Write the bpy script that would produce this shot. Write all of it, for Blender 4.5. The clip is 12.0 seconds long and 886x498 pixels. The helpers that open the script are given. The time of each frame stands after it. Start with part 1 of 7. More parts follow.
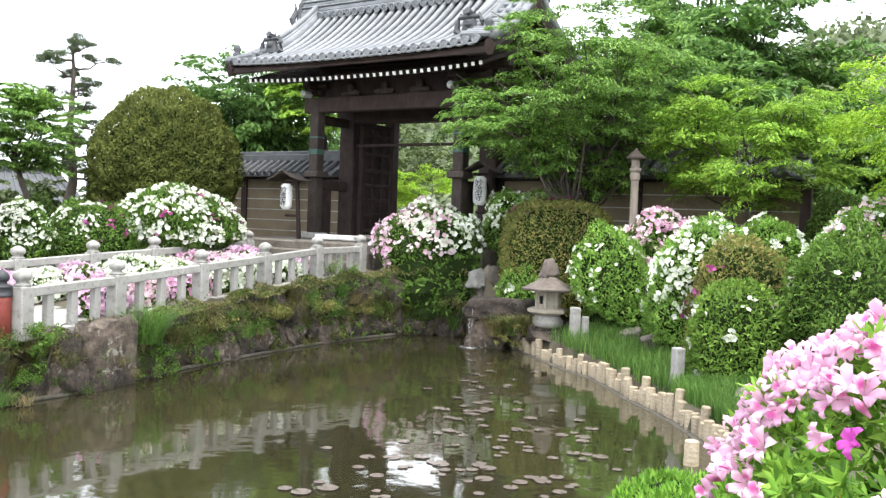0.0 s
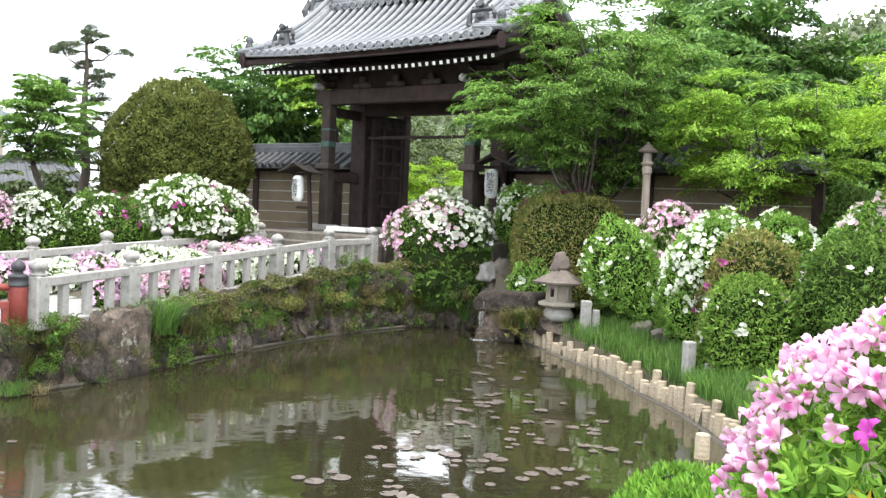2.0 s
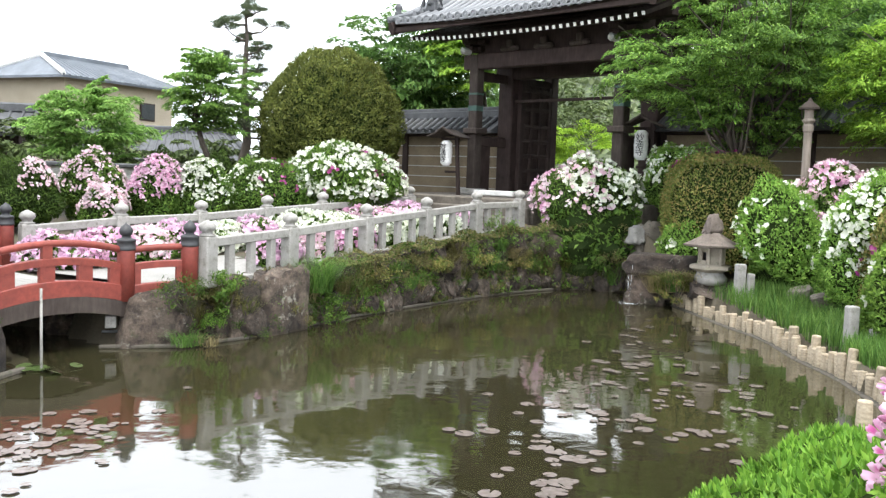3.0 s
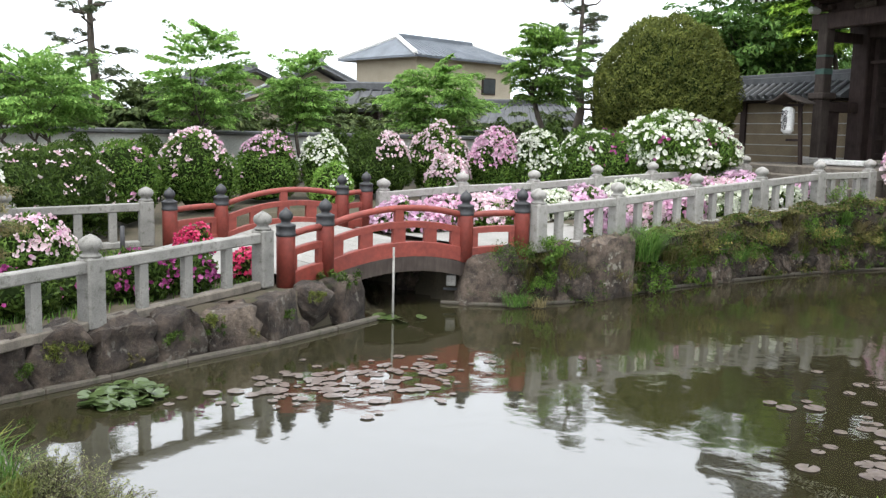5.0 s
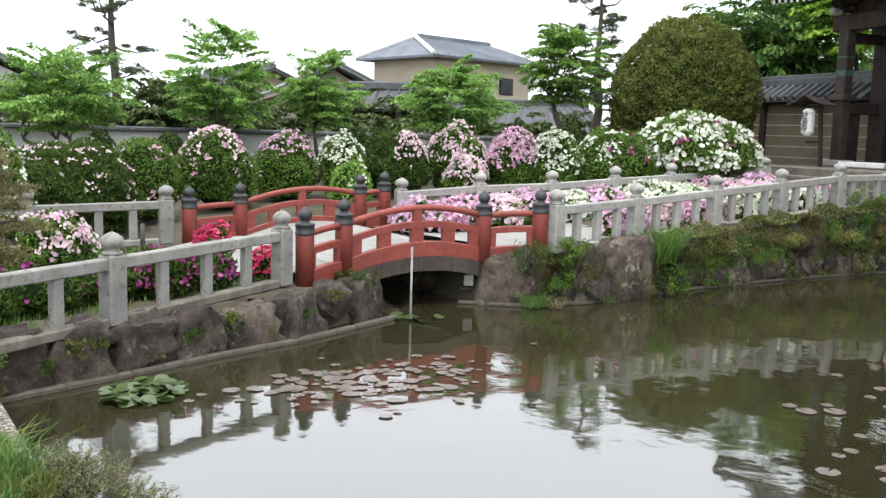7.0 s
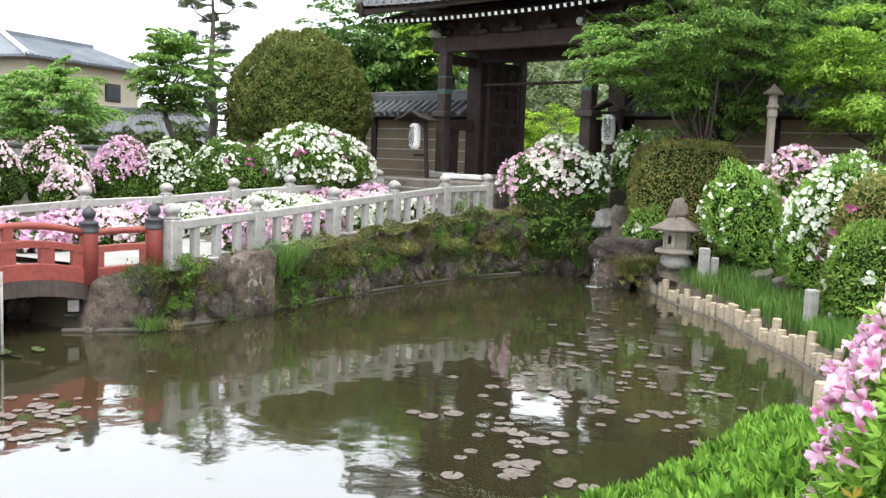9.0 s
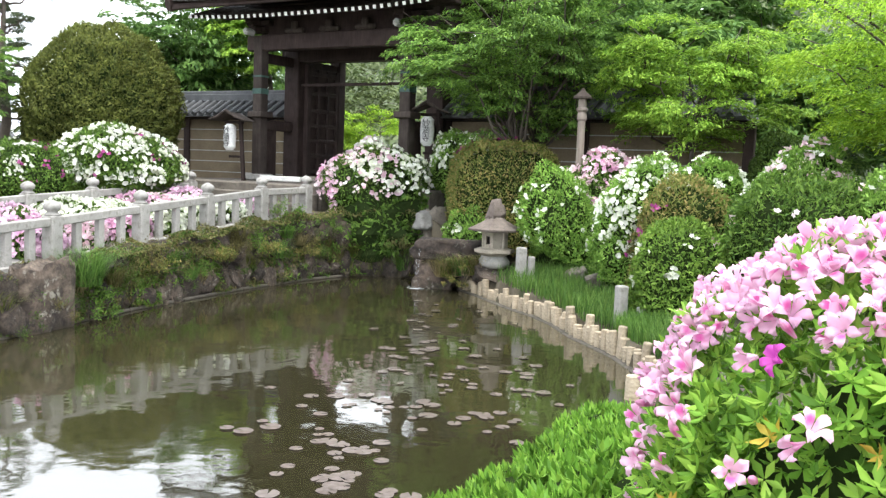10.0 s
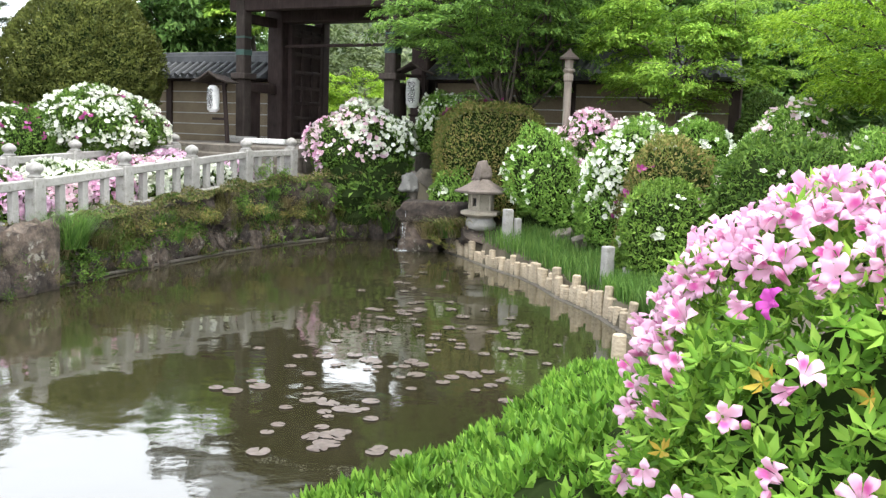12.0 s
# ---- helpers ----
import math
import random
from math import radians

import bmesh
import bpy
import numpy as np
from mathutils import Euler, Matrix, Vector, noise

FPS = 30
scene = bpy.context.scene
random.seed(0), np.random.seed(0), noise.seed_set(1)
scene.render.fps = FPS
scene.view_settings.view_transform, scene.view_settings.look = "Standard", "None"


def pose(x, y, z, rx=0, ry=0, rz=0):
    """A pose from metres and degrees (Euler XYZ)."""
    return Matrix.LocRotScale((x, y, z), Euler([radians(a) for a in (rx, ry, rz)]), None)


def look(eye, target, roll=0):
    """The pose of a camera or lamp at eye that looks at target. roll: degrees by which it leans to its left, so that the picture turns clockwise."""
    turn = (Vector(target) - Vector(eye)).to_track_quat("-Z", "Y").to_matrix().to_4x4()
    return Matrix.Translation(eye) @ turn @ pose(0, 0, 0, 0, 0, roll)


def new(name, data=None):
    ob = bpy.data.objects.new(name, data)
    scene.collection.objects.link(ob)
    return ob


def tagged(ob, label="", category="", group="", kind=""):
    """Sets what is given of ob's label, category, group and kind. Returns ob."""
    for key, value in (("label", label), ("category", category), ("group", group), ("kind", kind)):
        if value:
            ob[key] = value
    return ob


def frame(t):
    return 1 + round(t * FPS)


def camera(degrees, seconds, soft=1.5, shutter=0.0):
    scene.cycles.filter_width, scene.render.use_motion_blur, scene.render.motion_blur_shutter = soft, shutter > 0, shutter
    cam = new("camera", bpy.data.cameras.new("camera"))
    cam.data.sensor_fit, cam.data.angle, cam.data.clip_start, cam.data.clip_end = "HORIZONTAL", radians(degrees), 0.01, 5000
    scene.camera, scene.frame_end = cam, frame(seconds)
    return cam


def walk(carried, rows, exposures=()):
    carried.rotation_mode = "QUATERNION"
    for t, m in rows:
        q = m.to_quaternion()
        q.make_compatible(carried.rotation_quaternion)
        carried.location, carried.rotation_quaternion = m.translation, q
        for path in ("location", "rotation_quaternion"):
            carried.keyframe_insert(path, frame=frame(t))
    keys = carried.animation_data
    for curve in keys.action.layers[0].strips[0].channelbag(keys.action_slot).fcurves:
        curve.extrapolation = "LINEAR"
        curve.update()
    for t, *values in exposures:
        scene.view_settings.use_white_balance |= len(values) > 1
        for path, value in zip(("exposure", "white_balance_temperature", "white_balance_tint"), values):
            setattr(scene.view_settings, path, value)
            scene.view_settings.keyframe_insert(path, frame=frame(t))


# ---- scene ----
# Camera: seconds, place, yaw, pitch, roll
cam = camera(52.41, 12.0, soft=1.35)
ROWS = [(0.0, 0.086, 0.081, 2.283, 1.019, -1.771, -2.189),
        (0.5, 0.109, 0.118, 2.276, 0.989, -0.955, -2.212),
        (1.0, 0.118, 0.129, 2.270, 0.884, -0.461, -2.268),
        (1.5, 0.064, 0.059, 2.280, 0.541, -0.963, -2.461),
        (2.0, 0.053, 0.039, 2.282, 1.631, -2.266, -2.500),
        (2.5, 0.054, 0.026, 2.262, 5.738, -3.604, -2.344),
        (3.0, 0.055, -0.070, 2.228, 10.936, -4.790, -1.940),
        (5.0, 0.256, -0.375, 2.228, 31.891, -7.250, -1.278),
        (5.5, 0.234, -0.563, 2.215, 36.225, -7.263, -1.399),
        (6.0, 0.268, -0.699, 2.209, 38.121, -7.194, -1.394),
        (6.5, 0.239, -0.571, 2.213, 37.121, -7.231, -1.496),
        (7.0, 0.238, -0.402, 2.228, 32.939, -7.278, -1.573),
        (9.0, 0.108, -0.078, 2.235, 9.078, -5.791, -2.215),
        (9.5, 0.122, 0.070, 2.242, 3.182, -5.500, -2.266),
        (10.0, 0.154, 0.155, 2.226, -2.142, -5.223, -2.173),
        (10.5, 0.143, 0.133, 2.227, -5.396, -5.212, -2.026),
        (11.0, 0.131, 0.129, 2.226, -6.577, -5.205, -1.707),
        (11.5, 0.119, 0.120, 2.221, -5.569, -5.494, -1.501),
        (12.0, 0.127, 0.155, 2.187, -3.124, -7.466, -2.101)]
walk(cam, [(t, pose(x, y, z, 90 + p, r, w)) for t, x, y, z, w, p, r in ROWS],
     [(0.0, 0.68), (2.0, 0.64), (3.2, 0.48), (5.0, 0.12), (7.0, 0.11), (8.5, 0.36), (10.0, 0.60), (12.0, 0.57)])

# World: thin bright overcast, a wide soft sun
SUN_EL, SUN_AZ = radians(71), radians(150)
world = bpy.data.worlds.new("overcast")
scene.world = world
world.use_nodes = True
wn, wl = world.node_tree.nodes, world.node_tree.links
sky = wn.new("ShaderNodeTexSky")
sky.sky_type, sky.sun_disc, sky.sun_elevation, sky.sun_rotation = "NISHITA", False, SUN_EL, SUN_AZ
sky.dust_density, sky.air_density = 4.0, 1.0
sat = wn.new("ShaderNodeHueSaturation")
sat.inputs["Saturation"].default_value = 0.12
wl.new(sky.outputs[0], sat.inputs["Color"])
cloud = wn.new("ShaderNodeMix")
cloud.data_type = "RGBA"
cloud.inputs["Factor"].default_value = 0.8
cloud.inputs[7].default_value = (18.9, 19.9, 21.4, 1)
wl.new(sat.outputs[0], cloud.inputs[6])
wl.new(cloud.outputs[2], wn["Background"].inputs[0])
wn["Background"].inputs[1].default_value = 0.13
sun_data = bpy.data.lights.new("sun", "SUN")
sun_data.energy, sun_data.angle, sun_data.color = 2.9, radians(22), (1.0, 0.97, 0.91)
sun_lamp = new("sun", sun_data)
sun_dir = Vector((math.sin(SUN_AZ) * math.cos(SUN_EL), math.cos(SUN_AZ) * math.cos(SUN_EL), math.sin(SUN_EL)))
sun_lamp.matrix_world = look(sun_dir * 80, (0, 0, 0))


# ---- materials ----
def nodes_of(name):
    m = bpy.data.materials.new(name)
    m.use_nodes = True
    nt = m.node_tree
    return m, nt.nodes, nt.links, nt.nodes["Principled BSDF"]


def ramp(n, l, fac, stops):
    r = n.new("ShaderNodeValToRGB")
    e = r.color_ramp.elements
    while len(e) < len(stops):
        e.new(0.5)
    for k, (p, c) in zip(e, stops):
        k.position, k.color = p, (*c, 1)
    l.new(fac, r.inputs[0])
    return r.outputs[0]


def tex(n, l, scale, detail=6, rough=0.6, coords="Object", stretch=(1, 1, 1)):
    c = n.new("ShaderNodeTexCoord")
    mp = n.new("ShaderNodeMapping")
    mp.inputs["Scale"].default_value = stretch
    l.new(c.outputs[coords], mp.inputs[0])
    t = n.new("ShaderNodeTexNoise")
    t.inputs["Scale"].default_value, t.inputs["Detail"].default_value, t.inputs["Roughness"].default_value = scale, detail, rough
    l.new(mp.outputs[0], t.inputs["Vector"])
    return t.outputs["Fac"]


def mixed(n, l, fac, a, b, mode="MIX"):
    x = n.new("ShaderNodeMix")
    x.data_type, x.blend_type = "RGBA", mode
    for sock, v in ((x.inputs["Factor"], fac), (x.inputs[6], a), (x.inputs[7], b)):
        if isinstance(v, (int, float)):
            sock.default_value = v
        elif isinstance(v, tuple):
            sock.default_value = (*v, 1)
        else:
            l.new(v, sock)
    return x.outputs[2]


def surface(name, c1, c2, rough=0.85, fine=40, coarse=3, bump=0.3, stain=None, stain_at=(0.55, 0.7), metal=0.0, vary=0.0, stretch=(1, 1, 1), dist=0.01):
    """Mottled paint, stone, wood or earth: grain and blotches at two scales, with stains of their own shape."""
    m, n, l, b = nodes_of(name)
    f1 = tex(n, l, fine, 8, 0.65, stretch=stretch)
    f2 = tex(n, l, coarse, 5, 0.55)
    col = ramp(n, l, f2, [(0.3, c1), (0.7, c2)])
    grain = ramp(n, l, f1, [(0.3, (0.62, 0.62, 0.62)), (0.7, (1.25, 1.25, 1.25))])
    col = mixed(n, l, 0.75, col, grain, "MULTIPLY")
    if stain:
        f3 = tex(n, l, coarse * 2.3, 8, 0.7)
        mask = ramp(n, l, f3, [(stain_at[0], (0, 0, 0)), (stain_at[1], (1, 1, 1))])
        col = mixed(n, l, mask, col, stain)
    if vary:
        o = n.new("ShaderNodeObjectInfo")
        v = ramp(n, l, o.outputs["Random"], [(0, (1 - vary,) * 3), (1, (1 + vary,) * 3)])
        col = mixed(n, l, 1.0, col, v, "MULTIPLY")
    l.new(col, b.inputs["Base Color"])
    b.inputs["Roughness"].default_value, b.inputs["Metallic"].default_value = rough, metal
    bp = n.new("ShaderNodeBump")
    bp.inputs["Strength"].default_value, bp.inputs["Distance"].default_value = bump, dist
    l.new(f1, bp.inputs["Height"])
    l.new(bp.outputs[0], b.inputs["Normal"])
    return m


def leafy(name, dark, mid, light, glow=0.35, rough=0.5, patch=1.2):
    """Leaves or petals: every piece its own shade, patches of tone, some light through."""
    if mid[1] > mid[0] * 1.1:
        dark, mid, light = [(c[0], c[1], c[2] * 0.82) for c in (dark, mid, light)]
    m, n, l, b = nodes_of(name)
    g = n.new("ShaderNodeNewGeometry")
    col = ramp(n, l, g.outputs["Random Per Island"], [(0.0, dark), (0.5, mid), (1.0, light)])
    f = tex(n, l, patch, 3, 0.5)
    tone = ramp(n, l, f, [(0.3, (0.75, 0.75, 0.75)), (0.7, (1.2, 1.2, 1.2))])
    col = mixed(n, l, 1.0, col, tone, "MULTIPLY")
    l.new(col, b.inputs["Base Color"])
    b.inputs["Roughness"].default_value = rough
    b.inputs["Specular IOR Level"].default_value = 0.13
    t = n.new("ShaderNodeBsdfTranslucent")
    l.new(col, t.inputs["Color"])
    x = n.new("ShaderNodeMixShader")
    x.inputs[0].default_value = glow
    l.new(b.outputs[0], x.inputs[1])
    l.new(t.outputs[0], x.inputs[2])
    l.new(x.outputs[0], n["Material Output"].inputs[0])
    return m


def rock_material():
    """Broken brown-grey rock: each stone its own tone, dark seams, pale lichen spots."""
    m, n, l, b = nodes_of("dark_rock")
    c = n.new("ShaderNodeTexCoord")
    o = n.new("ShaderNodeObjectInfo")
    mul = n.new("ShaderNodeMath")
    mul.operation = "MULTIPLY"
    mul.inputs[1].default_value = 43.0
    l.new(o.outputs["Random"], mul.inputs[0])
    va = n.new("ShaderNodeVectorMath")
    va.operation = "ADD"
    l.new(c.outputs["Object"], va.inputs[0])
    l.new(mul.outputs[0], va.inputs[1])

    def noise(scale, detail, rough):
        t = n.new("ShaderNodeTexNoise")
        t.inputs["Scale"].default_value, t.inputs["Detail"].default_value, t.inputs["Roughness"].default_value = scale, detail, rough
        l.new(va.outputs[0], t.inputs["Vector"])
        return t.outputs["Fac"]
    big, mid, fine = noise(1.8, 4, 0.6), noise(6, 8, 0.7), noise(28, 6, 0.65)
    col = ramp(n, l, big, [(0.32, (0.026, 0.020, 0.016)), (0.5, (0.058, 0.044, 0.035)), (0.68, (0.105, 0.086, 0.070))])
    col = mixed(n, l, 0.85, col, ramp(n, l, mid, [(0.38, (0.28, 0.26, 0.25)), (0.62, (1.75, 1.72, 1.68))]), "MULTIPLY")
    col = mixed(n, l, 0.6, col, ramp(n, l, fine, [(0.3, (0.5, 0.5, 0.5)), (0.7, (1.45, 1.45, 1.45))]), "MULTIPLY")
    spots = ramp(n, l, noise(11, 5, 0.62), [(0.55, (0, 0, 0)), (0.62, (1, 1, 1))])
    patch = ramp(n, l, noise(2.6, 5, 0.6), [(0.50, (0, 0, 0)), (0.58, (1, 1, 1))])
    both = mixed(n, l, 1.0, spots, patch, "MULTIPLY")
    col = mixed(n, l, both, col, (0.19, 0.18, 0.155))
    col = mixed(n, l, ramp(n, l, noise(3.4, 6, 0.65), [(0.60, (0, 0, 0)), (0.70, (0.7, 0.7, 0.7))]), col, (0.038, 0.048, 0.016))
    v = ramp(n, l, o.outputs["Random"], [(0, (0.50, 0.48, 0.47)), (1, (1.2, 1.17, 1.14))])
    col = mixed(n, l, 1.0, col, v, "MULTIPLY")
    l.new(col, b.inputs["Base Color"])
    b.inputs["Roughness"].default_value = 0.88
    bp = n.new("ShaderNodeBump")
    bp.inputs["Strength"].default_value, bp.inputs["Distance"].default_value = 1.0, 0.07
    l.new(mid, bp.inputs["Height"])
    l.new(bp.outputs[0], b.inputs["Normal"])
    return m


def water_material():
    m, n, l, b = nodes_of("pond_water")
    f = tex(n, l, 0.35, 3, 0.5, stretch=(1, 1, 1))
    l.new(ramp(n, l, f, [(0.3, (0.020, 0.0185, 0.0085)), (0.7, (0.029, 0.0265, 0.0125))]), b.inputs["Base Color"])
    b.inputs["Roughness"].default_value = 0.05
    b.inputs["IOR"].default_value = 2.8
    f1, f2 = tex(n, l, 1.6, 2, 0.4), tex(n, l, 9.0, 2, 0.4)
    add = n.new("ShaderNodeMath")
    add.operation = "MULTIPLY_ADD"
    add.inputs[1].default_value = 0.12
    l.new(f2, add.inputs[0])
    l.new(f1, add.inputs[2])
    bp = n.new("ShaderNodeBump")
    bp.inputs["Strength"].default_value, bp.inputs["Distance"].default_value = 0.32, 0.02
    l.new(add.outputs[0], bp.inputs["Height"])
    l.new(bp.outputs[0], b.inputs["Normal"])
    return m


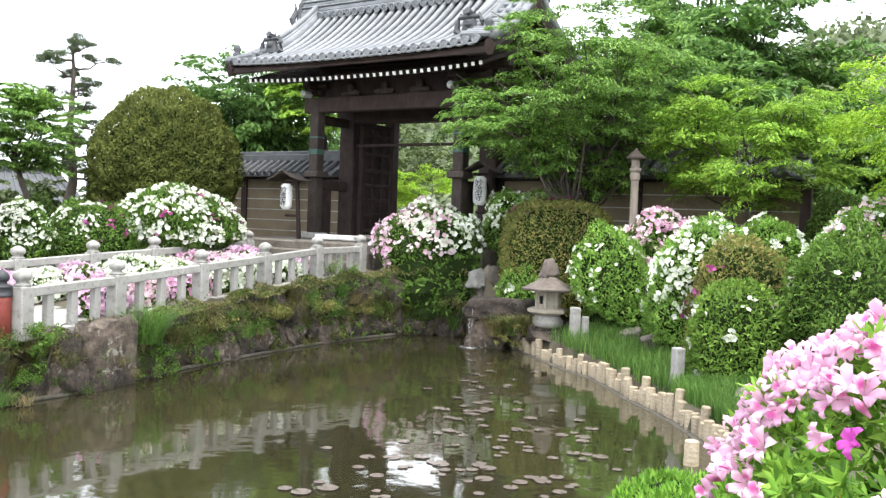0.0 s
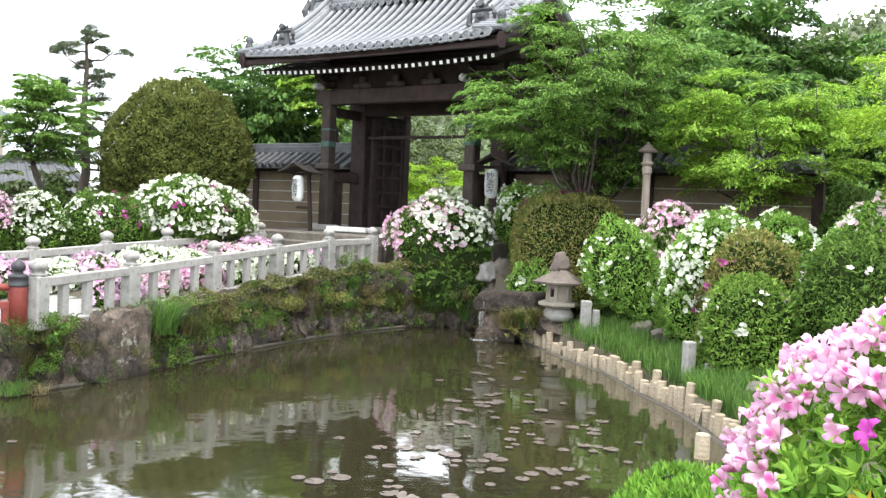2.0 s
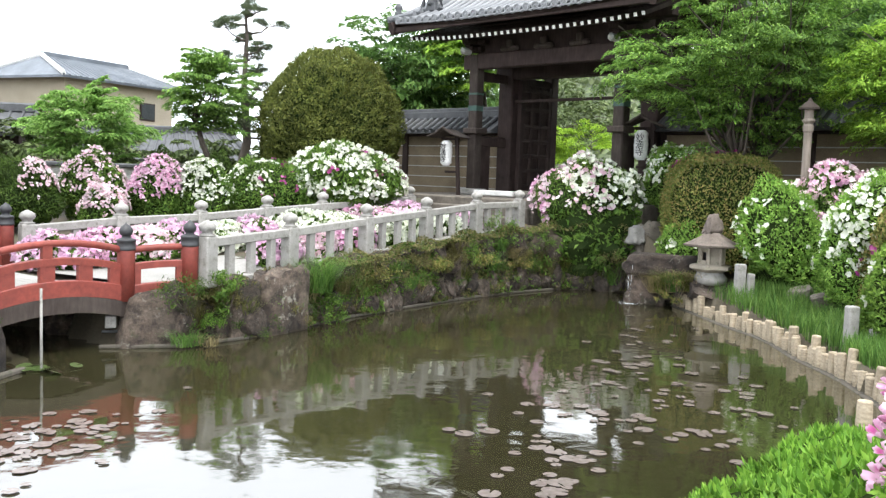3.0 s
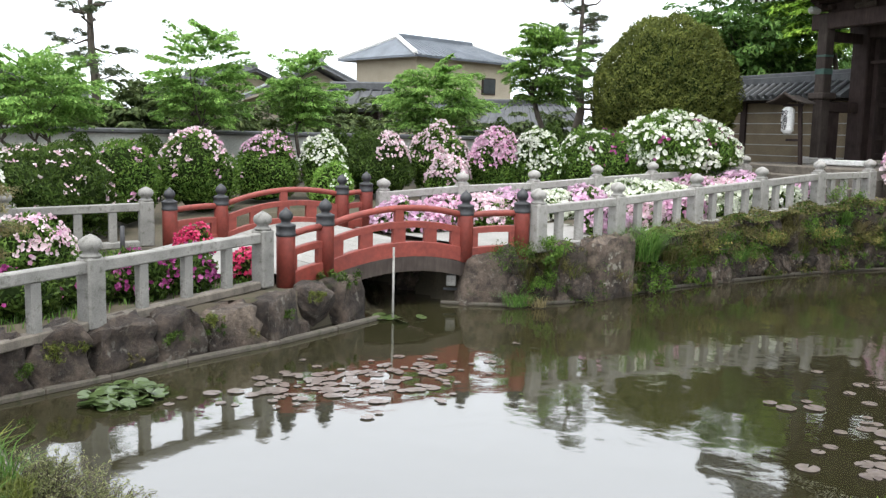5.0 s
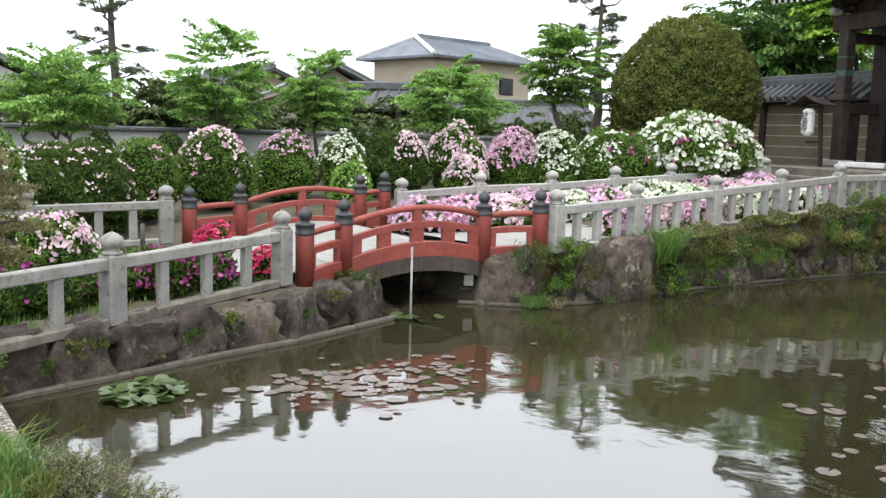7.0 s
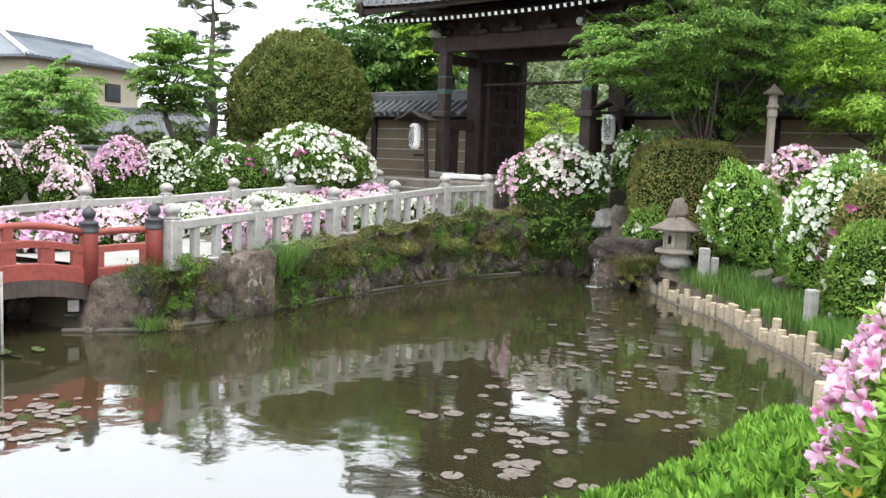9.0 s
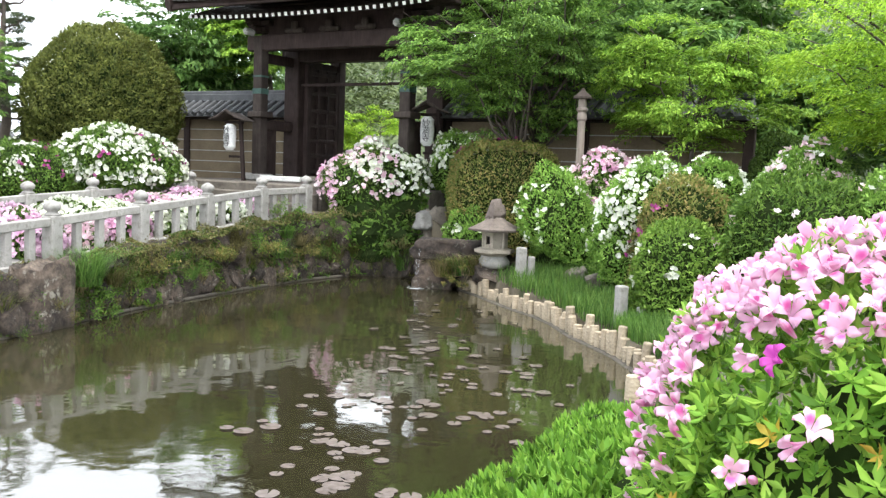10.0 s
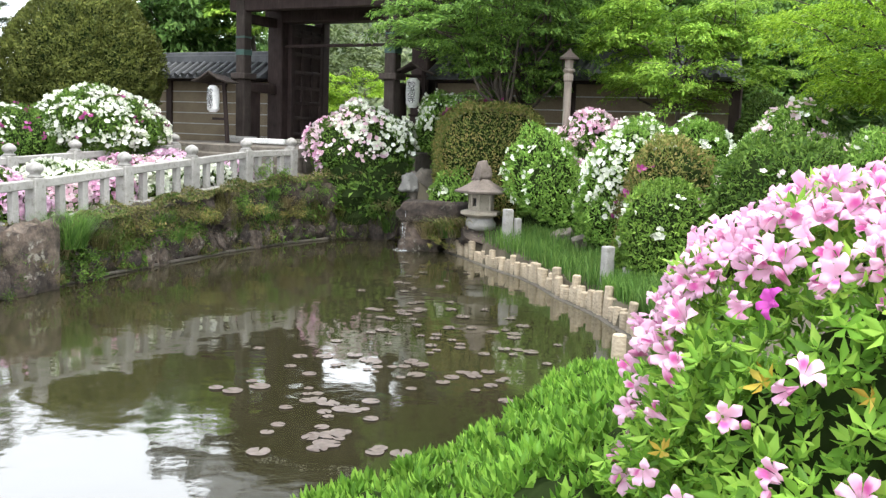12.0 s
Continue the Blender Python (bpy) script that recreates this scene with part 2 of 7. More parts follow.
M = {
    "water": water_material(),
    "soil": surface("soil", (0.050, 0.042, 0.027), (0.085, 0.07, 0.045), 0.95, 30, 1.2, 0.5, (0.03, 0.045, 0.015)),
    "paving": surface("pale_paving", (0.20, 0.195, 0.18), (0.27, 0.262, 0.245), 0.9, 35, 1.5, 0.2),
    "granite": surface("pale_granite", (0.24, 0.232, 0.215), (0.33, 0.32, 0.30), 0.85, 90, 4, 0.25, (0.13, 0.125, 0.10), (0.52, 0.72), vary=0.08),
    "old_granite": surface("weathered_granite", (0.088, 0.076, 0.062), (0.175, 0.152, 0.125), 0.9, 70, 6, 0.5, (0.05, 0.048, 0.032), vary=0.1),
    "grey_granite": surface("grey_weathered_granite", (0.17, 0.166, 0.152), (0.27, 0.262, 0.242), 0.88, 90, 4, 0.3, (0.075, 0.072, 0.056), (0.54, 0.70), vary=0.1),
    "speckled_granite": surface("speckled_kerb_granite", (0.15, 0.145, 0.135), (0.26, 0.25, 0.235), 0.88, 130, 9, 0.5, (0.07, 0.066, 0.055), (0.50, 0.62), vary=0.1),
    "rock": rock_material(),
    "concrete_log": surface("pale_log_edging", (0.25, 0.20, 0.135), (0.42, 0.355, 0.26), 0.9, 45, 7, 0.6, (0.20, 0.17, 0.11), (0.58, 0.75), vary=0.15, stretch=(1, 1, 0.3)),
    "kerb": surface("mossy_concrete", (0.055, 0.048, 0.038), (0.105, 0.092, 0.074), 0.9, 60, 4, 0.4, (0.035, 0.038, 0.02)),
    "vermilion": surface("vermilion_paint", (0.165, 0.030, 0.021), (0.235, 0.043, 0.029), 0.6, 18, 2.5, 0.15, (0.12, 0.03, 0.022), vary=0.06),
    "black_metal": surface("dark_metal_cap", (0.016, 0.017, 0.019), (0.032, 0.033, 0.036), 0.55, 30, 6, 0.1),
    "dark_wood": surface("dark_aged_timber", (0.029, 0.0205, 0.0190), (0.056, 0.0395, 0.0355), 0.75, 22, 3, 0.4, vary=0.15, stretch=(1, 1, 0.15)),
    "grey_wood": surface("grey_aged_timber", (0.040, 0.031, 0.027), (0.075, 0.061, 0.053), 0.8, 22, 3, 0.4, vary=0.12, stretch=(1, 1, 0.15)),
    "white_end": surface("white_painted_end", (0.7, 0.69, 0.66), (0.8, 0.79, 0.76), 0.7, 30, 5, 0.1),
    "tile": surface("grey_roof_tile", (0.13, 0.137, 0.145), (0.23, 0.238, 0.25), 0.5, 30, 2.2, 0.25, (0.13, 0.135, 0.14), (0.58, 0.75), vary=0.14),
    "tile_dark": surface("dark_roof_tile", (0.055, 0.058, 0.062), (0.10, 0.104, 0.11), 0.75, 30, 3, 0.3, vary=0.14),
    "blue_tile": surface("blue_grey_roof_tile", (0.085, 0.10, 0.118), (0.15, 0.17, 0.195), 0.6, 20, 1.2, 0.2, vary=0.1),
    "clay": surface("ochre_clay_plaster", (0.165, 0.128, 0.082), (0.235, 0.185, 0.12), 0.95, 40, 2, 0.25, (0.15, 0.12, 0.08)),
    "cream": surface("cream_render", (0.36, 0.315, 0.235), (0.43, 0.375, 0.285), 0.9, 40, 1, 0.15),
    "plaster": surface("white_plaster", (0.40, 0.41, 0.39), (0.52, 0.52, 0.49), 0.9, 30, 1.2, 0.15, (0.28, 0.29, 0.26)),
    "pink_granite": surface("lichened_pink_granite", (0.050, 0.038, 0.034), (0.115, 0.09, 0.082), 0.9, 70, 11, 1.0, (0.34, 0.30, 0.28), (0.49, 0.55), vary=0.1, dist=0.015),
    "paper": surface("white_lantern_paper", (0.72, 0.72, 0.70), (0.8, 0.8, 0.78), 0.7, 30, 6, 0.1),
    "ink": surface("black_ink", (0.015, 0.015, 0.016), (0.025, 0.025, 0.026), 0.6, 30, 6, 0.05),
    "verdigris": surface("verdigris_fitting", (0.03, 0.075, 0.06), (0.055, 0.12, 0.10), 0.6, 30, 6, 0.2),
    "glass": surface("dark_window_glass", (0.03, 0.035, 0.04), (0.05, 0.055, 0.06), 0.08, 10, 1, 0.02),
    "bark": surface("dark_bark", (0.05, 0.04, 0.032), (0.10, 0.082, 0.066), 0.95, 20, 5, 0.8, stretch=(1, 1, 0.25)),
    # near-black green puts the shade between the leaves into the core's colour
    "core": surface("shrub_inner_shade", (0.014, 0.024, 0.008), (0.028, 0.042, 0.014), 1.0, 20, 4, 0.6),
    "pole": surface("grey_pole_wood", (0.17, 0.14, 0.115), (0.26, 0.22, 0.185), 0.85, 24, 3, 0.4, stretch=(1, 1, 0.1)),
    # paler grey-green: distance haze is mixed into the hill's colour
    "hill": surface("hazed_hill_green", (0.085, 0.11, 0.065), (0.15, 0.18, 0.105), 1.0, 0.35, 0.05, 0.9, dist=1.0),
    "l_bush": leafy("bush_leaf", (0.042, 0.090, 0.020), (0.095, 0.178, 0.038), (0.19, 0.30, 0.07)),
    "l_bright": leafy("bright_leaf", (0.100, 0.205, 0.044), (0.185, 0.335, 0.072), (0.315, 0.50, 0.13)),
    "l_mid": leafy("mid_green_leaf", (0.080, 0.155, 0.030), (0.150, 0.27, 0.052), (0.28, 0.43, 0.10)),
    "l_dark": leafy("dark_leaf", (0.026, 0.052, 0.012), (0.055, 0.098, 0.022), (0.10, 0.155, 0.038)),
    "l_dome": leafy("olive_leaf", (0.054, 0.072, 0.021), (0.108, 0.132, 0.036), (0.190, 0.205, 0.062), patch=1.6),
    "l_russet": leafy("russet_leaf", (0.105, 0.14, 0.042), (0.20, 0.235, 0.072), (0.38, 0.28, 0.14)),
    "l_maple": leafy("maple_leaf", (0.098, 0.19, 0.032), (0.205, 0.365, 0.056), (0.36, 0.53, 0.096), 0.40, patch=0.7),
    "l_maple_dark": leafy("deep_maple_leaf", (0.050, 0.115, 0.034), (0.105, 0.205, 0.060), (0.185, 0.31, 0.092), 0.32, patch=0.7),
    "l_maple_mid": leafy("mid_maple_leaf", (0.060, 0.126, 0.035), (0.130, 0.245, 0.060), (0.26, 0.42, 0.098), 0.34, patch=0.7),
    # some distance haze is put into this leaf colour
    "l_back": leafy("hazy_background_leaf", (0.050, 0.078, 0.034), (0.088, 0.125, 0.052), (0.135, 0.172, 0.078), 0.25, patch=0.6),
    "l_wisp": leafy("grey_green_twig_leaf", (0.11, 0.135, 0.055), (0.20, 0.22, 0.095), (0.31, 0.32, 0.16), 0.35),
    "l_lime": leafy("lime_maple_leaf", (0.115, 0.23, 0.022), (0.225, 0.39, 0.036), (0.40, 0.58, 0.07), 0.38, patch=0.7),
    "l_moss": leafy("olive_moss_leaf", (0.060, 0.058, 0.020), (0.120, 0.112, 0.042), (0.20, 0.175, 0.075), 0.25),
    "l_spring": leafy("young_maple_leaf", (0.105, 0.21, 0.058), (0.205, 0.375, 0.105), (0.34, 0.53, 0.17), 0.45, patch=0.7),
    # needles lightened to carry distance haze in their colour
    "l_pine": leafy("pine_needle", (0.045, 0.066, 0.042), (0.085, 0.115, 0.072), (0.13, 0.16, 0.10), 0.25),
    "l_pinebush": leafy("ochre_pine_needle", (0.070, 0.080, 0.034), (0.160, 0.150, 0.064), (0.27, 0.22, 0.11), 0.25),
    "l_grass": leafy("grass_blade", (0.050, 0.115, 0.030), (0.105, 0.21, 0.056), (0.185, 0.30, 0.085), 0.4),
    # grey-green with the hill's haze in the leaf colour
    "l_hill": leafy("hazed_woods_leaf", (0.085, 0.115, 0.066), (0.135, 0.172, 0.098), (0.20, 0.24, 0.145), 0.25, patch=0.03),
    "l_hedge": leafy("hedge_leaf", (0.050, 0.125, 0.020), (0.130, 0.28, 0.042), (0.25, 0.43, 0.080), 0.35, 0.45, patch=4),
    "l_dry": leafy("dry_straw_blade", (0.16, 0.13, 0.06), (0.26, 0.215, 0.11), (0.36, 0.30, 0.17), 0.25),
    "l_near": leafy("azalea_leaf", (0.080, 0.185, 0.030), (0.20, 0.40, 0.062), (0.38, 0.60, 0.12), 0.40, 0.42, patch=4),
    "p_white": leafy("white_petal", (0.66, 0.70, 0.55), (0.76, 0.78, 0.68), (0.84, 0.85, 0.79), 0.3),
    "p_pink": leafy("pink_petal", (0.64, 0.34, 0.50), (0.72, 0.47, 0.61), (0.80, 0.64, 0.72), 0.35),
    "p_pale": leafy("pale_pink_petal", (0.70, 0.46, 0.55), (0.77, 0.60, 0.65), (0.82, 0.75, 0.76), 0.35),
    "p_lilac": leafy("lilac_petal", (0.63, 0.37, 0.54), (0.71, 0.49, 0.63), (0.79, 0.64, 0.74), 0.35),
    "p_magenta": leafy("magenta_petal", (0.22, 0.03, 0.13), (0.31, 0.055, 0.20), (0.44, 0.13, 0.31), 0.3),
    "p_red": leafy("red_petal", (0.40, 0.02, 0.07), (0.54, 0.04, 0.13), (0.66, 0.12, 0.22), 0.3),
    "pad": leafy("lily_pad", (0.085, 0.066, 0.060), (0.135, 0.110, 0.098), (0.20, 0.175, 0.15), 0.08, 0.20),
    "pad_green": leafy("green_lily_pad", (0.024, 0.046, 0.017), (0.048, 0.080, 0.027), (0.105, 0.138, 0.056), 0.12, 0.3),
}
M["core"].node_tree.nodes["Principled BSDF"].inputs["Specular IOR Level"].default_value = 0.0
for k in ("dark_wood", "grey_wood"):
    M[k].node_tree.nodes["Principled BSDF"].inputs["Specular IOR Level"].default_value = 0.15
for k in ("pad", "pad_green"):
    M[k].node_tree.nodes["Principled BSDF"].inputs["Specular IOR Level"].default_value = 0.8
PETALS = {"white": "p_white", "pink": "p_pink", "pale": "p_pale", "lilac": "p_lilac", "magenta": "p_magenta", "red": "p_red"}


# ---- building blocks ----
PAINTED = {}


def to_object(name, me, material, parent=None, label="", m=None):
    """Link a mesh; a shared mesh gets one copy for each material."""
    if len(me.materials) and me.materials[0] != M[material]:
        key = (me.name, material)
        if key not in PAINTED:
            PAINTED[key] = me.copy()
            PAINTED[key].materials.clear()
            PAINTED[key].materials.append(M[material])
        me = PAINTED[key]
    elif not len(me.materials):
        me.materials.append(M[material])
    ob = new(name, me)
    if parent is not None:
        ob.parent = parent
    if m is not None:
        ob.matrix_basis = m
    if label:
        ob["label"] = label
    return ob


def part(name, bm, material, parent=None, label="", m=None, smooth=False):
    """Link a bmesh as one mesh object, under a thing or a part."""
    me = bpy.data.meshes.new(name)
    bmesh.ops.recalc_face_normals(bm, faces=bm.faces)
    bm.to_mesh(me)
    bm.free()
    if smooth:
        for p in me.polygons:
            p.use_smooth = True
    return to_object(name, me, material, parent, label, m)


def thing(name, label, category, group="", m=None, kind=""):
    ob = new(name)
    ob.empty_display_size = 0.1
    if m is not None:
        ob.matrix_basis = m
    return tagged(ob, label, category, group, kind)


def add_box(bm, size, m=None, bevel=0.0, taper=1.0):
    """A box with bevelled edges, centred; taper narrows its top."""
    vs = bmesh.ops.create_cube(bm, size=1.0)["verts"]
    for v in vs:
        k = taper if v.co.z > 0 else 1.0
        v.co = Vector((v.co.x * size[0] * k, v.co.y * size[1] * k, v.co.z * size[2]))
    if bevel:
        es = list({e for v in vs for e in v.link_edges})
        r = bmesh.ops.bevel(bm, geom=es, offset=bevel, segments=1, affect="EDGES")
        vs = list({v for f in r["faces"] for v in f.verts} | {v for v in vs if v.is_valid})
    if m is not None:
        bmesh.ops.transform(bm, matrix=m, verts=vs)
    return vs


def box_bm(size, m=None, bevel=0.0, taper=1.0):
    bm = bmesh.new()
    add_box(bm, size, m, bevel, taper)
    return bm


def lathe(bm, profile, m=None, seg=16):
    """A body turned round z from (radius, height) pairs."""
    rings = []
    for r, z in profile:
        rings.append([bm.verts.new((r * math.cos(2 * math.pi * k / seg), r * math.sin(2 * math.pi * k / seg), z)) for k in range(seg)])
    for a, b in zip(rings, rings[1:]):
        for k in range(seg):
            bm.faces.new((a[k], a[(k + 1) % seg], b[(k + 1) % seg], b[k]))
    bm.faces.new(rings[0][::-1])
    bm.faces.new(rings[-1])
    if m is not None:
        bmesh.ops.transform(bm, matrix=m, verts=[v for r in rings for v in r])


def lathe_bm(profile, m=None, seg=16):
    bm = bmesh.new()
    lathe(bm, profile, m, seg)
    return bm


def tube(bm, pts, radii, seg=8, flat=1.0):
    """A tapered tube along points."""
    pts = [Vector(p) for p in pts]
    rings = []
    for i, p in enumerate(pts):
        d = (pts[min(i + 1, len(pts) - 1)] - pts[max(i - 1, 0)]).normalized()
        up = Vector((0, 0, 1)) if abs(d.z) < 0.95 else Vector((1, 0, 0))
        s = d.cross(up).normalized()
        u = s.cross(d)
        rings.append([bm.verts.new(p + float(radii[i]) * (s * math.cos(2 * math.pi * k / seg) + u * flat * math.sin(2 * math.pi * k / seg))) for k in range(seg)])
    for a, b in zip(rings, rings[1:]):
        for k in range(seg):
            bm.faces.new((a[k], a[(k + 1) % seg], b[(k + 1) % seg], b[k]))
    bm.faces.new(rings[0][::-1])
    bm.faces.new(rings[-1])


def fast_mesh(name, verts, faces):
    """A mesh from arrays of corners and equal-sided faces."""
    me = bpy.data.meshes.new(name)
    nf, k = faces.shape
    me.vertices.add(len(verts))
    me.vertices.foreach_set("co", np.ascontiguousarray(verts, dtype=np.float32).ravel())
    me.loops.add(nf * k)
    me.loops.foreach_set("vertex_index", np.ascontiguousarray(faces, dtype=np.int32).ravel())
    me.polygons.add(nf)
    me.polygons.foreach_set("loop_start", np.arange(0, nf * k, k, dtype=np.int32))
    me.update(calc_edges=True)
    me.validate()
    return me


def unit(v):
    return v / np.maximum(np.linalg.norm(v, axis=1, keepdims=True), 1e-9)


def frames(rng, nrm, tilt):
    """For each normal a leaning normal and a random direction across it."""
    n = unit(nrm + rng.normal(0, tilt, nrm.shape))
    t = unit(np.cross(n, rng.normal(0, 1, nrm.shape)))
    return n, t, np.cross(n, t)


def leaf_mesh(name, rng, pts, nrm, size, slim=0.45, tilt=0.5, lift=0.25, spread=0.3, run=None):
    """Folded pointed leaves at points, facing along normals; run: the way they point."""
    n, t, b = frames(rng, nrm, tilt)
    if run is not None:
        t = unit(run + rng.normal(0, 0.35, run.shape))
        b = unit(np.cross(n, t))
        n = np.cross(t, b)
    s = (size * rng.uniform(1 - spread, 1 + spread, len(pts)))[:, None]
    base = pts - t * s * 0.5
    tip = pts + t * s * 0.5 + n * s * lift * rng.uniform(-1, 1, (len(pts), 1))
    mid = pts + n * s * 0.12
    v = np.stack([base, mid + b * s * slim * 0.5, tip, mid - b * s * slim * 0.5], 1).reshape(-1, 3)
    return fast_mesh(name, v, np.arange(len(v)).reshape(-1, 4))


def blossom_mesh(name, rng, pts, nrm, size, tilt=0.55):
    """Open five-petalled blossoms, sunk at the heart."""
    n, t, b = frames(rng, nrm, tilt)
    s = (size * 0.5 * rng.uniform(0.65, 1.2, len(pts)))[:, None]
    ring = [pts - n * s * 0.55]
    for k in range(10):
        a = 2 * math.pi * k / 10
        r = 1.0 if k % 2 else 0.74
        ring.append(pts + s * r * (t * math.cos(a) + b * math.sin(a)) + n * s * (0.15 if k % 2 else -0.02))
    v = np.stack(ring, 1).reshape(-1, 3)
    tri = np.array([(0, 1 + k, 1 + (k + 1) % 10) for k in range(10)])
    f = (np.arange(len(pts)) * 11)[:, None, None] + tri[None]
    return fast_mesh(name, v, f.reshape(-1, 3))


def lumpy(d, seed, freq=2.0, amount=0.1):
    """Uneven radius for directions d."""
    rs = np.random.RandomState(seed)
    out = np.zeros(len(d))
    for k in range(7):
        w = rs.normal(0, 1, 3) * freq * (1 + 0.5 * k)
        out += np.sin(d @ w + rs.uniform(0, 6.28)) / (1 + 0.6 * k)
    return 1 + amount * out / 2


def blob_points(rng, seed, count, rx, ry, h, boxy=2.0, amount=0.1, low=-0.1, skirt=0.8):
    """Points and normals on an uneven clipped mound that stands on z = 0."""
    d = unit(rng.normal(0, 1, (count * 2, 3)))
    d = d[d[:, 2] > low][:count]
    k = (np.abs(d) ** boxy).sum(1) ** (-1 / boxy)
    r = k * lumpy(d, seed, 2.2, amount)
    p = d * r[:, None]
    ctr = 0.42 * h
    flare = np.where(d[:, 2] < 0, np.maximum(np.hypot(d[:, 0], d[:, 1]), 0.3) ** -skirt, 1.0)
    p[:, :2] *= flare[:, None] * (1 - 0.12 * np.maximum(-d[:, 2:3], 0))
    q = np.stack([p[:, 0] * rx, p[:, 1] * ry, ctr + np.where(p[:, 2] > 0, p[:, 2] * (h - ctr), p[:, 2] * ctr)], 1)
    nn = unit(np.stack([p[:, 0] / rx, p[:, 1] / ry, p[:, 2] / (h * 0.5)], 1))
    return q, nn


def core_mesh(name, seed, rx, ry, h, boxy, amount, shrink=0.86, skirt=0.8):
    bm = bmesh.new()
    bmesh.ops.create_icosphere(bm, subdivisions=3, radius=1.0)
    d = np.array([v.co[:] for v in bm.verts])
    d = unit(d)
    k = (np.abs(d) ** boxy).sum(1) ** (-1 / boxy) * lumpy(d, seed, 2.2, amount) * shrink
    body = d * k[:, None]
    body[:, :2] *= (np.where(d[:, 2] < 0, np.maximum(np.hypot(d[:, 0], d[:, 1]), 0.3) ** -skirt, 1.0) * (1 - 0.12 * np.maximum(-d[:, 2], 0)))[:, None]
    for v, q in zip(bm.verts, body):
        ctr = 0.42 * h
        v.co = Vector((q[0] * rx, q[1] * ry, ctr + (q[2] * (h - ctr) if q[2] > 0 else q[2] * ctr)))
    me = bpy.data.meshes.new(name)
    bm.to_mesh(me)
    bm.free()
    return me


def bush(name, label, x, y, z, rx, h, leaf="l_bush", flowers=(), ry=None, boxy=2.0, amount=0.2, leaf_size=0.062, density=780, group="azaleas", seed=None, flower_size=0.092, low=-0.75, clump=1.0, most=30000, skirt=0.8):
    """A clipped shrub: a dark core coloured as inner shade, leaves outside, and blossoms by colour: (colour, how many,
    lower limit of height, side as a direction or None).
    """
    ry = ry or rx
    seed = seed if seed is not None else int(abs(x * 131 + y * 717 + z * 37)) % 99991
    rng = np.random.RandomState(seed)
    ob = thing(name, label, "shrub", group, pose(x, y, z))
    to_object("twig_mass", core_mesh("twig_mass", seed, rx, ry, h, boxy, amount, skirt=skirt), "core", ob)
    area = 2 * math.pi * (rx * ry + 0.5 * h * (rx + ry) * 0.5)
    n = int(min(most, density * area * (0.075 / leaf_size) ** 2))
    p, nn = blob_points(rng, seed, n, rx, ry, h, boxy, amount, low, skirt)
    tufts = np.sin(p @ rng.normal(0, 9, 3)) + np.sin(p @ rng.normal(0, 13, 3) + 2) + np.sin(p @ rng.normal(0, 20, 3))
    p = p + nn * (rng.uniform(-0.10, 0.035, (len(p), 1)) + 0.022 * clump * tufts[:, None]) * min(rx, h, 0.9)
    grow = unit(np.cross(nn, rng.normal(0, 1, nn.shape))) + nn * 0.75 + np.array([0, 0, 0.35])
    to_object("foliage", leaf_mesh("foliage", rng, p, nn + np.array([0, 0, 0.35]), leaf_size * 1.15, 0.36, run=grow), leaf, ob)
    for colour, count, floor_at, side in flowers:
        count = int(count * 2.0)
        p, nn = blob_points(rng, seed, count * 8, rx, ry, h, boxy, amount, -0.35, skirt)
        keep = p[:, 2] > (floor_at + rng.normal(0, 0.06, len(p))) * h
        if side is not None:
            keep &= (p[:, 0] * side[0] + p[:, 1] * side[1]) / rx > side[2]
        heads = np.where(keep)[0][:max(1, count // 4)]
        size_of = rng.poisson(3.0, len(heads)) + 1
        pick = np.repeat(heads, size_of)[:count]
        side_step = np.cross(nn[pick], rng.normal(0, 1, (len(pick), 3)))
        p, nn = p[pick] + side_step * flower_size * 0.62, nn[pick]
        if len(p):
            to_object("blossom_cover", blossom_mesh("blossom_cover", rng, p + nn * 0.03, nn, flower_size), PETALS[colour], ob, colour + " blossoms")["kind"] = "stuff"
    return ob


def limb_path(rng, a, b, sag=0.15, n=6):
    a, b = np.array(a, float), np.array(b, float)
    t = np.linspace(0, 1, n)[:, None]
    w = rng.normal(0, 1, (n, 3)) * np.linalg.norm(b - a) * 0.05
    w[0] = w[-1] = 0
    p = a + (b - a) * t + w
    p[:, 2] += sag * np.linalg.norm(b - a) * np.sin(np.pi * t[:, 0])
    return p


def maple(name, label, x, y, z, trunk_h, cx, cy, cz0, cz1, r, leaf="l_maple", seed=1, pads=46, per_pad=330, leaf_size=0.085, pad_r=0.62, trunk_r=0.10, stems=1, group="garden trees", spire=0.0, layered=False):
    """A broad tree with limbs and feathery sprays that arch outwards; (cx, cy) and cz0..cz1, r: the crown; layered: sprays lie in level shelves along the limbs."""
    rng = np.random.RandomState(seed)
    ob = thing(name, label, "tree", group, pose(x, y, z))
    bm = bmesh.new()
    off = np.array([x, y, z])
    forks = []
    for s in range(stems):
        top = np.array([(cx - x) * 0.35 + rng.uniform(-0.25, 0.25) * stems, (cy - y) * 0.35 + rng.uniform(-0.25, 0.25) * stems, trunk_h])
        p = limb_path(rng, (rng.uniform(-0.1, 0.1) * (stems - 1), rng.uniform(-0.1, 0.1) * (stems - 1), -0.1), top, 0, 6)
        tube(bm, p, np.linspace(trunk_r, trunk_r * 0.62, 6), 8)
        forks.append(top)
    pts, nrm, fan = [], [], []
    hz = (cz1 - cz0) / 2
    mid = np.array([cx, cy, (cz0 + cz1) / 2]) - off
    shelf = None
    for k in range(pads):
        d = rng.normal(0, 1, 3)
        d /= np.linalg.norm(d)
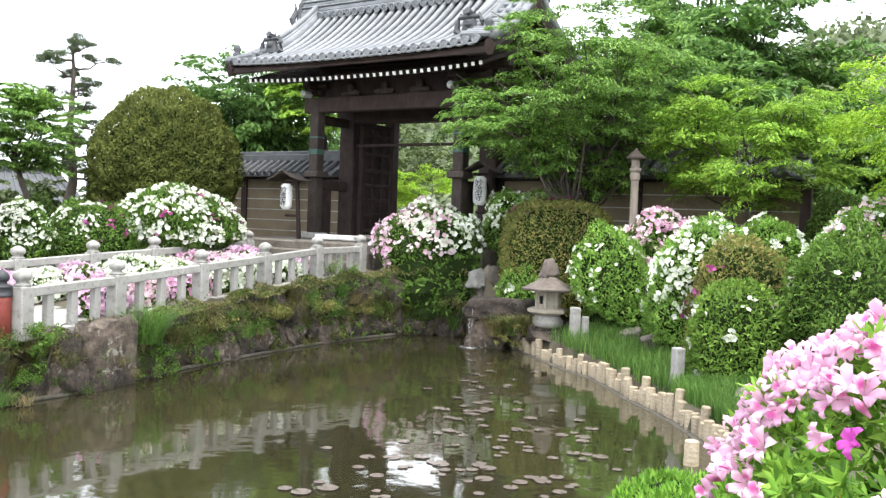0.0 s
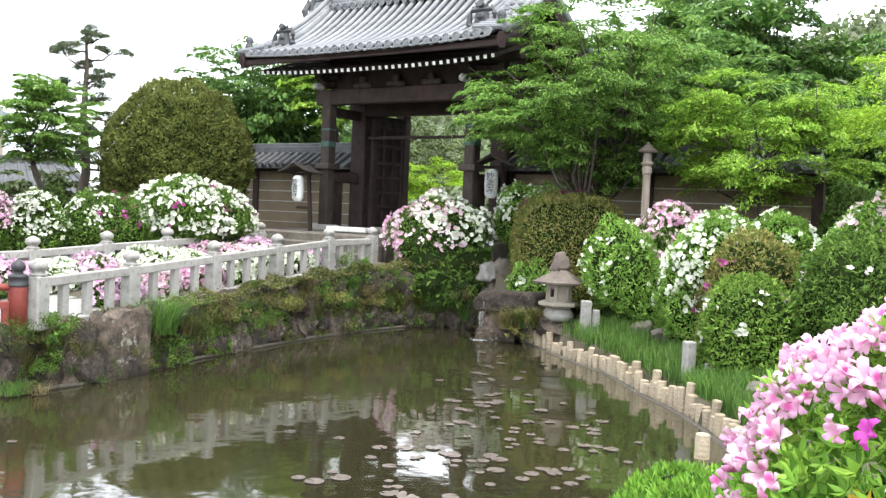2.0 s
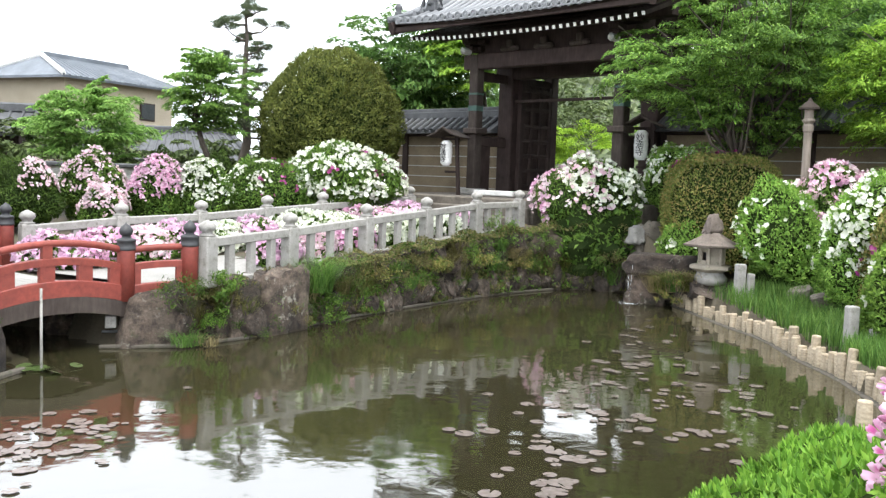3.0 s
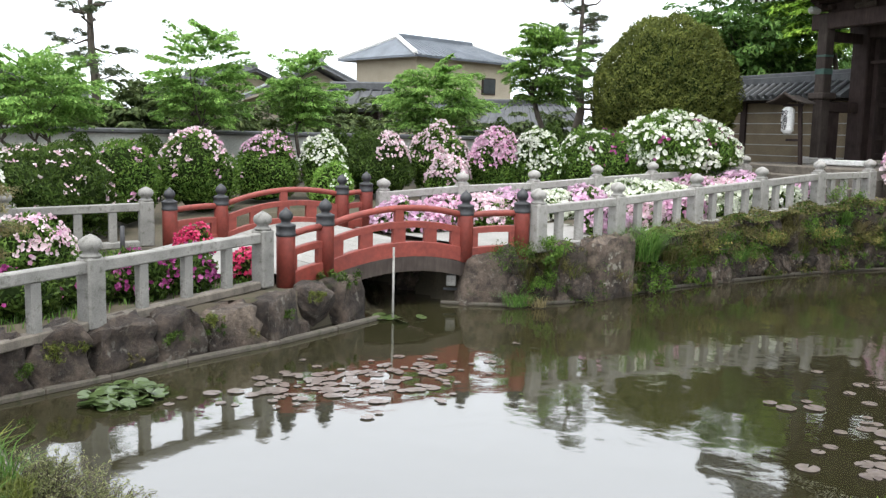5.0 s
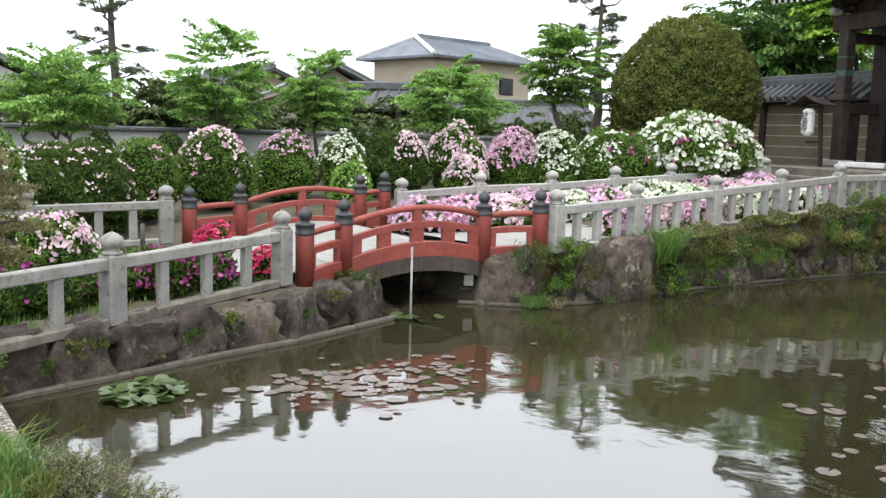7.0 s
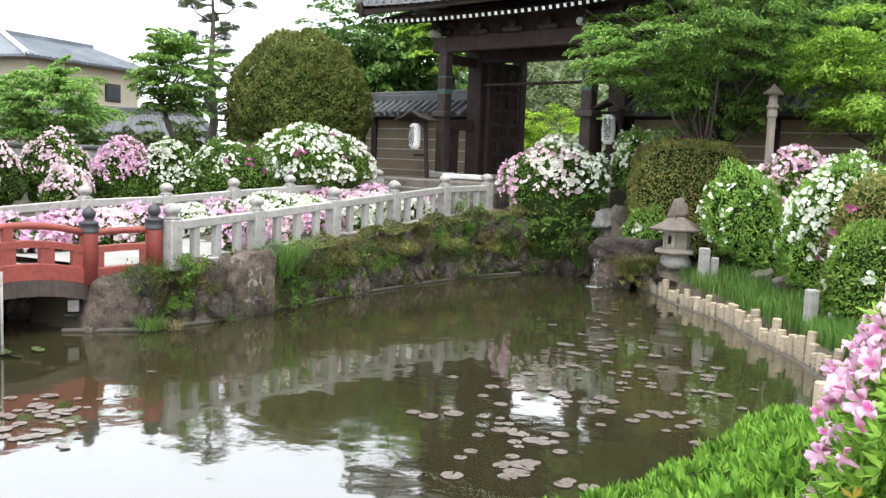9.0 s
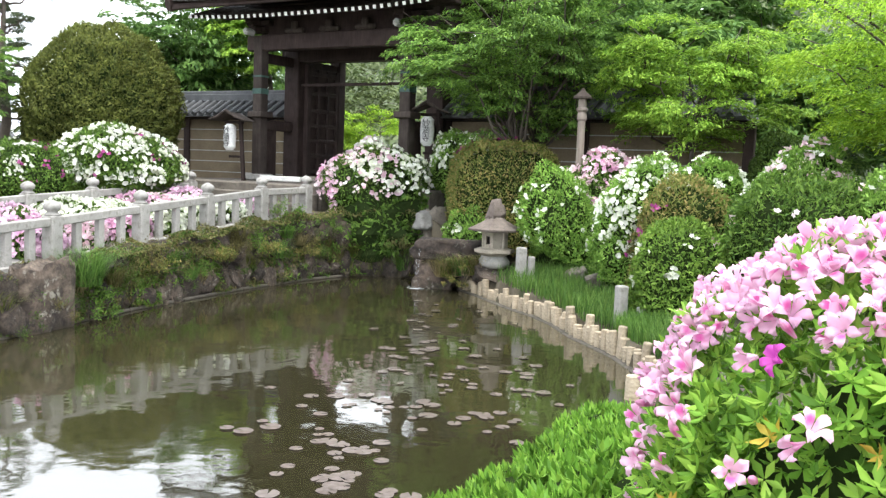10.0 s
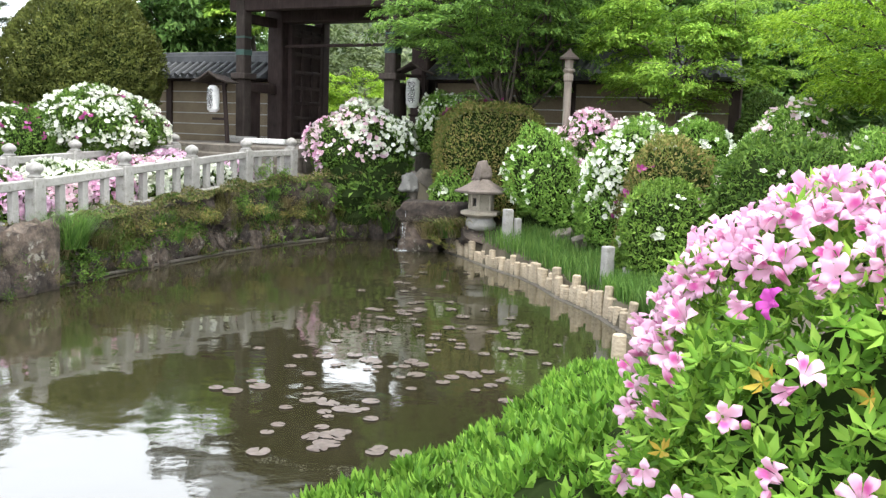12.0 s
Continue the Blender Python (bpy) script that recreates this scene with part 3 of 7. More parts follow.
        rad = rng.uniform(0.25, 1.0) ** 0.5 * lumpy(d[None], seed, 2.6, 0.30)[0]
        c = mid + d * rad * np.array([r, r, hz]) * 0.92
        if spire and d[2] > 0.55:
            c[2] += spire * rng.uniform(0, 1) * hz
        fork = forks[rng.randint(len(forks))]
        if layered:
            if k % 10 == 0:
                az, lv = k * 0.2399 + rng.uniform(-0.3, 0.3), rng.uniform(-0.95, 0.95)
                way = np.array([math.cos(az), math.sin(az), lv])
                reach = (1 - abs(lv) ** 3 * 0.75) * lumpy(unit(way[None]), seed, 2.6, 0.35)[0] * rng.uniform(0.8, 1.08)
                tip = mid + np.array([way[0] * reach * r, way[1] * reach * r, lv * hz])
                shelf = limb_path(rng, fork, tip, 0.10, 7)
                tube(bm, shelf, np.linspace(trunk_r * 0.42, 0.007, 7), 5)
            g = rng.uniform(0.42, 1.0)
            j = min(int(g * 6), 5)
            c = shelf[j] + (shelf[j + 1] - shelf[j]) * (g * 6 - j)
            along_limb = shelf[-1] - shelf[0]
            across = np.array([-along_limb[1], along_limb[0], 0.0])
            across /= np.linalg.norm(across) + 1e-6
            c = c + across * rng.normal(0, 0.24) * r * g + np.array([0, 0, rng.normal(0, 0.10) * hz])
            d = unit((along_limb * np.array([1, 1, 0.0]) + across * rng.normal(0, 0.4) * r)[None])[0]
        elif k % 9 == 0:
            q = limb_path(rng, fork, c, 0.05, 6)
            tube(bm, q, np.linspace(trunk_r * 0.34, 0.008, 6), 5)
        pr = pad_r * rng.uniform(0.55, 1.3)
        out = np.array([d[0], d[1], 0.0]) + rng.normal(0, 0.35, 3) * np.array([1, 1, 0])
        out /= np.linalg.norm(out) + 1e-6
        rise = rng.uniform(-0.10, 0.30) if layered else rng.uniform(-0.05, 0.35) + 0.5 * max(d[2], 0) ** 2 + spire * 0.4
        side = np.array([-out[1], out[0], 0.0])
        s = rng.uniform(0, 1, per_pad)
        w = rng.normal(0, 0.5, per_pad)
        wide = pr * 0.62 * (0.35 + np.sin(np.pi * np.clip(s * 0.85 + 0.1, 0, 1))) * (0.75 + 0.25 * np.sin(s * 17 + k))
        run = (s - 0.45) * 1.9 * pr
        pz = run * rise - 0.45 * pr * s ** 2.5 - 0.25 * wide * np.abs(w) + rng.normal(0, 0.055, per_pad) * pr
        pts.append(c + out * run[:, None] + side * (w * wide)[:, None] + np.array([0, 0, 1.0]) * pz[:, None])
        nrm.append(np.array([0, 0, 1.0]) + out * (0.5 * s)[:, None] + side * (0.6 * w)[:, None])
        fan.append(out + side * (w * 1.1)[:, None] + np.array([0, 0, 1.0]) * (rise - 0.9 * s ** 1.5)[:, None])
    part("trunk", bm, "bark", ob, smooth=True)
    pts, nrm = np.concatenate(pts), unit(np.concatenate(nrm))
    to_object("crown", leaf_mesh("crown", rng, pts, nrm, leaf_size * 1.35, 0.34, 0.35, 0.3, 0.4, np.concatenate(fan)), leaf, ob)
    return ob


def pine(name, label, x, y, z, top, r, tiers=7, seed=1, leaf="l_pine", lean=0.0, first=0.35):
    """A garden pine: bare trunk, level limbs, needle pads."""
    rng = np.random.RandomState(seed)
    ob = thing(name, label, "tree", "garden pines", pose(x, y, z))
    bm = bmesh.new()
    h = top - z
    spine = np.linspace((0, 0, -0.1), (lean, 0, h), 8) + rng.normal(0, 0.05, (8, 3)) * np.array([1, 1, 0])
    tube(bm, spine, np.linspace(0.17, 0.04, 8), 8)
    pts, nrm = [], []
    for k in range(tiers * 2):
        f = first + (1 - first) * min(1.0, (k + rng.uniform(-0.3, 0.3)) / (tiers * 2 - 1))
        i = min(int(f * 7), 6)
        root = spine[i] + (spine[i + 1] - spine[i]) * (f * 7 - i)
        a = k * 2.4 + rng.uniform(-0.6, 0.6)
        ln = r * (1.35 - 0.8 * f) * rng.uniform(0.5, 1.3)
        tip = root + np.array([math.cos(a) * ln, math.sin(a) * ln, rng.uniform(-0.05, 0.5) * ln])
        q = limb_path(rng, root, tip, -0.08, 7)
        tube(bm, q, np.linspace(0.042, 0.012, 7), 5)
        for g in rng.uniform(0.5, 1.0, 4).tolist() + [1.0, 0.96]:
            c = root + (tip - root) * g + rng.normal(0, 0.14, 3) * r * np.array([1.0, 1.0, 0.35]) + np.array([0, 0, 0.07])
            tube(bm, [root + (tip - root) * g * 0.9, c], [0.014, 0.006], 4)
            cnt = 150
            pr = rng.uniform(0.10, 0.19) * (0.7 + 0.3 * r)
            d = unit(rng.normal(0, 1, (cnt, 3)) + np.array([0, 0, 0.5]))
            pts.append(c + d * pr * rng.uniform(0.2, 1, (cnt, 1)) * np.array([1.25, 1.25, 0.55]))
            nrm.append(np.cross(d, rng.normal(0, 1, (cnt, 3))))
    part("trunk", bm, "bark", ob, smooth=True)
    to_object("needle_mass", leaf_mesh("needle_mass", rng, np.concatenate(pts), unit(np.concatenate(nrm)), 0.14, 0.10, 0.5), leaf, ob)
    return ob


# ---- ground, water, path ----
POND = [(-6.75, 3.3), (-6.66, 4.1), (-6.58, 4.7), (-6.5, 5.5), (-6.32, 6.6), (-6.25, 7.5), (-6.32, 8.2), (-11.4, 10.9), (-10.9, 12.4), (-6.0, 9.75), (-5.2, 10.12),
        (-4.65, 10.9), (-4.3, 11.9), (-3.88, 13.1), (-3.38, 14.2), (-2.72, 15.6), (-1.95, 16.9), (-1.2, 17.85), (-0.4, 18.1), (0.3, 17.95), (0.75, 17.2), 
        (1.15, 16.5), (1.46, 15.7), (1.82, 14.5), (2.16, 13.7), (2.32, 13.05), (2.46, 12.0), (2.63, 11.35), (2.74, 10.8), (2.80, 10.2), (2.84, 9.7), (2.84, 8.7), (2.5, 7.3), (2.0, 6.0), (1.25, 5.0), (0.35, 4.3), (-0.6, 3.5), (-1.4, 2.75), (-2.2, 2.2), (-3.1, 2.05), (-4.0, 2.35), (-4.75, 2.64), (-5.4, 2.92), (-6.3, 3.30)]


def pond_distance(xy):
    """Signed distance to the shore; negative in the water."""
    a = np.array(POND)
    b = np.roll(a, -1, 0)
    best = np.full(len(xy), 1e9)
    inside = np.zeros(len(xy), bool)
    for p, q in zip(a, b):
        e = q - p
        t = np.clip(((xy - p) @ e) / (e @ e), 0, 1)
        best = np.minimum(best, np.linalg.norm(xy - p - t[:, None] * e, axis=1))
        cond = (p[1] > xy[:, 1]) != (q[1] > xy[:, 1])
        xi = p[0] + (xy[:, 1] - p[1]) / (q[1] - p[1] + 1e-12) * (q[0] - p[0])
        inside ^= cond & (xy[:, 0] < xi)
    return np.where(inside, -best, best)


def smooth01(t):
    t = np.clip(t, 0, 1)
    return t * t * (3 - 2 * t)


def dry_ground(xy, d):
    x, y = xy[:, 0], xy[:, 1]
    z = 0.44 + 0.78 * np.clip((y - 8.6) / 9.6, 0, 1) + 0.45 * smooth01((y - 18.6) / 2.2)
    bank = 0.22 + 0.10 * smooth01((y - 13.2) / 2.0) + 0.16 * np.minimum(d, 6)
    right = smooth01((x - 0.6) / 1.0) * (1 - smooth01((y - 18) / 2))
    z = z * (1 - right) + np.minimum(z, bank) * right
    return z


def ground_at(x, y):
    xy = np.array([[x, y]], float)
    return float(dry_ground(xy, pond_distance(xy))[0])


def build_ground():
    near_x = np.arange(-15, 12.01, 0.18)
    near_y = np.arange(-3, 25.01, 0.18)
    far = np.array([2, 5, 10, 20, 40, 80, 160, 320, 640, 1280])
    xs = np.concatenate([-15 - far[::-1], near_x, 12 + far])
    ys = np.concatenate([-3 - far[::-1], near_y, 25 + far])
    gx, gy = np.meshgrid(xs, ys)
    xy = np.stack([gx.ravel(), gy.ravel()], 1)
    d = pond_distance(xy)
    rs = np.random.RandomState(4)
    z = dry_ground(xy, d) + rs.normal(0, 0.012, len(xy))
    z = np.where(d < 0.03, -0.55, z)
    nx, ny = len(xs), len(ys)
    i = np.arange(nx * ny).reshape(ny, nx)
    f = np.stack([i[:-1, :-1], i[:-1, 1:], i[1:, 1:], i[1:, :-1]], -1).reshape(-1, 4)
    ob = to_object("ground", fast_mesh("ground", np.column_stack([xy, z]), f), "soil")
    tagged(ob, "bare brown garden earth with mossy patches", "ground", kind="structure")


build_ground()
w = bmesh.new()
bmesh.ops.create_grid(w, x_segments=1, y_segments=1, size=1.0, matrix=Matrix.Translation((-4, 10, 0)) @ Matrix.Diagonal((9, 10, 1, 1)))
tagged(part("water", w, "water"), "still murky olive pond water with mirror reflections", "water", kind="structure")

NEAR_FENCE = [(-5.02, 10.57, 0.70), (-4.52, 12.19, 0.76), (-3.86, 13.87, 0.87), (-3.22, 15.47, 0.97), (-2.55, 16.91, 1.08), (-1.87, 18.1, 1.11)]
FAR_FENCE = [(-8.45, 11.79, 0.65), (-7.61, 12.93, 0.76), (-6.88, 14.22, 0.80), (-6.17, 15.41, 0.89), (-5.52, 16.61, 0.96), (-4.9, 17.74, 1.03), (-4.3, 18.8, 1.10)]
LOW_FENCE = [(-6.28, 2.22, 0.43), (-6.66, 4.78, 0.43), (-6.75, 7.10, 0.49)]
LOW_FAR = [(-11.9, 4.9, 0.5), (-11.11, 6.76, 0.5), (-10.2, 8.37, 0.55)]


def strip(name, lefts, rights, material, lift=0.0, cuts=8):
    v, f = [], []
    for a, b in zip(lefts, rights):
        a, b = np.array(a), np.array(b)
        for k in range(cuts + 1):
            p = a + (b - a) * k / cuts
            v.append((p[0], p[1], p[2] + lift))
    n = cuts + 1
    for i in range(len(lefts) - 1):
        for k in range(cuts):
            f.append((i * n + k, i * n + k + 1, (i + 1) * n + k + 1, (i + 1) * n + k))
    return to_object(name, fast_mesh(name, np.array(v, float), np.array(f)), material)


path_right = [(-7.4, -1.0, 0.46), (-7.7, 3.0, 0.46), (-7.95, 5.2, 0.48), (-7.6, 7.0, 0.52), (-6.8, 7.5, 0.54), (-6.70, 8.0, 0.58)]
path_left = [(-9.4, -1.0, 0.46), (-9.3, 3.2, 0.47), (-9.3, 5.4, 0.48), (-9.5, 7.4, 0.52), (-9.9, 8.7, 0.55), (-9.75, 9.4, 0.58)]
tagged(strip("path", path_left, path_right, "paving", 0.03), "pale worn paving beside the pond", "path", kind="structure")
path_right = [(-5.5, 10.2, 0.70)] + NEAR_FENCE + [(-1.2, 19.2, 1.2)]
path_left = [(-8.7, 11.3, 0.68)] + FAR_FENCE
tagged(strip("path_ramp", path_left, path_right, "paving", 0.02), "pale paved path rising between stone fences", "path", kind="structure")


# ---- stone fences ----
def fence_post(parent, x, y, z, ang, h=0.86, w=0.25, material="granite"):
    m = pose(x, y, z, 0, 0, ang)
    p = part("post", box_bm((w, w, h * 0.76), pose(0, 0, h * 0.38), 0.018), material, parent, m=m)
    prof = [(w * 0.50, 0), (w * 0.50, 0.02), (w * 0.36, 0.035), (w * 0.34, 0.055), (w * 0.50, 0.075), (w * 0.56, 0.11), (w * 0.50, 0.15), (w * 0.28, 0.18), (w * 0.06, 0.20)]
    k = (h * 0.24) / 0.20
    part("finial", lathe_bm([(r, q * k) for r, q in prof], pose(0, 0, h * 0.76), 14), material, p, "round onion-shaped finial", smooth=True)


def beam_between(name, a, b, w, h, material, parent, bevel=0.012):
    a, b = Vector(a), Vector(b)
    d = b - a
    m = Matrix.Translation((a + b) / 2) @ d.to_track_quat("X", "Z").to_matrix().to_4x4()
    return part(name, box_bm((d.length, w, h), None, bevel), material, parent, m=m)


def stone_fence(label, posts, bars=3, material="granite", thick=1.0):
    ob = thing("stone_fence", label, "fence", "stone fences")
    for i, (x, y, z) in enumerate(posts):
        j = min(i, len(posts) - 2)
        ang = math.degrees(math.atan2(posts[j + 1][1] - posts[j][1], posts[j + 1][0] - posts[j][0]))
        fence_post(ob, x, y, z - 0.02, ang, w=0.25 * thick, material=material)
    for a, b in zip(posts, posts[1:]):
        a, b = Vector(a), Vector(b)
        u = (b - a).normalized()
        s, e = a + u * 0.105, b - u * 0.105
        up = Vector((0, 0, 1))
        beam_between("rail", s + up * 0.55 - u * 0.02, e + up * 0.55 + u * 0.02, 0.15 * thick, 0.13 * min(1, thick + 0.1), material, ob)
        beam_between("sill", s + up * 0.02, e + up * 0.02, 0.19 * thick, 0.09, "old_granite" if thick < 0.78 else material, ob)
        for k in range(bars):
            p = a + (b - a) * (k + 1) / (bars + 1)
            part("baluster", box_bm((0.14 * thick, 0.12 * thick, 0.44), None, 0.01), material, ob, m=Matrix.Translation(p + up * 0.275) @ pose(0, 0, 0, 0, 0, math.degrees(math.atan2(u.y, u.x))))
    return ob


stone_fence("pale granite post-and-rail fence along the pond wall", NEAR_FENCE, thick=0.8)
stone_fence("pale granite fence along the planted side of the path", FAR_FENCE, thick=0.84)
stone_fence("weathered granite fence above the rock wall", LOW_FENCE, material="grey_granite", thick=0.76)
stone_fence("granite fence beside the lawn and shrubs", LOW_FAR, material="grey_granite", thick=0.8)


# ---- red bridge ----
def red_bridge():
    ob = thing("red_bridge", "arched vermilion wooden footbridge with black-capped posts", "bridge")
    near = [(-6.70, 7.43, 0.46), (-6.70, 8.14, 0.53), (-5.78, 9.94, 0.60), (-5.19, 10.43, 0.64)]
    far = [(-9.99, 8.62, 0.48), (-9.79, 9.44, 0.52), (-8.81, 11.14, 0.66), (-8.62, 11.54, 0.70)]
    def arch(p, q, t, z, rise):
        return Vector((p[0] + (q[0] - p[0]) * t, p[1] + (q[1] - p[1]) * t, p[2] + (q[2] - p[2]) * t + z + rise * 4 * t * (1 - t)))
    for side in (near, far):
        for x, y, z in side:
            p = part("post", lathe_bm([(0.108, -0.05), (0.108, 0.58), (0.102, 0.60)], None, 18), "vermilion", ob, m=pose(x, y, z), smooth=True)
            part("cap", lathe_bm([(0.113, 0.57), (0.116, 0.575), (0.116, 0.60), (0.111, 0.605), (0.111, 0.675), (0.116, 0.68), (0.112, 0.70), (0.085, 0.712), (0.055, 0.722), (0.052, 0.745), (0.070, 0.758), (0.082, 0.79), (0.080, 0.82), (0.060, 0.852), (0.026, 0.878), (0.006, 0.90)], None, 18), "black_metal", p, "dark metal onion-shaped cap", smooth=True)
        for a, b, rise, n in ((side[0], side[1], 0.02, 4), (side[1], side[2], 0.16, 10), (side[2], side[3], 0.02, 4)):
            bm = bmesh.new()
            tube(bm, [arch(a, b, k / n, 0.56, rise) for k in range(n + 1)], [0.042] * (n + 1), 8)
            part("top_rail", bm, "vermilion", ob, smooth=True)
            head = math.atan2(b[1] - a[1], b[0] - a[0])
            across = Vector((-math.sin(head), math.cos(head), 0))
            for lo, hi, half, nm in ((0.31, 0.395, 0.04, "middle_rail"), (-0.06, 0.13, 0.05, "bottom_board")):
                bm = bmesh.new()
                rings = [[bm.verts.new(arch(a, b, k / n, z, rise) + across * q) for z, q in ((lo, half), (hi - 0.01, half), (hi, half - 0.01), (hi, 0.01 - half), (hi - 0.01, -half), (lo, -half))] for k in range(n + 1)]
                for r0, r1 in zip(rings, rings[1:]):
                    for q in range(6):
                        bm.faces.new((r0[q], r0[(q + 1) % 6], r1[(q + 1) % 6], r1[q]))
                bm.faces.new(rings[0])
                bm.faces.new(rings[-1][::-1])
                part(nm, bm, "vermilion", ob)
            for t in ((0.07, 0.27, 0.5, 0.73, 0.93) if n == 10 else (0.16, 0.84)):
                c = arch(a, b, t, 0.22, rise)
                part("strut", box_bm((0.18 if n == 10 else 0.10, 0.07, 0.24), None, 0.006), "vermilion", ob, m=Matrix.Translation(c) @ pose(0, 0, 0, 0, 0, math.degrees(head)))
            if n == 10:
                c = arch(a, b, 0.5, 0.46, rise)
                part("upper_strut", box_bm((0.12, 0.07, 0.16), None, 0.006), "vermilion", ob, m=Matrix.Translation(c) @ pose(0, 0, 0, 0, 0, math.degrees(head)))
    # arched deck and its side girders
    n = 14
    rows_n = [arch(near[1], near[2], k / n, 0.05, 0.16) for k in range(n + 1)]
    rows_f = [arch(far[1], far[2], k / n, 0.05, 0.16) for k in range(n + 1)]
    for k in range(n):
        a, b, c, d = rows_n[k], rows_n[k + 1], rows_f[k + 1], rows_f[k]
        bm = bmesh.new()
        lo = Vector((0, 0, -0.06))
        top = [bm.verts.new(p) for p in (a, a + (b - a) * 0.97, d + (c - d) * 0.97, d)]
        bot = [bm.verts.new(v.co + lo) for v in top]
        bm.faces.new(top)
        bm.faces.new(bot[::-1])
        for i in range(4):
            bm.faces.new((top[i], bot[i], bot[(i + 1) % 4], top[(i + 1) % 4]))
        part("plank", bm, "paving", ob)
    for side in (near, far):
        bm = bmesh.new()
        m = 12
        pts = [arch(side[1], side[2], k / m, -0.04, 0.17) for k in range(m + 1)]
        out = (Vector(near[1]) - Vector(far[1])).normalized() * (0.06 if side is near else -0.06)
        up = [bm.verts.new(p + Vector((0, 0, -0.03)) + out) for p in pts]
        dn = [bm.verts.new(p + Vector((0, 0, -0.22)) + out) for p in pts]
        up2 = [bm.verts.new(p + Vector((0, 0, -0.03)) - out) for p in pts]
        dn2 = [bm.verts.new(p + Vector((0, 0, -0.22)) - out) for p in pts]
        for k in range(m):
            bm.faces.new((up[k], up[k + 1], dn[k + 1], dn[k]))
            bm.faces.new((up2[k], dn2[k], dn2[k + 1], up2[k + 1]))
            bm.faces.new((up[k], up2[k], up2[k + 1], up[k + 1]))
            bm.faces.new((dn[k], dn[k + 1], dn2[k + 1], dn2[k]))
        part("girder", bm, "grey_wood", ob, "dark weathered arched girder")
    return ob


red_bridge()

# ---- temple gate, in its own axes: x along the front, y to the back ----
GATE = pose(-1.69, 20.9, 1.75, 0, 0, -33)


def gate_roof_z(y):
    u = abs(y - 0.8)
    u = 2.3 - u
    return 4.03 + 0.36 * u + 0.145 * u * u


def temple_gate():
    ob = thing("temple_gate", "dark timber temple gate under a curved grey tiled roof", "gate", m=GATE)
    for x in (-2.1, 2.1):
        post = part("front_post", box_bm((0.27, 0.27, 3.4), pose(0, 0, 1.7), 0.025), "grey_wood", ob, "weathered square timber pillar", m=pose(x, 0, 0))
        part("collar", box_bm((0.44, 0.44, 0.14), pose(0, 0, 1.55), 0.02), "grey_wood", post)
        part("plinth", box_bm((0.55, 0.55, 0.16), pose(0, 0, 0.06), 0.03, 0.9), "granite", post, "pale stone plinth")
        part("fitting", box_bm((0.276, 0.276, 0.14), pose(0, 0, 2.1), 0.01), "verdigris", post, "green copper fitting")
        part("strap", box_bm((0.276, 0.276, 0.06), pose(0, 0, 2.45), 0.01), "verdigris", post, "worn green copper strap")
        part("main_post", box_bm((0.46, 0.40, 4.2), pose(0, 0, 2.1), 0.03), "dark_wood", ob, m=pose(x, 1.3, 0))
        part("back_post", box_bm((0.30, 0.30, 3.5), pose(0, 0, 1.75), 0.025), "dark_wood", ob, m=pose(x, 3.0, 0))
        for z in (1.3, 2.9, 3.3):
            part("tie_beam", box_bm((0.16, 2.9, 0.22), pose(x, 1.5, z), 0.015), "dark_wood", ob)
        part("nose", box_bm((0.14, 0.36, 0.16), pose(x, -0.42, 3.44), 0.05), "plaster", ob, "carved pale beam nose")
        bm = bmesh.new()
        for k, (wd, z) in enumerate(((0.42, 3.52), (0.7, 3.68), (1.0, 3.84))):
            add_box(bm, (wd, 0.3, 0.11), pose(x, 0, z), 0.02)
            add_box(bm, (0.24, wd * 0.9, 0.11), pose(x, -0.15, z), 0.02)
        part("bracket", bm, "dark_wood", ob)
    part("front_beam", box_bm((4.9, 0.24, 0.36), pose(0, 0, 3.22), 0.02), "dark_wood", ob)
    part("upper_beam", box_bm((6.6, 0.26, 0.26), pose(0, -0.02, 3.96), 0.02), "dark_wood", ob)
    part("panel", box_bm((4.2, 0.08, 0.7), pose(0, 0.06, 3.7), 0.0), "dark_wood", ob)
    part("lintel", box_bm((4.9, 0.34, 0.62), pose(0, 1.3, 3.22), 0.02), "dark_wood", ob)
    part("infill", box_bm((4.4, 0.10, 1.8), pose(0, 1.3, 4.35), 0.0), "dark_wood", ob)
    # unseen board added to keep the space under the roof dark
    part("ceiling_board", box_bm((4.3, 1.5, 0.05), pose(0, 0.75, 4.08), 0.0), "dark_wood", ob)
    part("back_beam", box_bm((4.9, 0.24, 0.36), pose(0, 3.0, 3.30), 0.02), "dark_wood", ob)
    part("rail_bar", box_bm((4.0, 0.06, 0.07), pose(0, 1.25, 2.36), 0.01), "dark_wood", ob)
    part("threshold", box_bm((1.2, 0.3, 0.12), pose(-0.9, -0.5, 0.06), 0.02), "white_end", ob, "low pale board on the sill")
    for k in (-1, 0, 1):
        bm = bmesh.new()
        add_box(bm, (0.55, 0.12, 0.12), pose(k * 1.0, -0.1, 3.47), 0.04)
        add_box(bm, (0.16, 0.12, 0.2), pose(k * 1.0, -0.1, 3.58), 0.03)
        part("frog_strut", bm, "grey_wood", ob)
    # side panels between front and main posts, with a small opening
    for x in (-2.1, 2.1):
        part("side_rail", box_bm((0.10, 1.2, 0.18), pose(x, 0.75, 1.35), 0.01), "dark_wood", ob)
        part("side_board", box_bm((0.06, 0.36, 1.3), pose(x, 0.38, 0.65), 0.0), "dark_wood", ob)
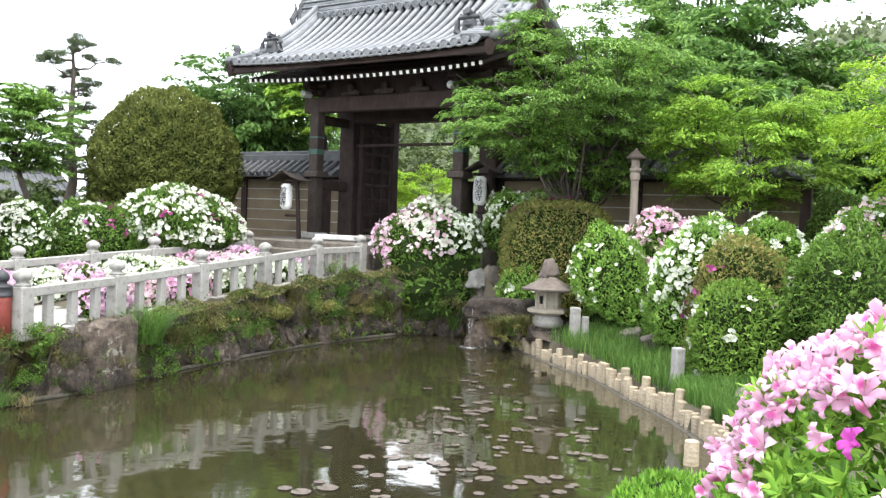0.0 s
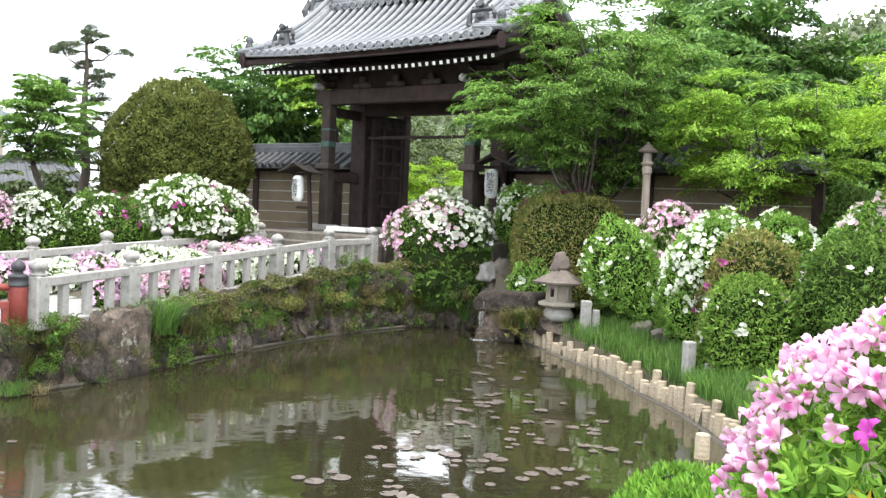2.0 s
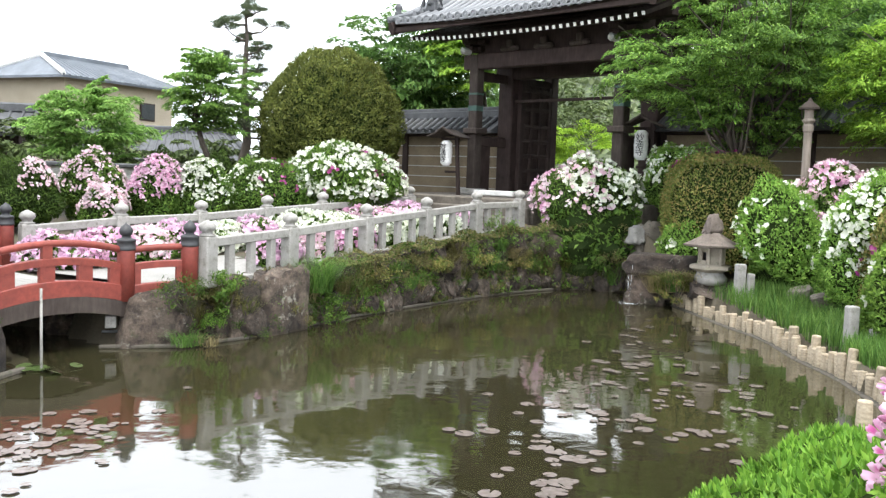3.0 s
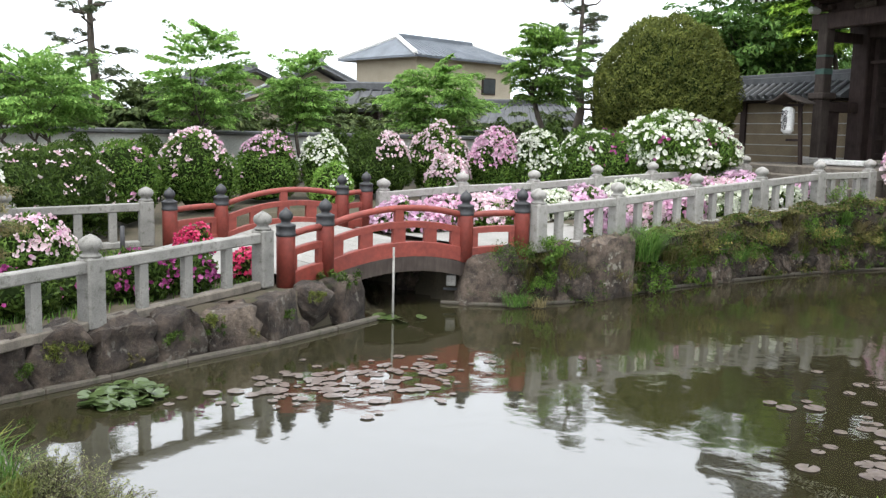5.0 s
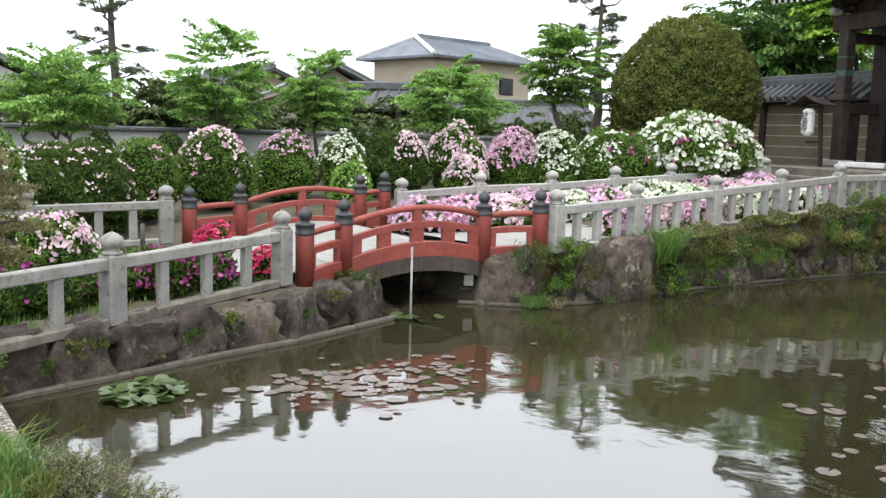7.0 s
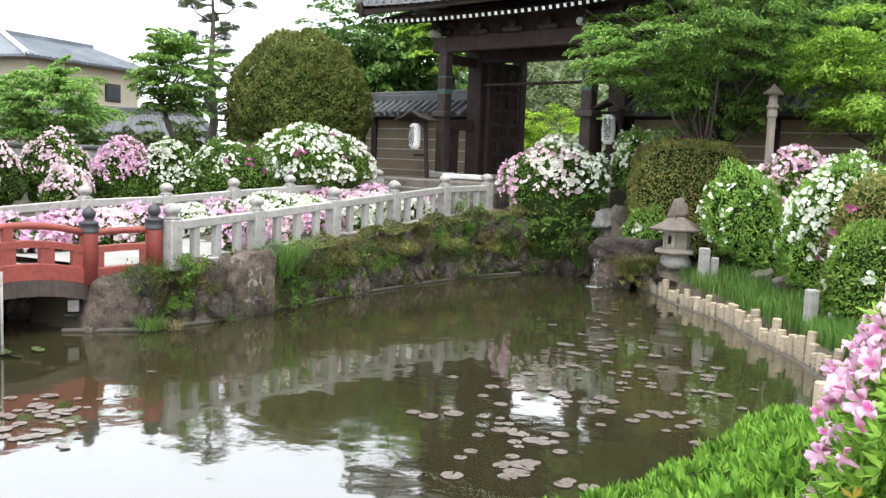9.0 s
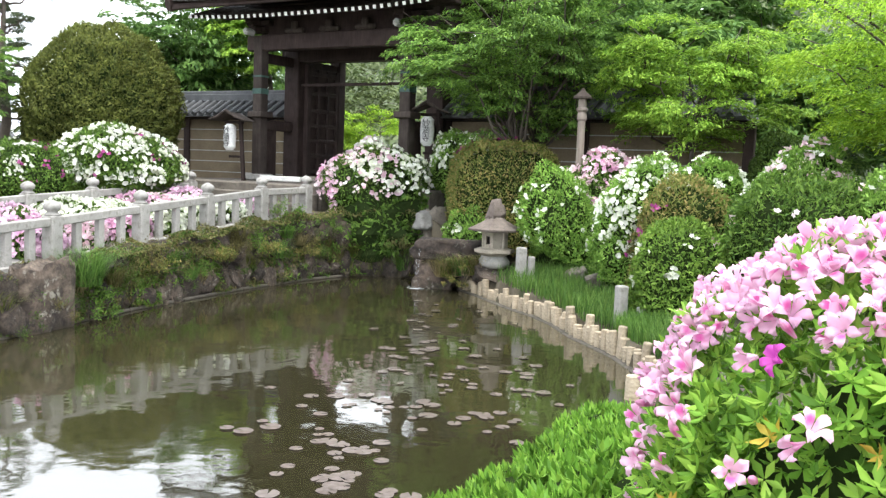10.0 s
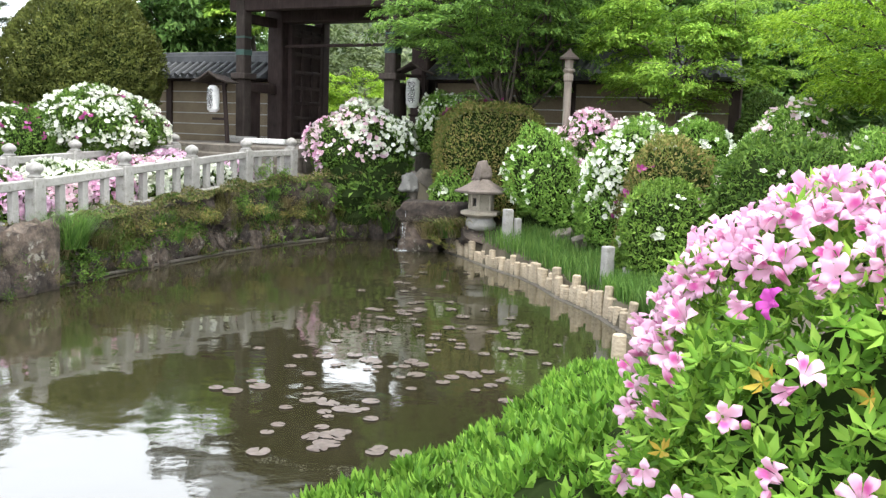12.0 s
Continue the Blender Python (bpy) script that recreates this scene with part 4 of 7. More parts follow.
    # open door leaves, folded back against the main posts, with a grid of rails
    for sx in (-1, 1):
        leaf = part("door_leaf", box_bm((0.07, 1.24, 2.72), pose(sx * 1.90, 2.06, 1.46), 0.01), "dark_wood", ob, "open plank door leaf")
        for z in (0.22, 0.62, 1.0, 1.38, 1.76, 2.2, 2.68):
            part("batten", box_bm((0.06, 1.22, 0.10), pose(sx * 1.845, 2.06, z), 0.012), "dark_wood", leaf)
        for y in (1.50, 1.87, 2.25, 2.62):
            part("stile", box_bm((0.05, 0.10, 2.70), pose(sx * 1.84, y, 1.46), 0.012), "dark_wood", leaf)
        part("jamb", box_bm((0.20, 0.16, 2.9), pose(sx * 1.86, 1.42, 1.45), 0.015), "dark_wood", ob)
    # roof: boarded underside, rafters with white ends
    half, crest = 3.69, 3.40
    ys = [0.8 + s for s in np.linspace(-2.3, 2.3, 25)]
    def lift(x):
        return 0.16 * (abs(x) / half) ** 3
    def verge_x(y):
        return crest + (half - crest) * (abs(y - 0.8) / 2.3) ** 1.5
    xs = np.linspace(-half, half, 21)
    # bed takes a darker tile colour for the shade between the tile rows
    for nm, low, mat in (("roof_deck", -0.12, "dark_wood"), ("tile_bed", -0.02, "tile_dark")):
        v = np.array([(x * verge_x(y) / half, y, gate_roof_z(y) + low + lift(x) * (abs(y - 0.8) / 2.3)) for y in ys for x in xs])
        i = np.arange(len(v)).reshape(25, 21)
        f = np.stack([i[:-1, :-1], i[:-1, 1:], i[1:, 1:], i[1:, :-1]], -1).reshape(-1, 4)
        to_object(nm, fast_mesh(nm, v, f), mat, ob)
    raf = box_bm((0.07, 1.9, 0.085), None, 0.006)
    rafter_me = bpy.data.meshes.new("rafter")
    raf.to_mesh(rafter_me)
    raf.free()
    end_bm = box_bm((0.072, 0.012, 0.075))
    end_me = bpy.data.meshes.new("rafter_end")
    end_bm.to_mesh(end_me)
    end_bm.free()
    for k in range(37):
        x = -3.24 + 6.48 * k / 36
        m = pose(x, -0.26, 3.95 + lift(x) * 0.8, 19, 0, 0)
        r = to_object("rafter", rafter_me, "dark_wood", ob, m=m)
        to_object("rafter_end", end_me, "white_end", r, m=pose(0, -0.955, 0))
    for sgn in (-1, 1):
        part("eave_board", box_bm((2 * half, 0.10, 0.13), pose(0, 0.8 + sgn * 2.20, 3.92), 0.01), "dark_wood", ob)
    # round tile rows with end discs; one mesh for all rows of a slope
    rows_n = 28
    def row_bm(sgn):
        bm = bmesh.new()
        tube(bm, [(0, sgn * (2.34 - 2.2 * k / 12), gate_roof_z(0.8 + sgn * (2.34 - 2.2 * k / 12)) + 0.035) for k in range(13)], [0.066] * 13, 8)
        me = bpy.data.meshes.new("tile_row")
        bm.to_mesh(me)
        bm.free()
        for p in me.polygons:
            p.use_smooth = len(p.vertices) == 4
        return me
    disc = lathe_bm([(0.092, 0), (0.092, 0.03), (0.07, 0.034), (0.066, 0.022), (0.028, 0.022), (0.024, 0.032), (0.004, 0.034)], pose(0, 0, 0, 90, 0, 0), 14)
    disc_me = bpy.data.meshes.new("eave_disc")
    disc.to_mesh(disc_me)
    disc.free()
    pan = bmesh.new()
    tube(pan, [(-0.12, 0, 0.03), (-0.06, 0, -0.02), (0, 0, -0.035), (0.06, 0, -0.02), (0.12, 0, 0.03)], [0.03] * 5, 6)
    pan_me = bpy.data.meshes.new("eave_pan")
    pan.to_mesh(pan_me)
    pan.free()
    for sgn in (-1, 1):
        me = row_bm(sgn)
        for k in range(rows_n):
            x = -crest + 0.06 + (2 * crest - 0.12) * k / (rows_n - 1)
            m = pose(x, 0.8, lift(x) * 0.6) @ Matrix(((1, 0, 0, 0), (0, 1, 0, 0), (0, -sgn * 0.0, 1, 0), (0, 0, 0, 1)))
            r = to_object("roll_tile", me, "tile", ob, m=m)
            if sgn < 0:
                to_object("eave_disc", disc_me, "tile", r, m=pose(0, sgn * 2.34, gate_roof_z(0.8 - 2.34) + 0.035))
                if k < rows_n - 1:
                    to_object("eave_pan", pan_me, "tile", r, m=pose(0.125, sgn * 2.34, gate_roof_z(0.8 - 2.34) - 0.01))
    # main ridge in courses, with end ornaments
    bm = bmesh.new()
    for k, (wd, z, hh) in enumerate(((0.50, 5.62, 0.12), (0.40, 5.74, 0.10), (0.44, 5.83, 0.05), (0.36, 5.90, 0.08), (0.42, 5.97, 0.05))):
        add_box(bm, (2 * crest - 0.2, wd, hh), pose(0, 0.8, z), 0.015)
    part("ridge", bm, "tile", ob)
    bm = bmesh.new()
    tube(bm, [(-crest, 0.8, 6.02), (crest, 0.8, 6.02)], [0.09, 0.09], 10)
    part("ridge_cap", bm, "tile", ob, smooth=True)
    for k in range(24):
        x = -2.62 + 5.24 * k / 23
        to_object("ridge_disc", disc_me, "tile", ob, m=pose(x, 0.8 - 0.27, 5.56, 12, 0, 0))
    roll = bmesh.new()
    tube(roll, [(0, 0, 0), (0.52, 0, -0.05)], [0.072, 0.072], 8)
    roll_me = bpy.data.meshes.new("verge_tile")
    roll.to_mesh(roll_me)
    roll.free()
    for sx in (-1, 1):
        bm = bmesh.new()
        q = sx * (crest - 0.02)
        add_box(bm, (0.2, 0.62, 0.62), pose(q, 0.8, 5.72), 0.08, 0.72)
        add_box(bm, (0.16, 0.34, 0.36), pose(q, 0.8, 6.08), 0.05, 0.7)
        for sy in (-1, 1):
            tube(bm, [(q, 0.8 + sy * 0.36, 5.30), (q + sx * 0.06, 0.8 + sy * 0.40, 5.52), (q + sx * 0.04, 0.8 + sy * 0.28, 5.74), (q, 0.8 + sy * 0.36, 5.92)], [0.07, 0.09, 0.07, 0.03], 8)
        tube(bm, [(q - sx * 0.1, 0.8, 6.16), (q + sx * 0.22, 0.8, 6.25)], [0.08, 0.09], 10)
        part("ridge_ornament", bm, "tile_dark", ob, "curled ridge-end tile")
        for sgn in (-1, 1):
            span = np.linspace(0.2, 1.66, 11)
            for height, r0, flat in ((0.13, 0.15, 1.1), (0.29, 0.10, 0.55), (0.38, 0.075, 1.0)):
                bm = bmesh.new()
                tube(bm, [(sx * 2.80, 0.8 + sgn * u, gate_roof_z(0.8 + sgn * u) + height) for u in span], [r0] * 11, 8, flat)
                part("descending_ridge", bm, "tile", ob, smooth=True)
            y = 0.8 + sgn * 1.74
            zz = gate_roof_z(y)
            bm = bmesh.new()
            add_box(bm, (0.40, 0.14, 0.36), pose(sx * 2.80, y, zz + 0.24), 0.05, 0.75)
            add_box(bm, (0.18, 0.16, 0.16), pose(sx * 2.80, y + sgn * 0.04, zz + 0.30), 0.05)
            add_box(bm, (0.54, 0.12, 0.10), pose(sx * 2.80, y, zz + 0.44), 0.04)
            for q in (-1, 1):
                tube(bm, [(sx * 2.80 + q * 0.18, y, zz + 0.08), (sx * 2.80 + q * 0.31, y, zz + 0.16), (sx * 2.80 + q * 0.30, y, zz + 0.34), (sx * 2.80 + q * 0.22, y, zz + 0.52)], [0.05, 0.07, 0.055, 0.02], 6)
                tube(bm, [(sx * 2.80 + q * 0.10, y, zz + 0.46), (sx * 2.80 + q * 0.16, y + sgn * 0.03, zz + 0.60)], [0.04, 0.012], 6)
            tube(bm, [(sx * 2.80, y - sgn * 0.2, zz + 0.46), (sx * 2.80, y + sgn * 0.12, zz + 0.55)], [0.07, 0.075], 8)
            part("ogre_tile", bm, "tile_dark", ob, "carved demon-face end tile")
            for u in np.linspace(0.35, 2.2, 9):
                y = 0.8 + sgn * u
                ln = (verge_x(y) + 0.04 - 2.92) / 0.52
                to_object("verge_tile", roll_me, "tile", ob, m=pose(sx * 2.92, y, gate_roof_z(y) + 0.09 + lift(half) * u / 2.3 * 0.7, 0, 0, 0 if sx > 0 else 180) @ Matrix.Diagonal((ln, 1, 1, 1)))
        bm = bmesh.new()
        pts = [(sx * (verge_x(0.8 + u) + 0.02), 0.8 + u, gate_roof_z(0.8 + u) - 0.02 + 0.16 * abs(u) / 2.3) for u in np.linspace(-2.3, 2.3, 17)]
        tube(bm, pts, [0.09] * 17, 8)
        part("verge", bm, "tile", ob, smooth=True)
        part("corner_ornament", lathe_bm([(0.09, 0), (0.10, 0.08), (0.06, 0.12), (0.10, 0.18), (0.08, 0.26), (0.02, 0.31)], None, 10), "tile_dark", ob, "small knob tile at the eave corner", m=pose(sx * 3.52, -1.36, gate_roof_z(-1.36) + 0.18), smooth=True)
        bm = bmesh.new()
        pts = [(sx * (verge_x(0.8 + u) - 0.06), 0.8 + u, gate_roof_z(0.8 + u) - 0.24 + 0.16 * abs(u) / 2.3) for u in np.linspace(-2.3, 2.3, 17)]
        tube(bm, pts, [0.11] * 17, 6, 1.6)
        part("barge_board", bm, "dark_wood", ob)
        bm = bmesh.new()
        for z0, wd in ((3.7, 2.9), (4.2, 2.2), (4.7, 1.4), (5.1, 0.8)):
            add_box(bm, (0.10, wd, 0.5), pose(sx * 2.1, 1.1, z0), 0.0)
        part("gable_wall", bm, "dark_wood", ob)
    # terrace and steps
    return ob


temple_gate()
terrace = thing("gate_terrace", "pale stone terrace with low steps before the gate", "steps", m=GATE, kind="structure")
for x0, x1, y0, y1, z in ((-3.9, 3.2, -0.75, 6.0, -0.02), (-3.6, 1.3, -1.9, -0.75, -0.02), (-3.5, 1.25, -2.3, -1.9, -0.19), (-3.4, 1.2, -2.7, -2.3, -0.36)):
    part("step", box_bm((x1 - x0, y1 - y0, 0.5), pose((x0 + x1) / 2, (y0 + y1) / 2, z - 0.25), 0.02), "old_granite", terrace)


# ---- clay walls with tiled caps on both sides of the gate ----
def clay_wall(name, x0, x1, label):
    """x0..x1 along the gate's front, in line with its main posts."""
    ob = thing(name, label, "wall", m=GATE @ pose(0, 1.5, 0), kind="structure")
    ln, mid = x1 - x0, (x0 + x1) / 2
    part("clay_body", box_bm((ln, 0.34, 1.9), pose(mid, 0, 0.55), 0.0), "clay", ob)
    for k in range(5):
        part("white_line", box_bm((ln, 0.012, 0.022), pose(mid, -0.176, 0.12 + 0.28 * k)), "plaster", ob)
    n = max(2, int(ln / 2.4))
    for k in range(n + 1):
        part("stud", box_bm((0.2, 0.16, 1.95), pose(x0 + ln * k / n, -0.15, 0.55), 0.01), "dark_wood", ob)
    part("wall_plate", box_bm((ln, 0.62, 0.12), pose(mid, 0, 1.58), 0.01), "dark_wood", ob)
    bm = bmesh.new()
    pts = [(-0.62, 1.62), (0, 2.0), (0.62, 1.62), (0.62, 1.56), (-0.62, 1.56)]
    a = [bm.verts.new((x0, y, z)) for y, z in pts]
    b = [bm.verts.new((x1, y, z)) for y, z in pts]
    bm.faces.new(a)
    bm.faces.new(b[::-1])
    for i in range(5):
        bm.faces.new((a[i], b[i], b[(i + 1) % 5], a[(i + 1) % 5]))
    part("cap_bed", bm, "tile_dark", ob)
    bm = bmesh.new()
    tube(bm, [(0, -0.66, 1.63), (0, -0.02, 2.03)], [0.07, 0.07], 8)
    me = bpy.data.meshes.new("cap_tile")
    bm.to_mesh(me)
    bm.free()
    for k in range(int(ln / 0.26)):
        to_object("cap_tile", me, "tile_dark", ob, m=pose(x0 + 0.13 + 0.26 * k, 0, 0))
    bm = bmesh.new()
    add_box(bm, (ln, 0.3, 0.2), pose(mid, 0, 2.08), 0.02)
    add_box(bm, (ln, 0.2, 0.1), pose(mid, 0, 2.22), 0.02)
    part("cap_ridge", bm, "tile_dark", ob)
    return ob


clay_wall("wall_left", -9.5, -2.35, "ochre clay wall with white lines and a tiled cap")
clay_wall("wall_right", 2.35, 9.0, "ochre clay wall with white lines behind the maples")


# ---- shrubs behind the far fence ----
def gz(x, y):
    return ground_at(x, y) - 0.03


def shrub(label, x, y, r, top, **kw):
    z = gz(x, y)
    if x > 0:
        kw.setdefault("density", 1050)
        kw.setdefault("leaf_size", 0.058)
    if x < -6.5:
        r *= 0.93
        kw["flowers"] = [(c, int(n * 2.3), f, side) for c, n, f, side in kw.get("flowers", ())]
        kw.setdefault("flower_size", 0.064)
        kw.setdefault("skirt", 0.35)
    return bush("azalea_bush" if kw.get("flowers") else "clipped_bush", label, x, y, z, r, top - z, **kw)


shrub("clipped green azalea mound with a few pink blossoms", -12.45, 8.36, 1.25, 1.92, leaf="l_dark", flowers=[("pale", 90, 0.5, None)], flower_size=0.06)
shrub("green azalea with sparse pink blossoms", -12.55, 9.92, 0.6, 2.05, flowers=[("pink", 26, 0.4, None)])
shrub("azalea with pale pink blossoms on its crown", -12.51, 11.51, 0.72, 2.22, flowers=[("pale", 120, 0.67, None), ("pink", 20, 0.47, None)])
shrub("azalea with pink blossoms on its crown", -12.31, 13.13, 0.66, 2.2, flowers=[("pink", 95, 0.74, None)])
shrub("small azalea topped with white blossoms", -11.43, 13.91, 0.52, 2.1, flowers=[("white", 120, 0.67, None)])
shrub("round clipped bright green ball shrub", -10.69, 13.22, 0.46, 1.6, leaf="l_bright", flowers=[("white", 14, 0.62, None)])
shrub("dark azalea with pale pink blossoms to one side", -10.56, 14.58, 0.7, 2.26, leaf="l_dark", flowers=[("pale", 90, 0.62, (1, 0.2, 0.3))])
shrub("azalea thick with pale pink blossoms", -9.82, 15.68, 0.68, 2.42, flowers=[("pale", 200, 0.62, None)])
shrub("low azalea thick with pale pink blossoms", -9.14, 14.92, 0.42, 1.85, flowers=[("pale", 190, 0.52, None)])
shrub("azalea covered in deep pink blossoms", -8.59, 15.82, 0.62, 2.33, flowers=[("pink", 420, 0.57, None), ("magenta", 8, 0.42, None)])
shrub("azalea sprinkled with white blossoms", -7.80, 16.22, 0.56, 2.34, flowers=[("white", 170, 0.47, None)])
shrub("green azalea with few white blossoms and red shoots", -6.95, 17.14, 0.85, 2.42, flowers=[("white", 80, 0.4, (-1, -0.3, -0.3)), ("magenta", 16, 0.4, (1, -0.3, 0.2))])
shrub("broad azalea covered in white blossoms", -5.68, 18.25, 1.40, 2.76, amount=0.2, flowers=[("white", 800, 0.36, None), ("magenta", 16, 0.4, (0.6, -0.6, 0.2))], flower_size=0.11)
shrub("huge clipped olive-green dome shrub", -7.06, 21.6, 1.86, 5.25, ry=1.83, leaf="l_dome", boxy=2.05, amount=0.085, leaf_size=0.075, density=1900, group="clipped shrubs", clump=2.0, most=52000)
for x, y, r, top in ((-14.07, 15.59, 0.3, 2.21), (-13.09, 16.42, 0.36, 2.31), (-12.6, 16.8, 0.33, 2.32), (-9.94, 18.5, 0.42, 2.54), (-8.81, 19.06, 0.40, 2.53), (-14.57, 12.19, 0.36, 2.08), (-15.4, 11.1, 0.4, 2.08)):
    shrub("dark clipped globe shrub", x, y, r, top, leaf="l_dark", group="globe shrubs")
shrub("azalea with white blossoms beside the pine", -12.1, 7.0, 0.5, 1.95, flowers=[("white", 90, 0.3, None)])
shrub("small azalea with pale pink blossoms by the fence", -9.69, 6.2, 0.46, 1.17, leaf="l_bush", amount=0.35, flowers=[("pale", 55, 0.45, None), ("pink", 25, 0.4, None)])
shrub("low shrub of bright red azalea blossoms", -8.88, 8.07, 0.24, 0.93, flowers=[("red", 200, 0.3, None)], flower_size=0.05)
shrub("low red azalea behind the stone fence", -7.3, 7.4, 0.19, 0.80, flowers=[("red", 110, 0.35, None)], flower_size=0.05)
for x, y, n in ((-7.5, 5.3, 30), (-7.4, 5.9, 50), (-7.4, 6.55, 40), (-7.5, 4.6, 14), (-7.5, 3.9, 0), (-7.6, 3.2, 0), (-7.6, 2.5, 0)):
    shrub("low azalea with magenta blossoms behind the fence" if n else "low green shrub behind the fence", x, y, 0.38, 0.92 if n else 0.78, leaf="l_dark", flowers=[("magenta", n, 0.35, None)] if n else (), flower_size=0.06)

# ---- azaleas along the path, inside the fences ----
COLOURS = ["white", "lilac", "white", "pink", "white", "white", "pale", "lilac"]
for i in range(12):
    t = i / 11 * 5.2
    k = min(int(t), 5)
    a, b = np.array(FAR_FENCE[k]), np.array(FAR_FENCE[k + 1])
    p = a + (b - a) * (t - k)
    p = p + np.array([0.85, -0.40, 0]) * 0.75
    c = COLOURS[(i * 3) % 8] if i else "lilac"
    bush("path_azalea", "low azalea thick with %s blossoms beside the path" % c, p[0], p[1], p[2] - 0.02, 0.43 + 0.05 * (i % 3), 0.48 + 0.06 * (i % 2), amount=0.3, flowers=[(c, 460, 0.3, None)], density=800, group="path azaleas", flower_size=0.085)
for i in range(7):
    t = 1.1 + i * 0.52
    k = min(int(t), 4)
    a, b = np.array(NEAR_FENCE[k]), np.array(NEAR_FENCE[k + 1])
    p = a + (b - a) * (t - k) + np.array([-0.85, 0.40, 0]) * 0.5
    c = COLOURS[(i * 5 + 1) % 8]
    bush("path_azalea", "low azalea thick with %s blossoms beside the path" % c, p[0], p[1], p[2] - 0.02, 0.32, 0.40 + 0.05 * (i % 2), amount=0.3, flowers=[(c, 260, 0.3, None)], density=800, group="path azaleas", flower_size=0.085)

# ---- shrubs on the right bank ----
bush("azalea_bush", "tall azalea crowned with white and pale pink blossoms", -0.42, 18.75, 0.25, 1.12, 2.31, ry=0.75, leaf="l_bush", boxy=2.6, flowers=[("white", 240, 0.70, (1, -0.2, -0.5)), ("pale", 170, 0.64, (-1, -0.3, -0.1)), ("pink", 60, 0.35, (-1, 0.0, 0.72))], flower_size=0.11)
bush("clipped_bush", "dense dark green shrub at the end of the pond", -0.30, 18.15, 0.28, 0.86, 1.35, ry=0.42, leaf="l_bush", amount=0.5, leaf_size=0.12, density=900, clump=2.6, group="clipped shrubs")
shrub("azalea with white blossoms beside the gate lantern", 1.28, 19.46, 0.7, 2.93, leaf="l_bright", flowers=[("white", 190, 0.5, None)])
shrub("clipped russet-green shrub with magenta shoots on top", 2.01, 17.5, 1.08, 2.76, ry=0.8, leaf="l_russet", boxy=3.6, amount=0.05, leaf_size=0.055, density=1000, flowers=[("magenta", 12, 0.9, None)])
shrub("bright green azalea scattered with white blossoms", 2.95, 15.5, 0.78, 2.22, leaf="l_bright", amount=0.32, leaf_size=0.066, flower_size=0.085, flowers=[("white", 95, 0.25, None)])
shrub("small bright green azalea with white blossoms", 1.35, 16.9, 0.45, 1.45, leaf="l_bright", flowers=[("white", 24, 0.2, None)])
shrub("azalea thick with pale pink blossoms", 3.56, 15.8, 0.78, 2.68, flowers=[("pale", 300, 0.45, None), ("pink", 260, 0.45, None)], flower_size=0.10)
shrub("upright azalea with trailing white blossoms", 3.72, 13.7, 0.74, 2.5, leaf="l_bright", amount=0.3, flowers=[("white", 300, 0.25, (-0.6, -0.8, -0.4))], flower_size=0.09)
shrub("clipped russet azalea with magenta blossoms", 3.95, 12.5, 0.62, 2.1, leaf="l_russet", boxy=2.6, flowers=[("magenta", 20, 0.3, (-0.9, -0.3, 0.3))])
shrub("clipped round green shrub on the grass bank", 3.62, 11.45, 0.54, 1.66, leaf="l_mid", boxy=2.7, amount=0.08, leaf_size=0.06, flowers=[("white", 10, 0.1, (-0.9, -0.4, 0.3))])
shrub("wide loose green shrub with a few white blossoms", 5.15, 11.4, 1.05, 2.4, ry=0.9, leaf="l_bush", amount=0.28, leaf_size=0.062, flowers=[("pale", 22, 0.4, None)])
shrub("green shrub with white blossoms", 4.85, 13.9, 0.62, 2.5, leaf="l_bright", flowers=[("white", 40, 0.6, None)])
shrub("pale pink and white azalea hedge", 6.08, 13.4, 0.9, 2.64, leaf="l_bright", flowers=[("pale", 130, 0.6, None), ("white", 40, 0.6, None)])
shrub("bright green hedge shrub with white and red blossoms", 6.6, 10.6, 1.2, 2.44, leaf="l_bright", flowers=[("white", 40, 0.5, None), ("magenta", 8, 0.6, None)])
shrub("bright green hedge shrub with pale blossoms", 6.4, 8.4, 1.1, 2.2, leaf="l_bright", flowers=[("white", 30, 0.5, None)])
shrub("dark clipped dome shrub below the maple", 6.76, 15.7, 0.7, 3.0, leaf="l_dark")

# ---- trees ----
maple("maple_tree", "green maple with tiered sprays before the clay wall", 2.95, 18.3, gz(2.95, 18.3), 1.9, 2.2, 18.0, 3.5, 6.75, 2.2, leaf="l_maple_mid", seed=3, pads=430, per_pad=210, stems=3, pad_r=0.46, leaf_size=0.062, trunk_r=0.07, layered=True)
maple("maple_tree", "light green maple with level layered sprays", 5.7, 17.0, gz(5.7, 17.0), 1.7, 5.25, 16.6, 3.15, 5.05, 1.8, leaf="l_maple", seed=5, pads=210, per_pad=220, stems=2, pad_r=0.50, leaf_size=0.062, trunk_r=0.07, layered=True)
maple("maple_tree", "tall dark maple rising behind the wall", 7.0, 24.2, 1.7, 3.2, 6.7, 24.1, 4.2, 9.5, 2.6, leaf="l_maple_dark", seed=7, pads=360, per_pad=220, leaf_size=0.125, pad_r=0.74, trunk_r=0.14, layered=True)
maple("maple_tree", "lime-green maple spreading over the hedge", 8.2, 12.6, gz(8.2, 12.6), 1.9, 7.82, 12.2, 3.0, 5.4, 2.25, leaf="l_lime", seed=9, pads=460, per_pad=240, pad_r=0.58, leaf_size=0.046, trunk_r=0.08, layered=True)
maple("tree", "dark green tree behind the clay wall", -6.4, 27.3, 1.7, 3.0, -6.4, 27.3, 3.6, 7.7, 2.2, leaf="l_maple_dark", seed=11, pads=100, per_pad=160, leaf_size=0.11, pad_r=0.75)
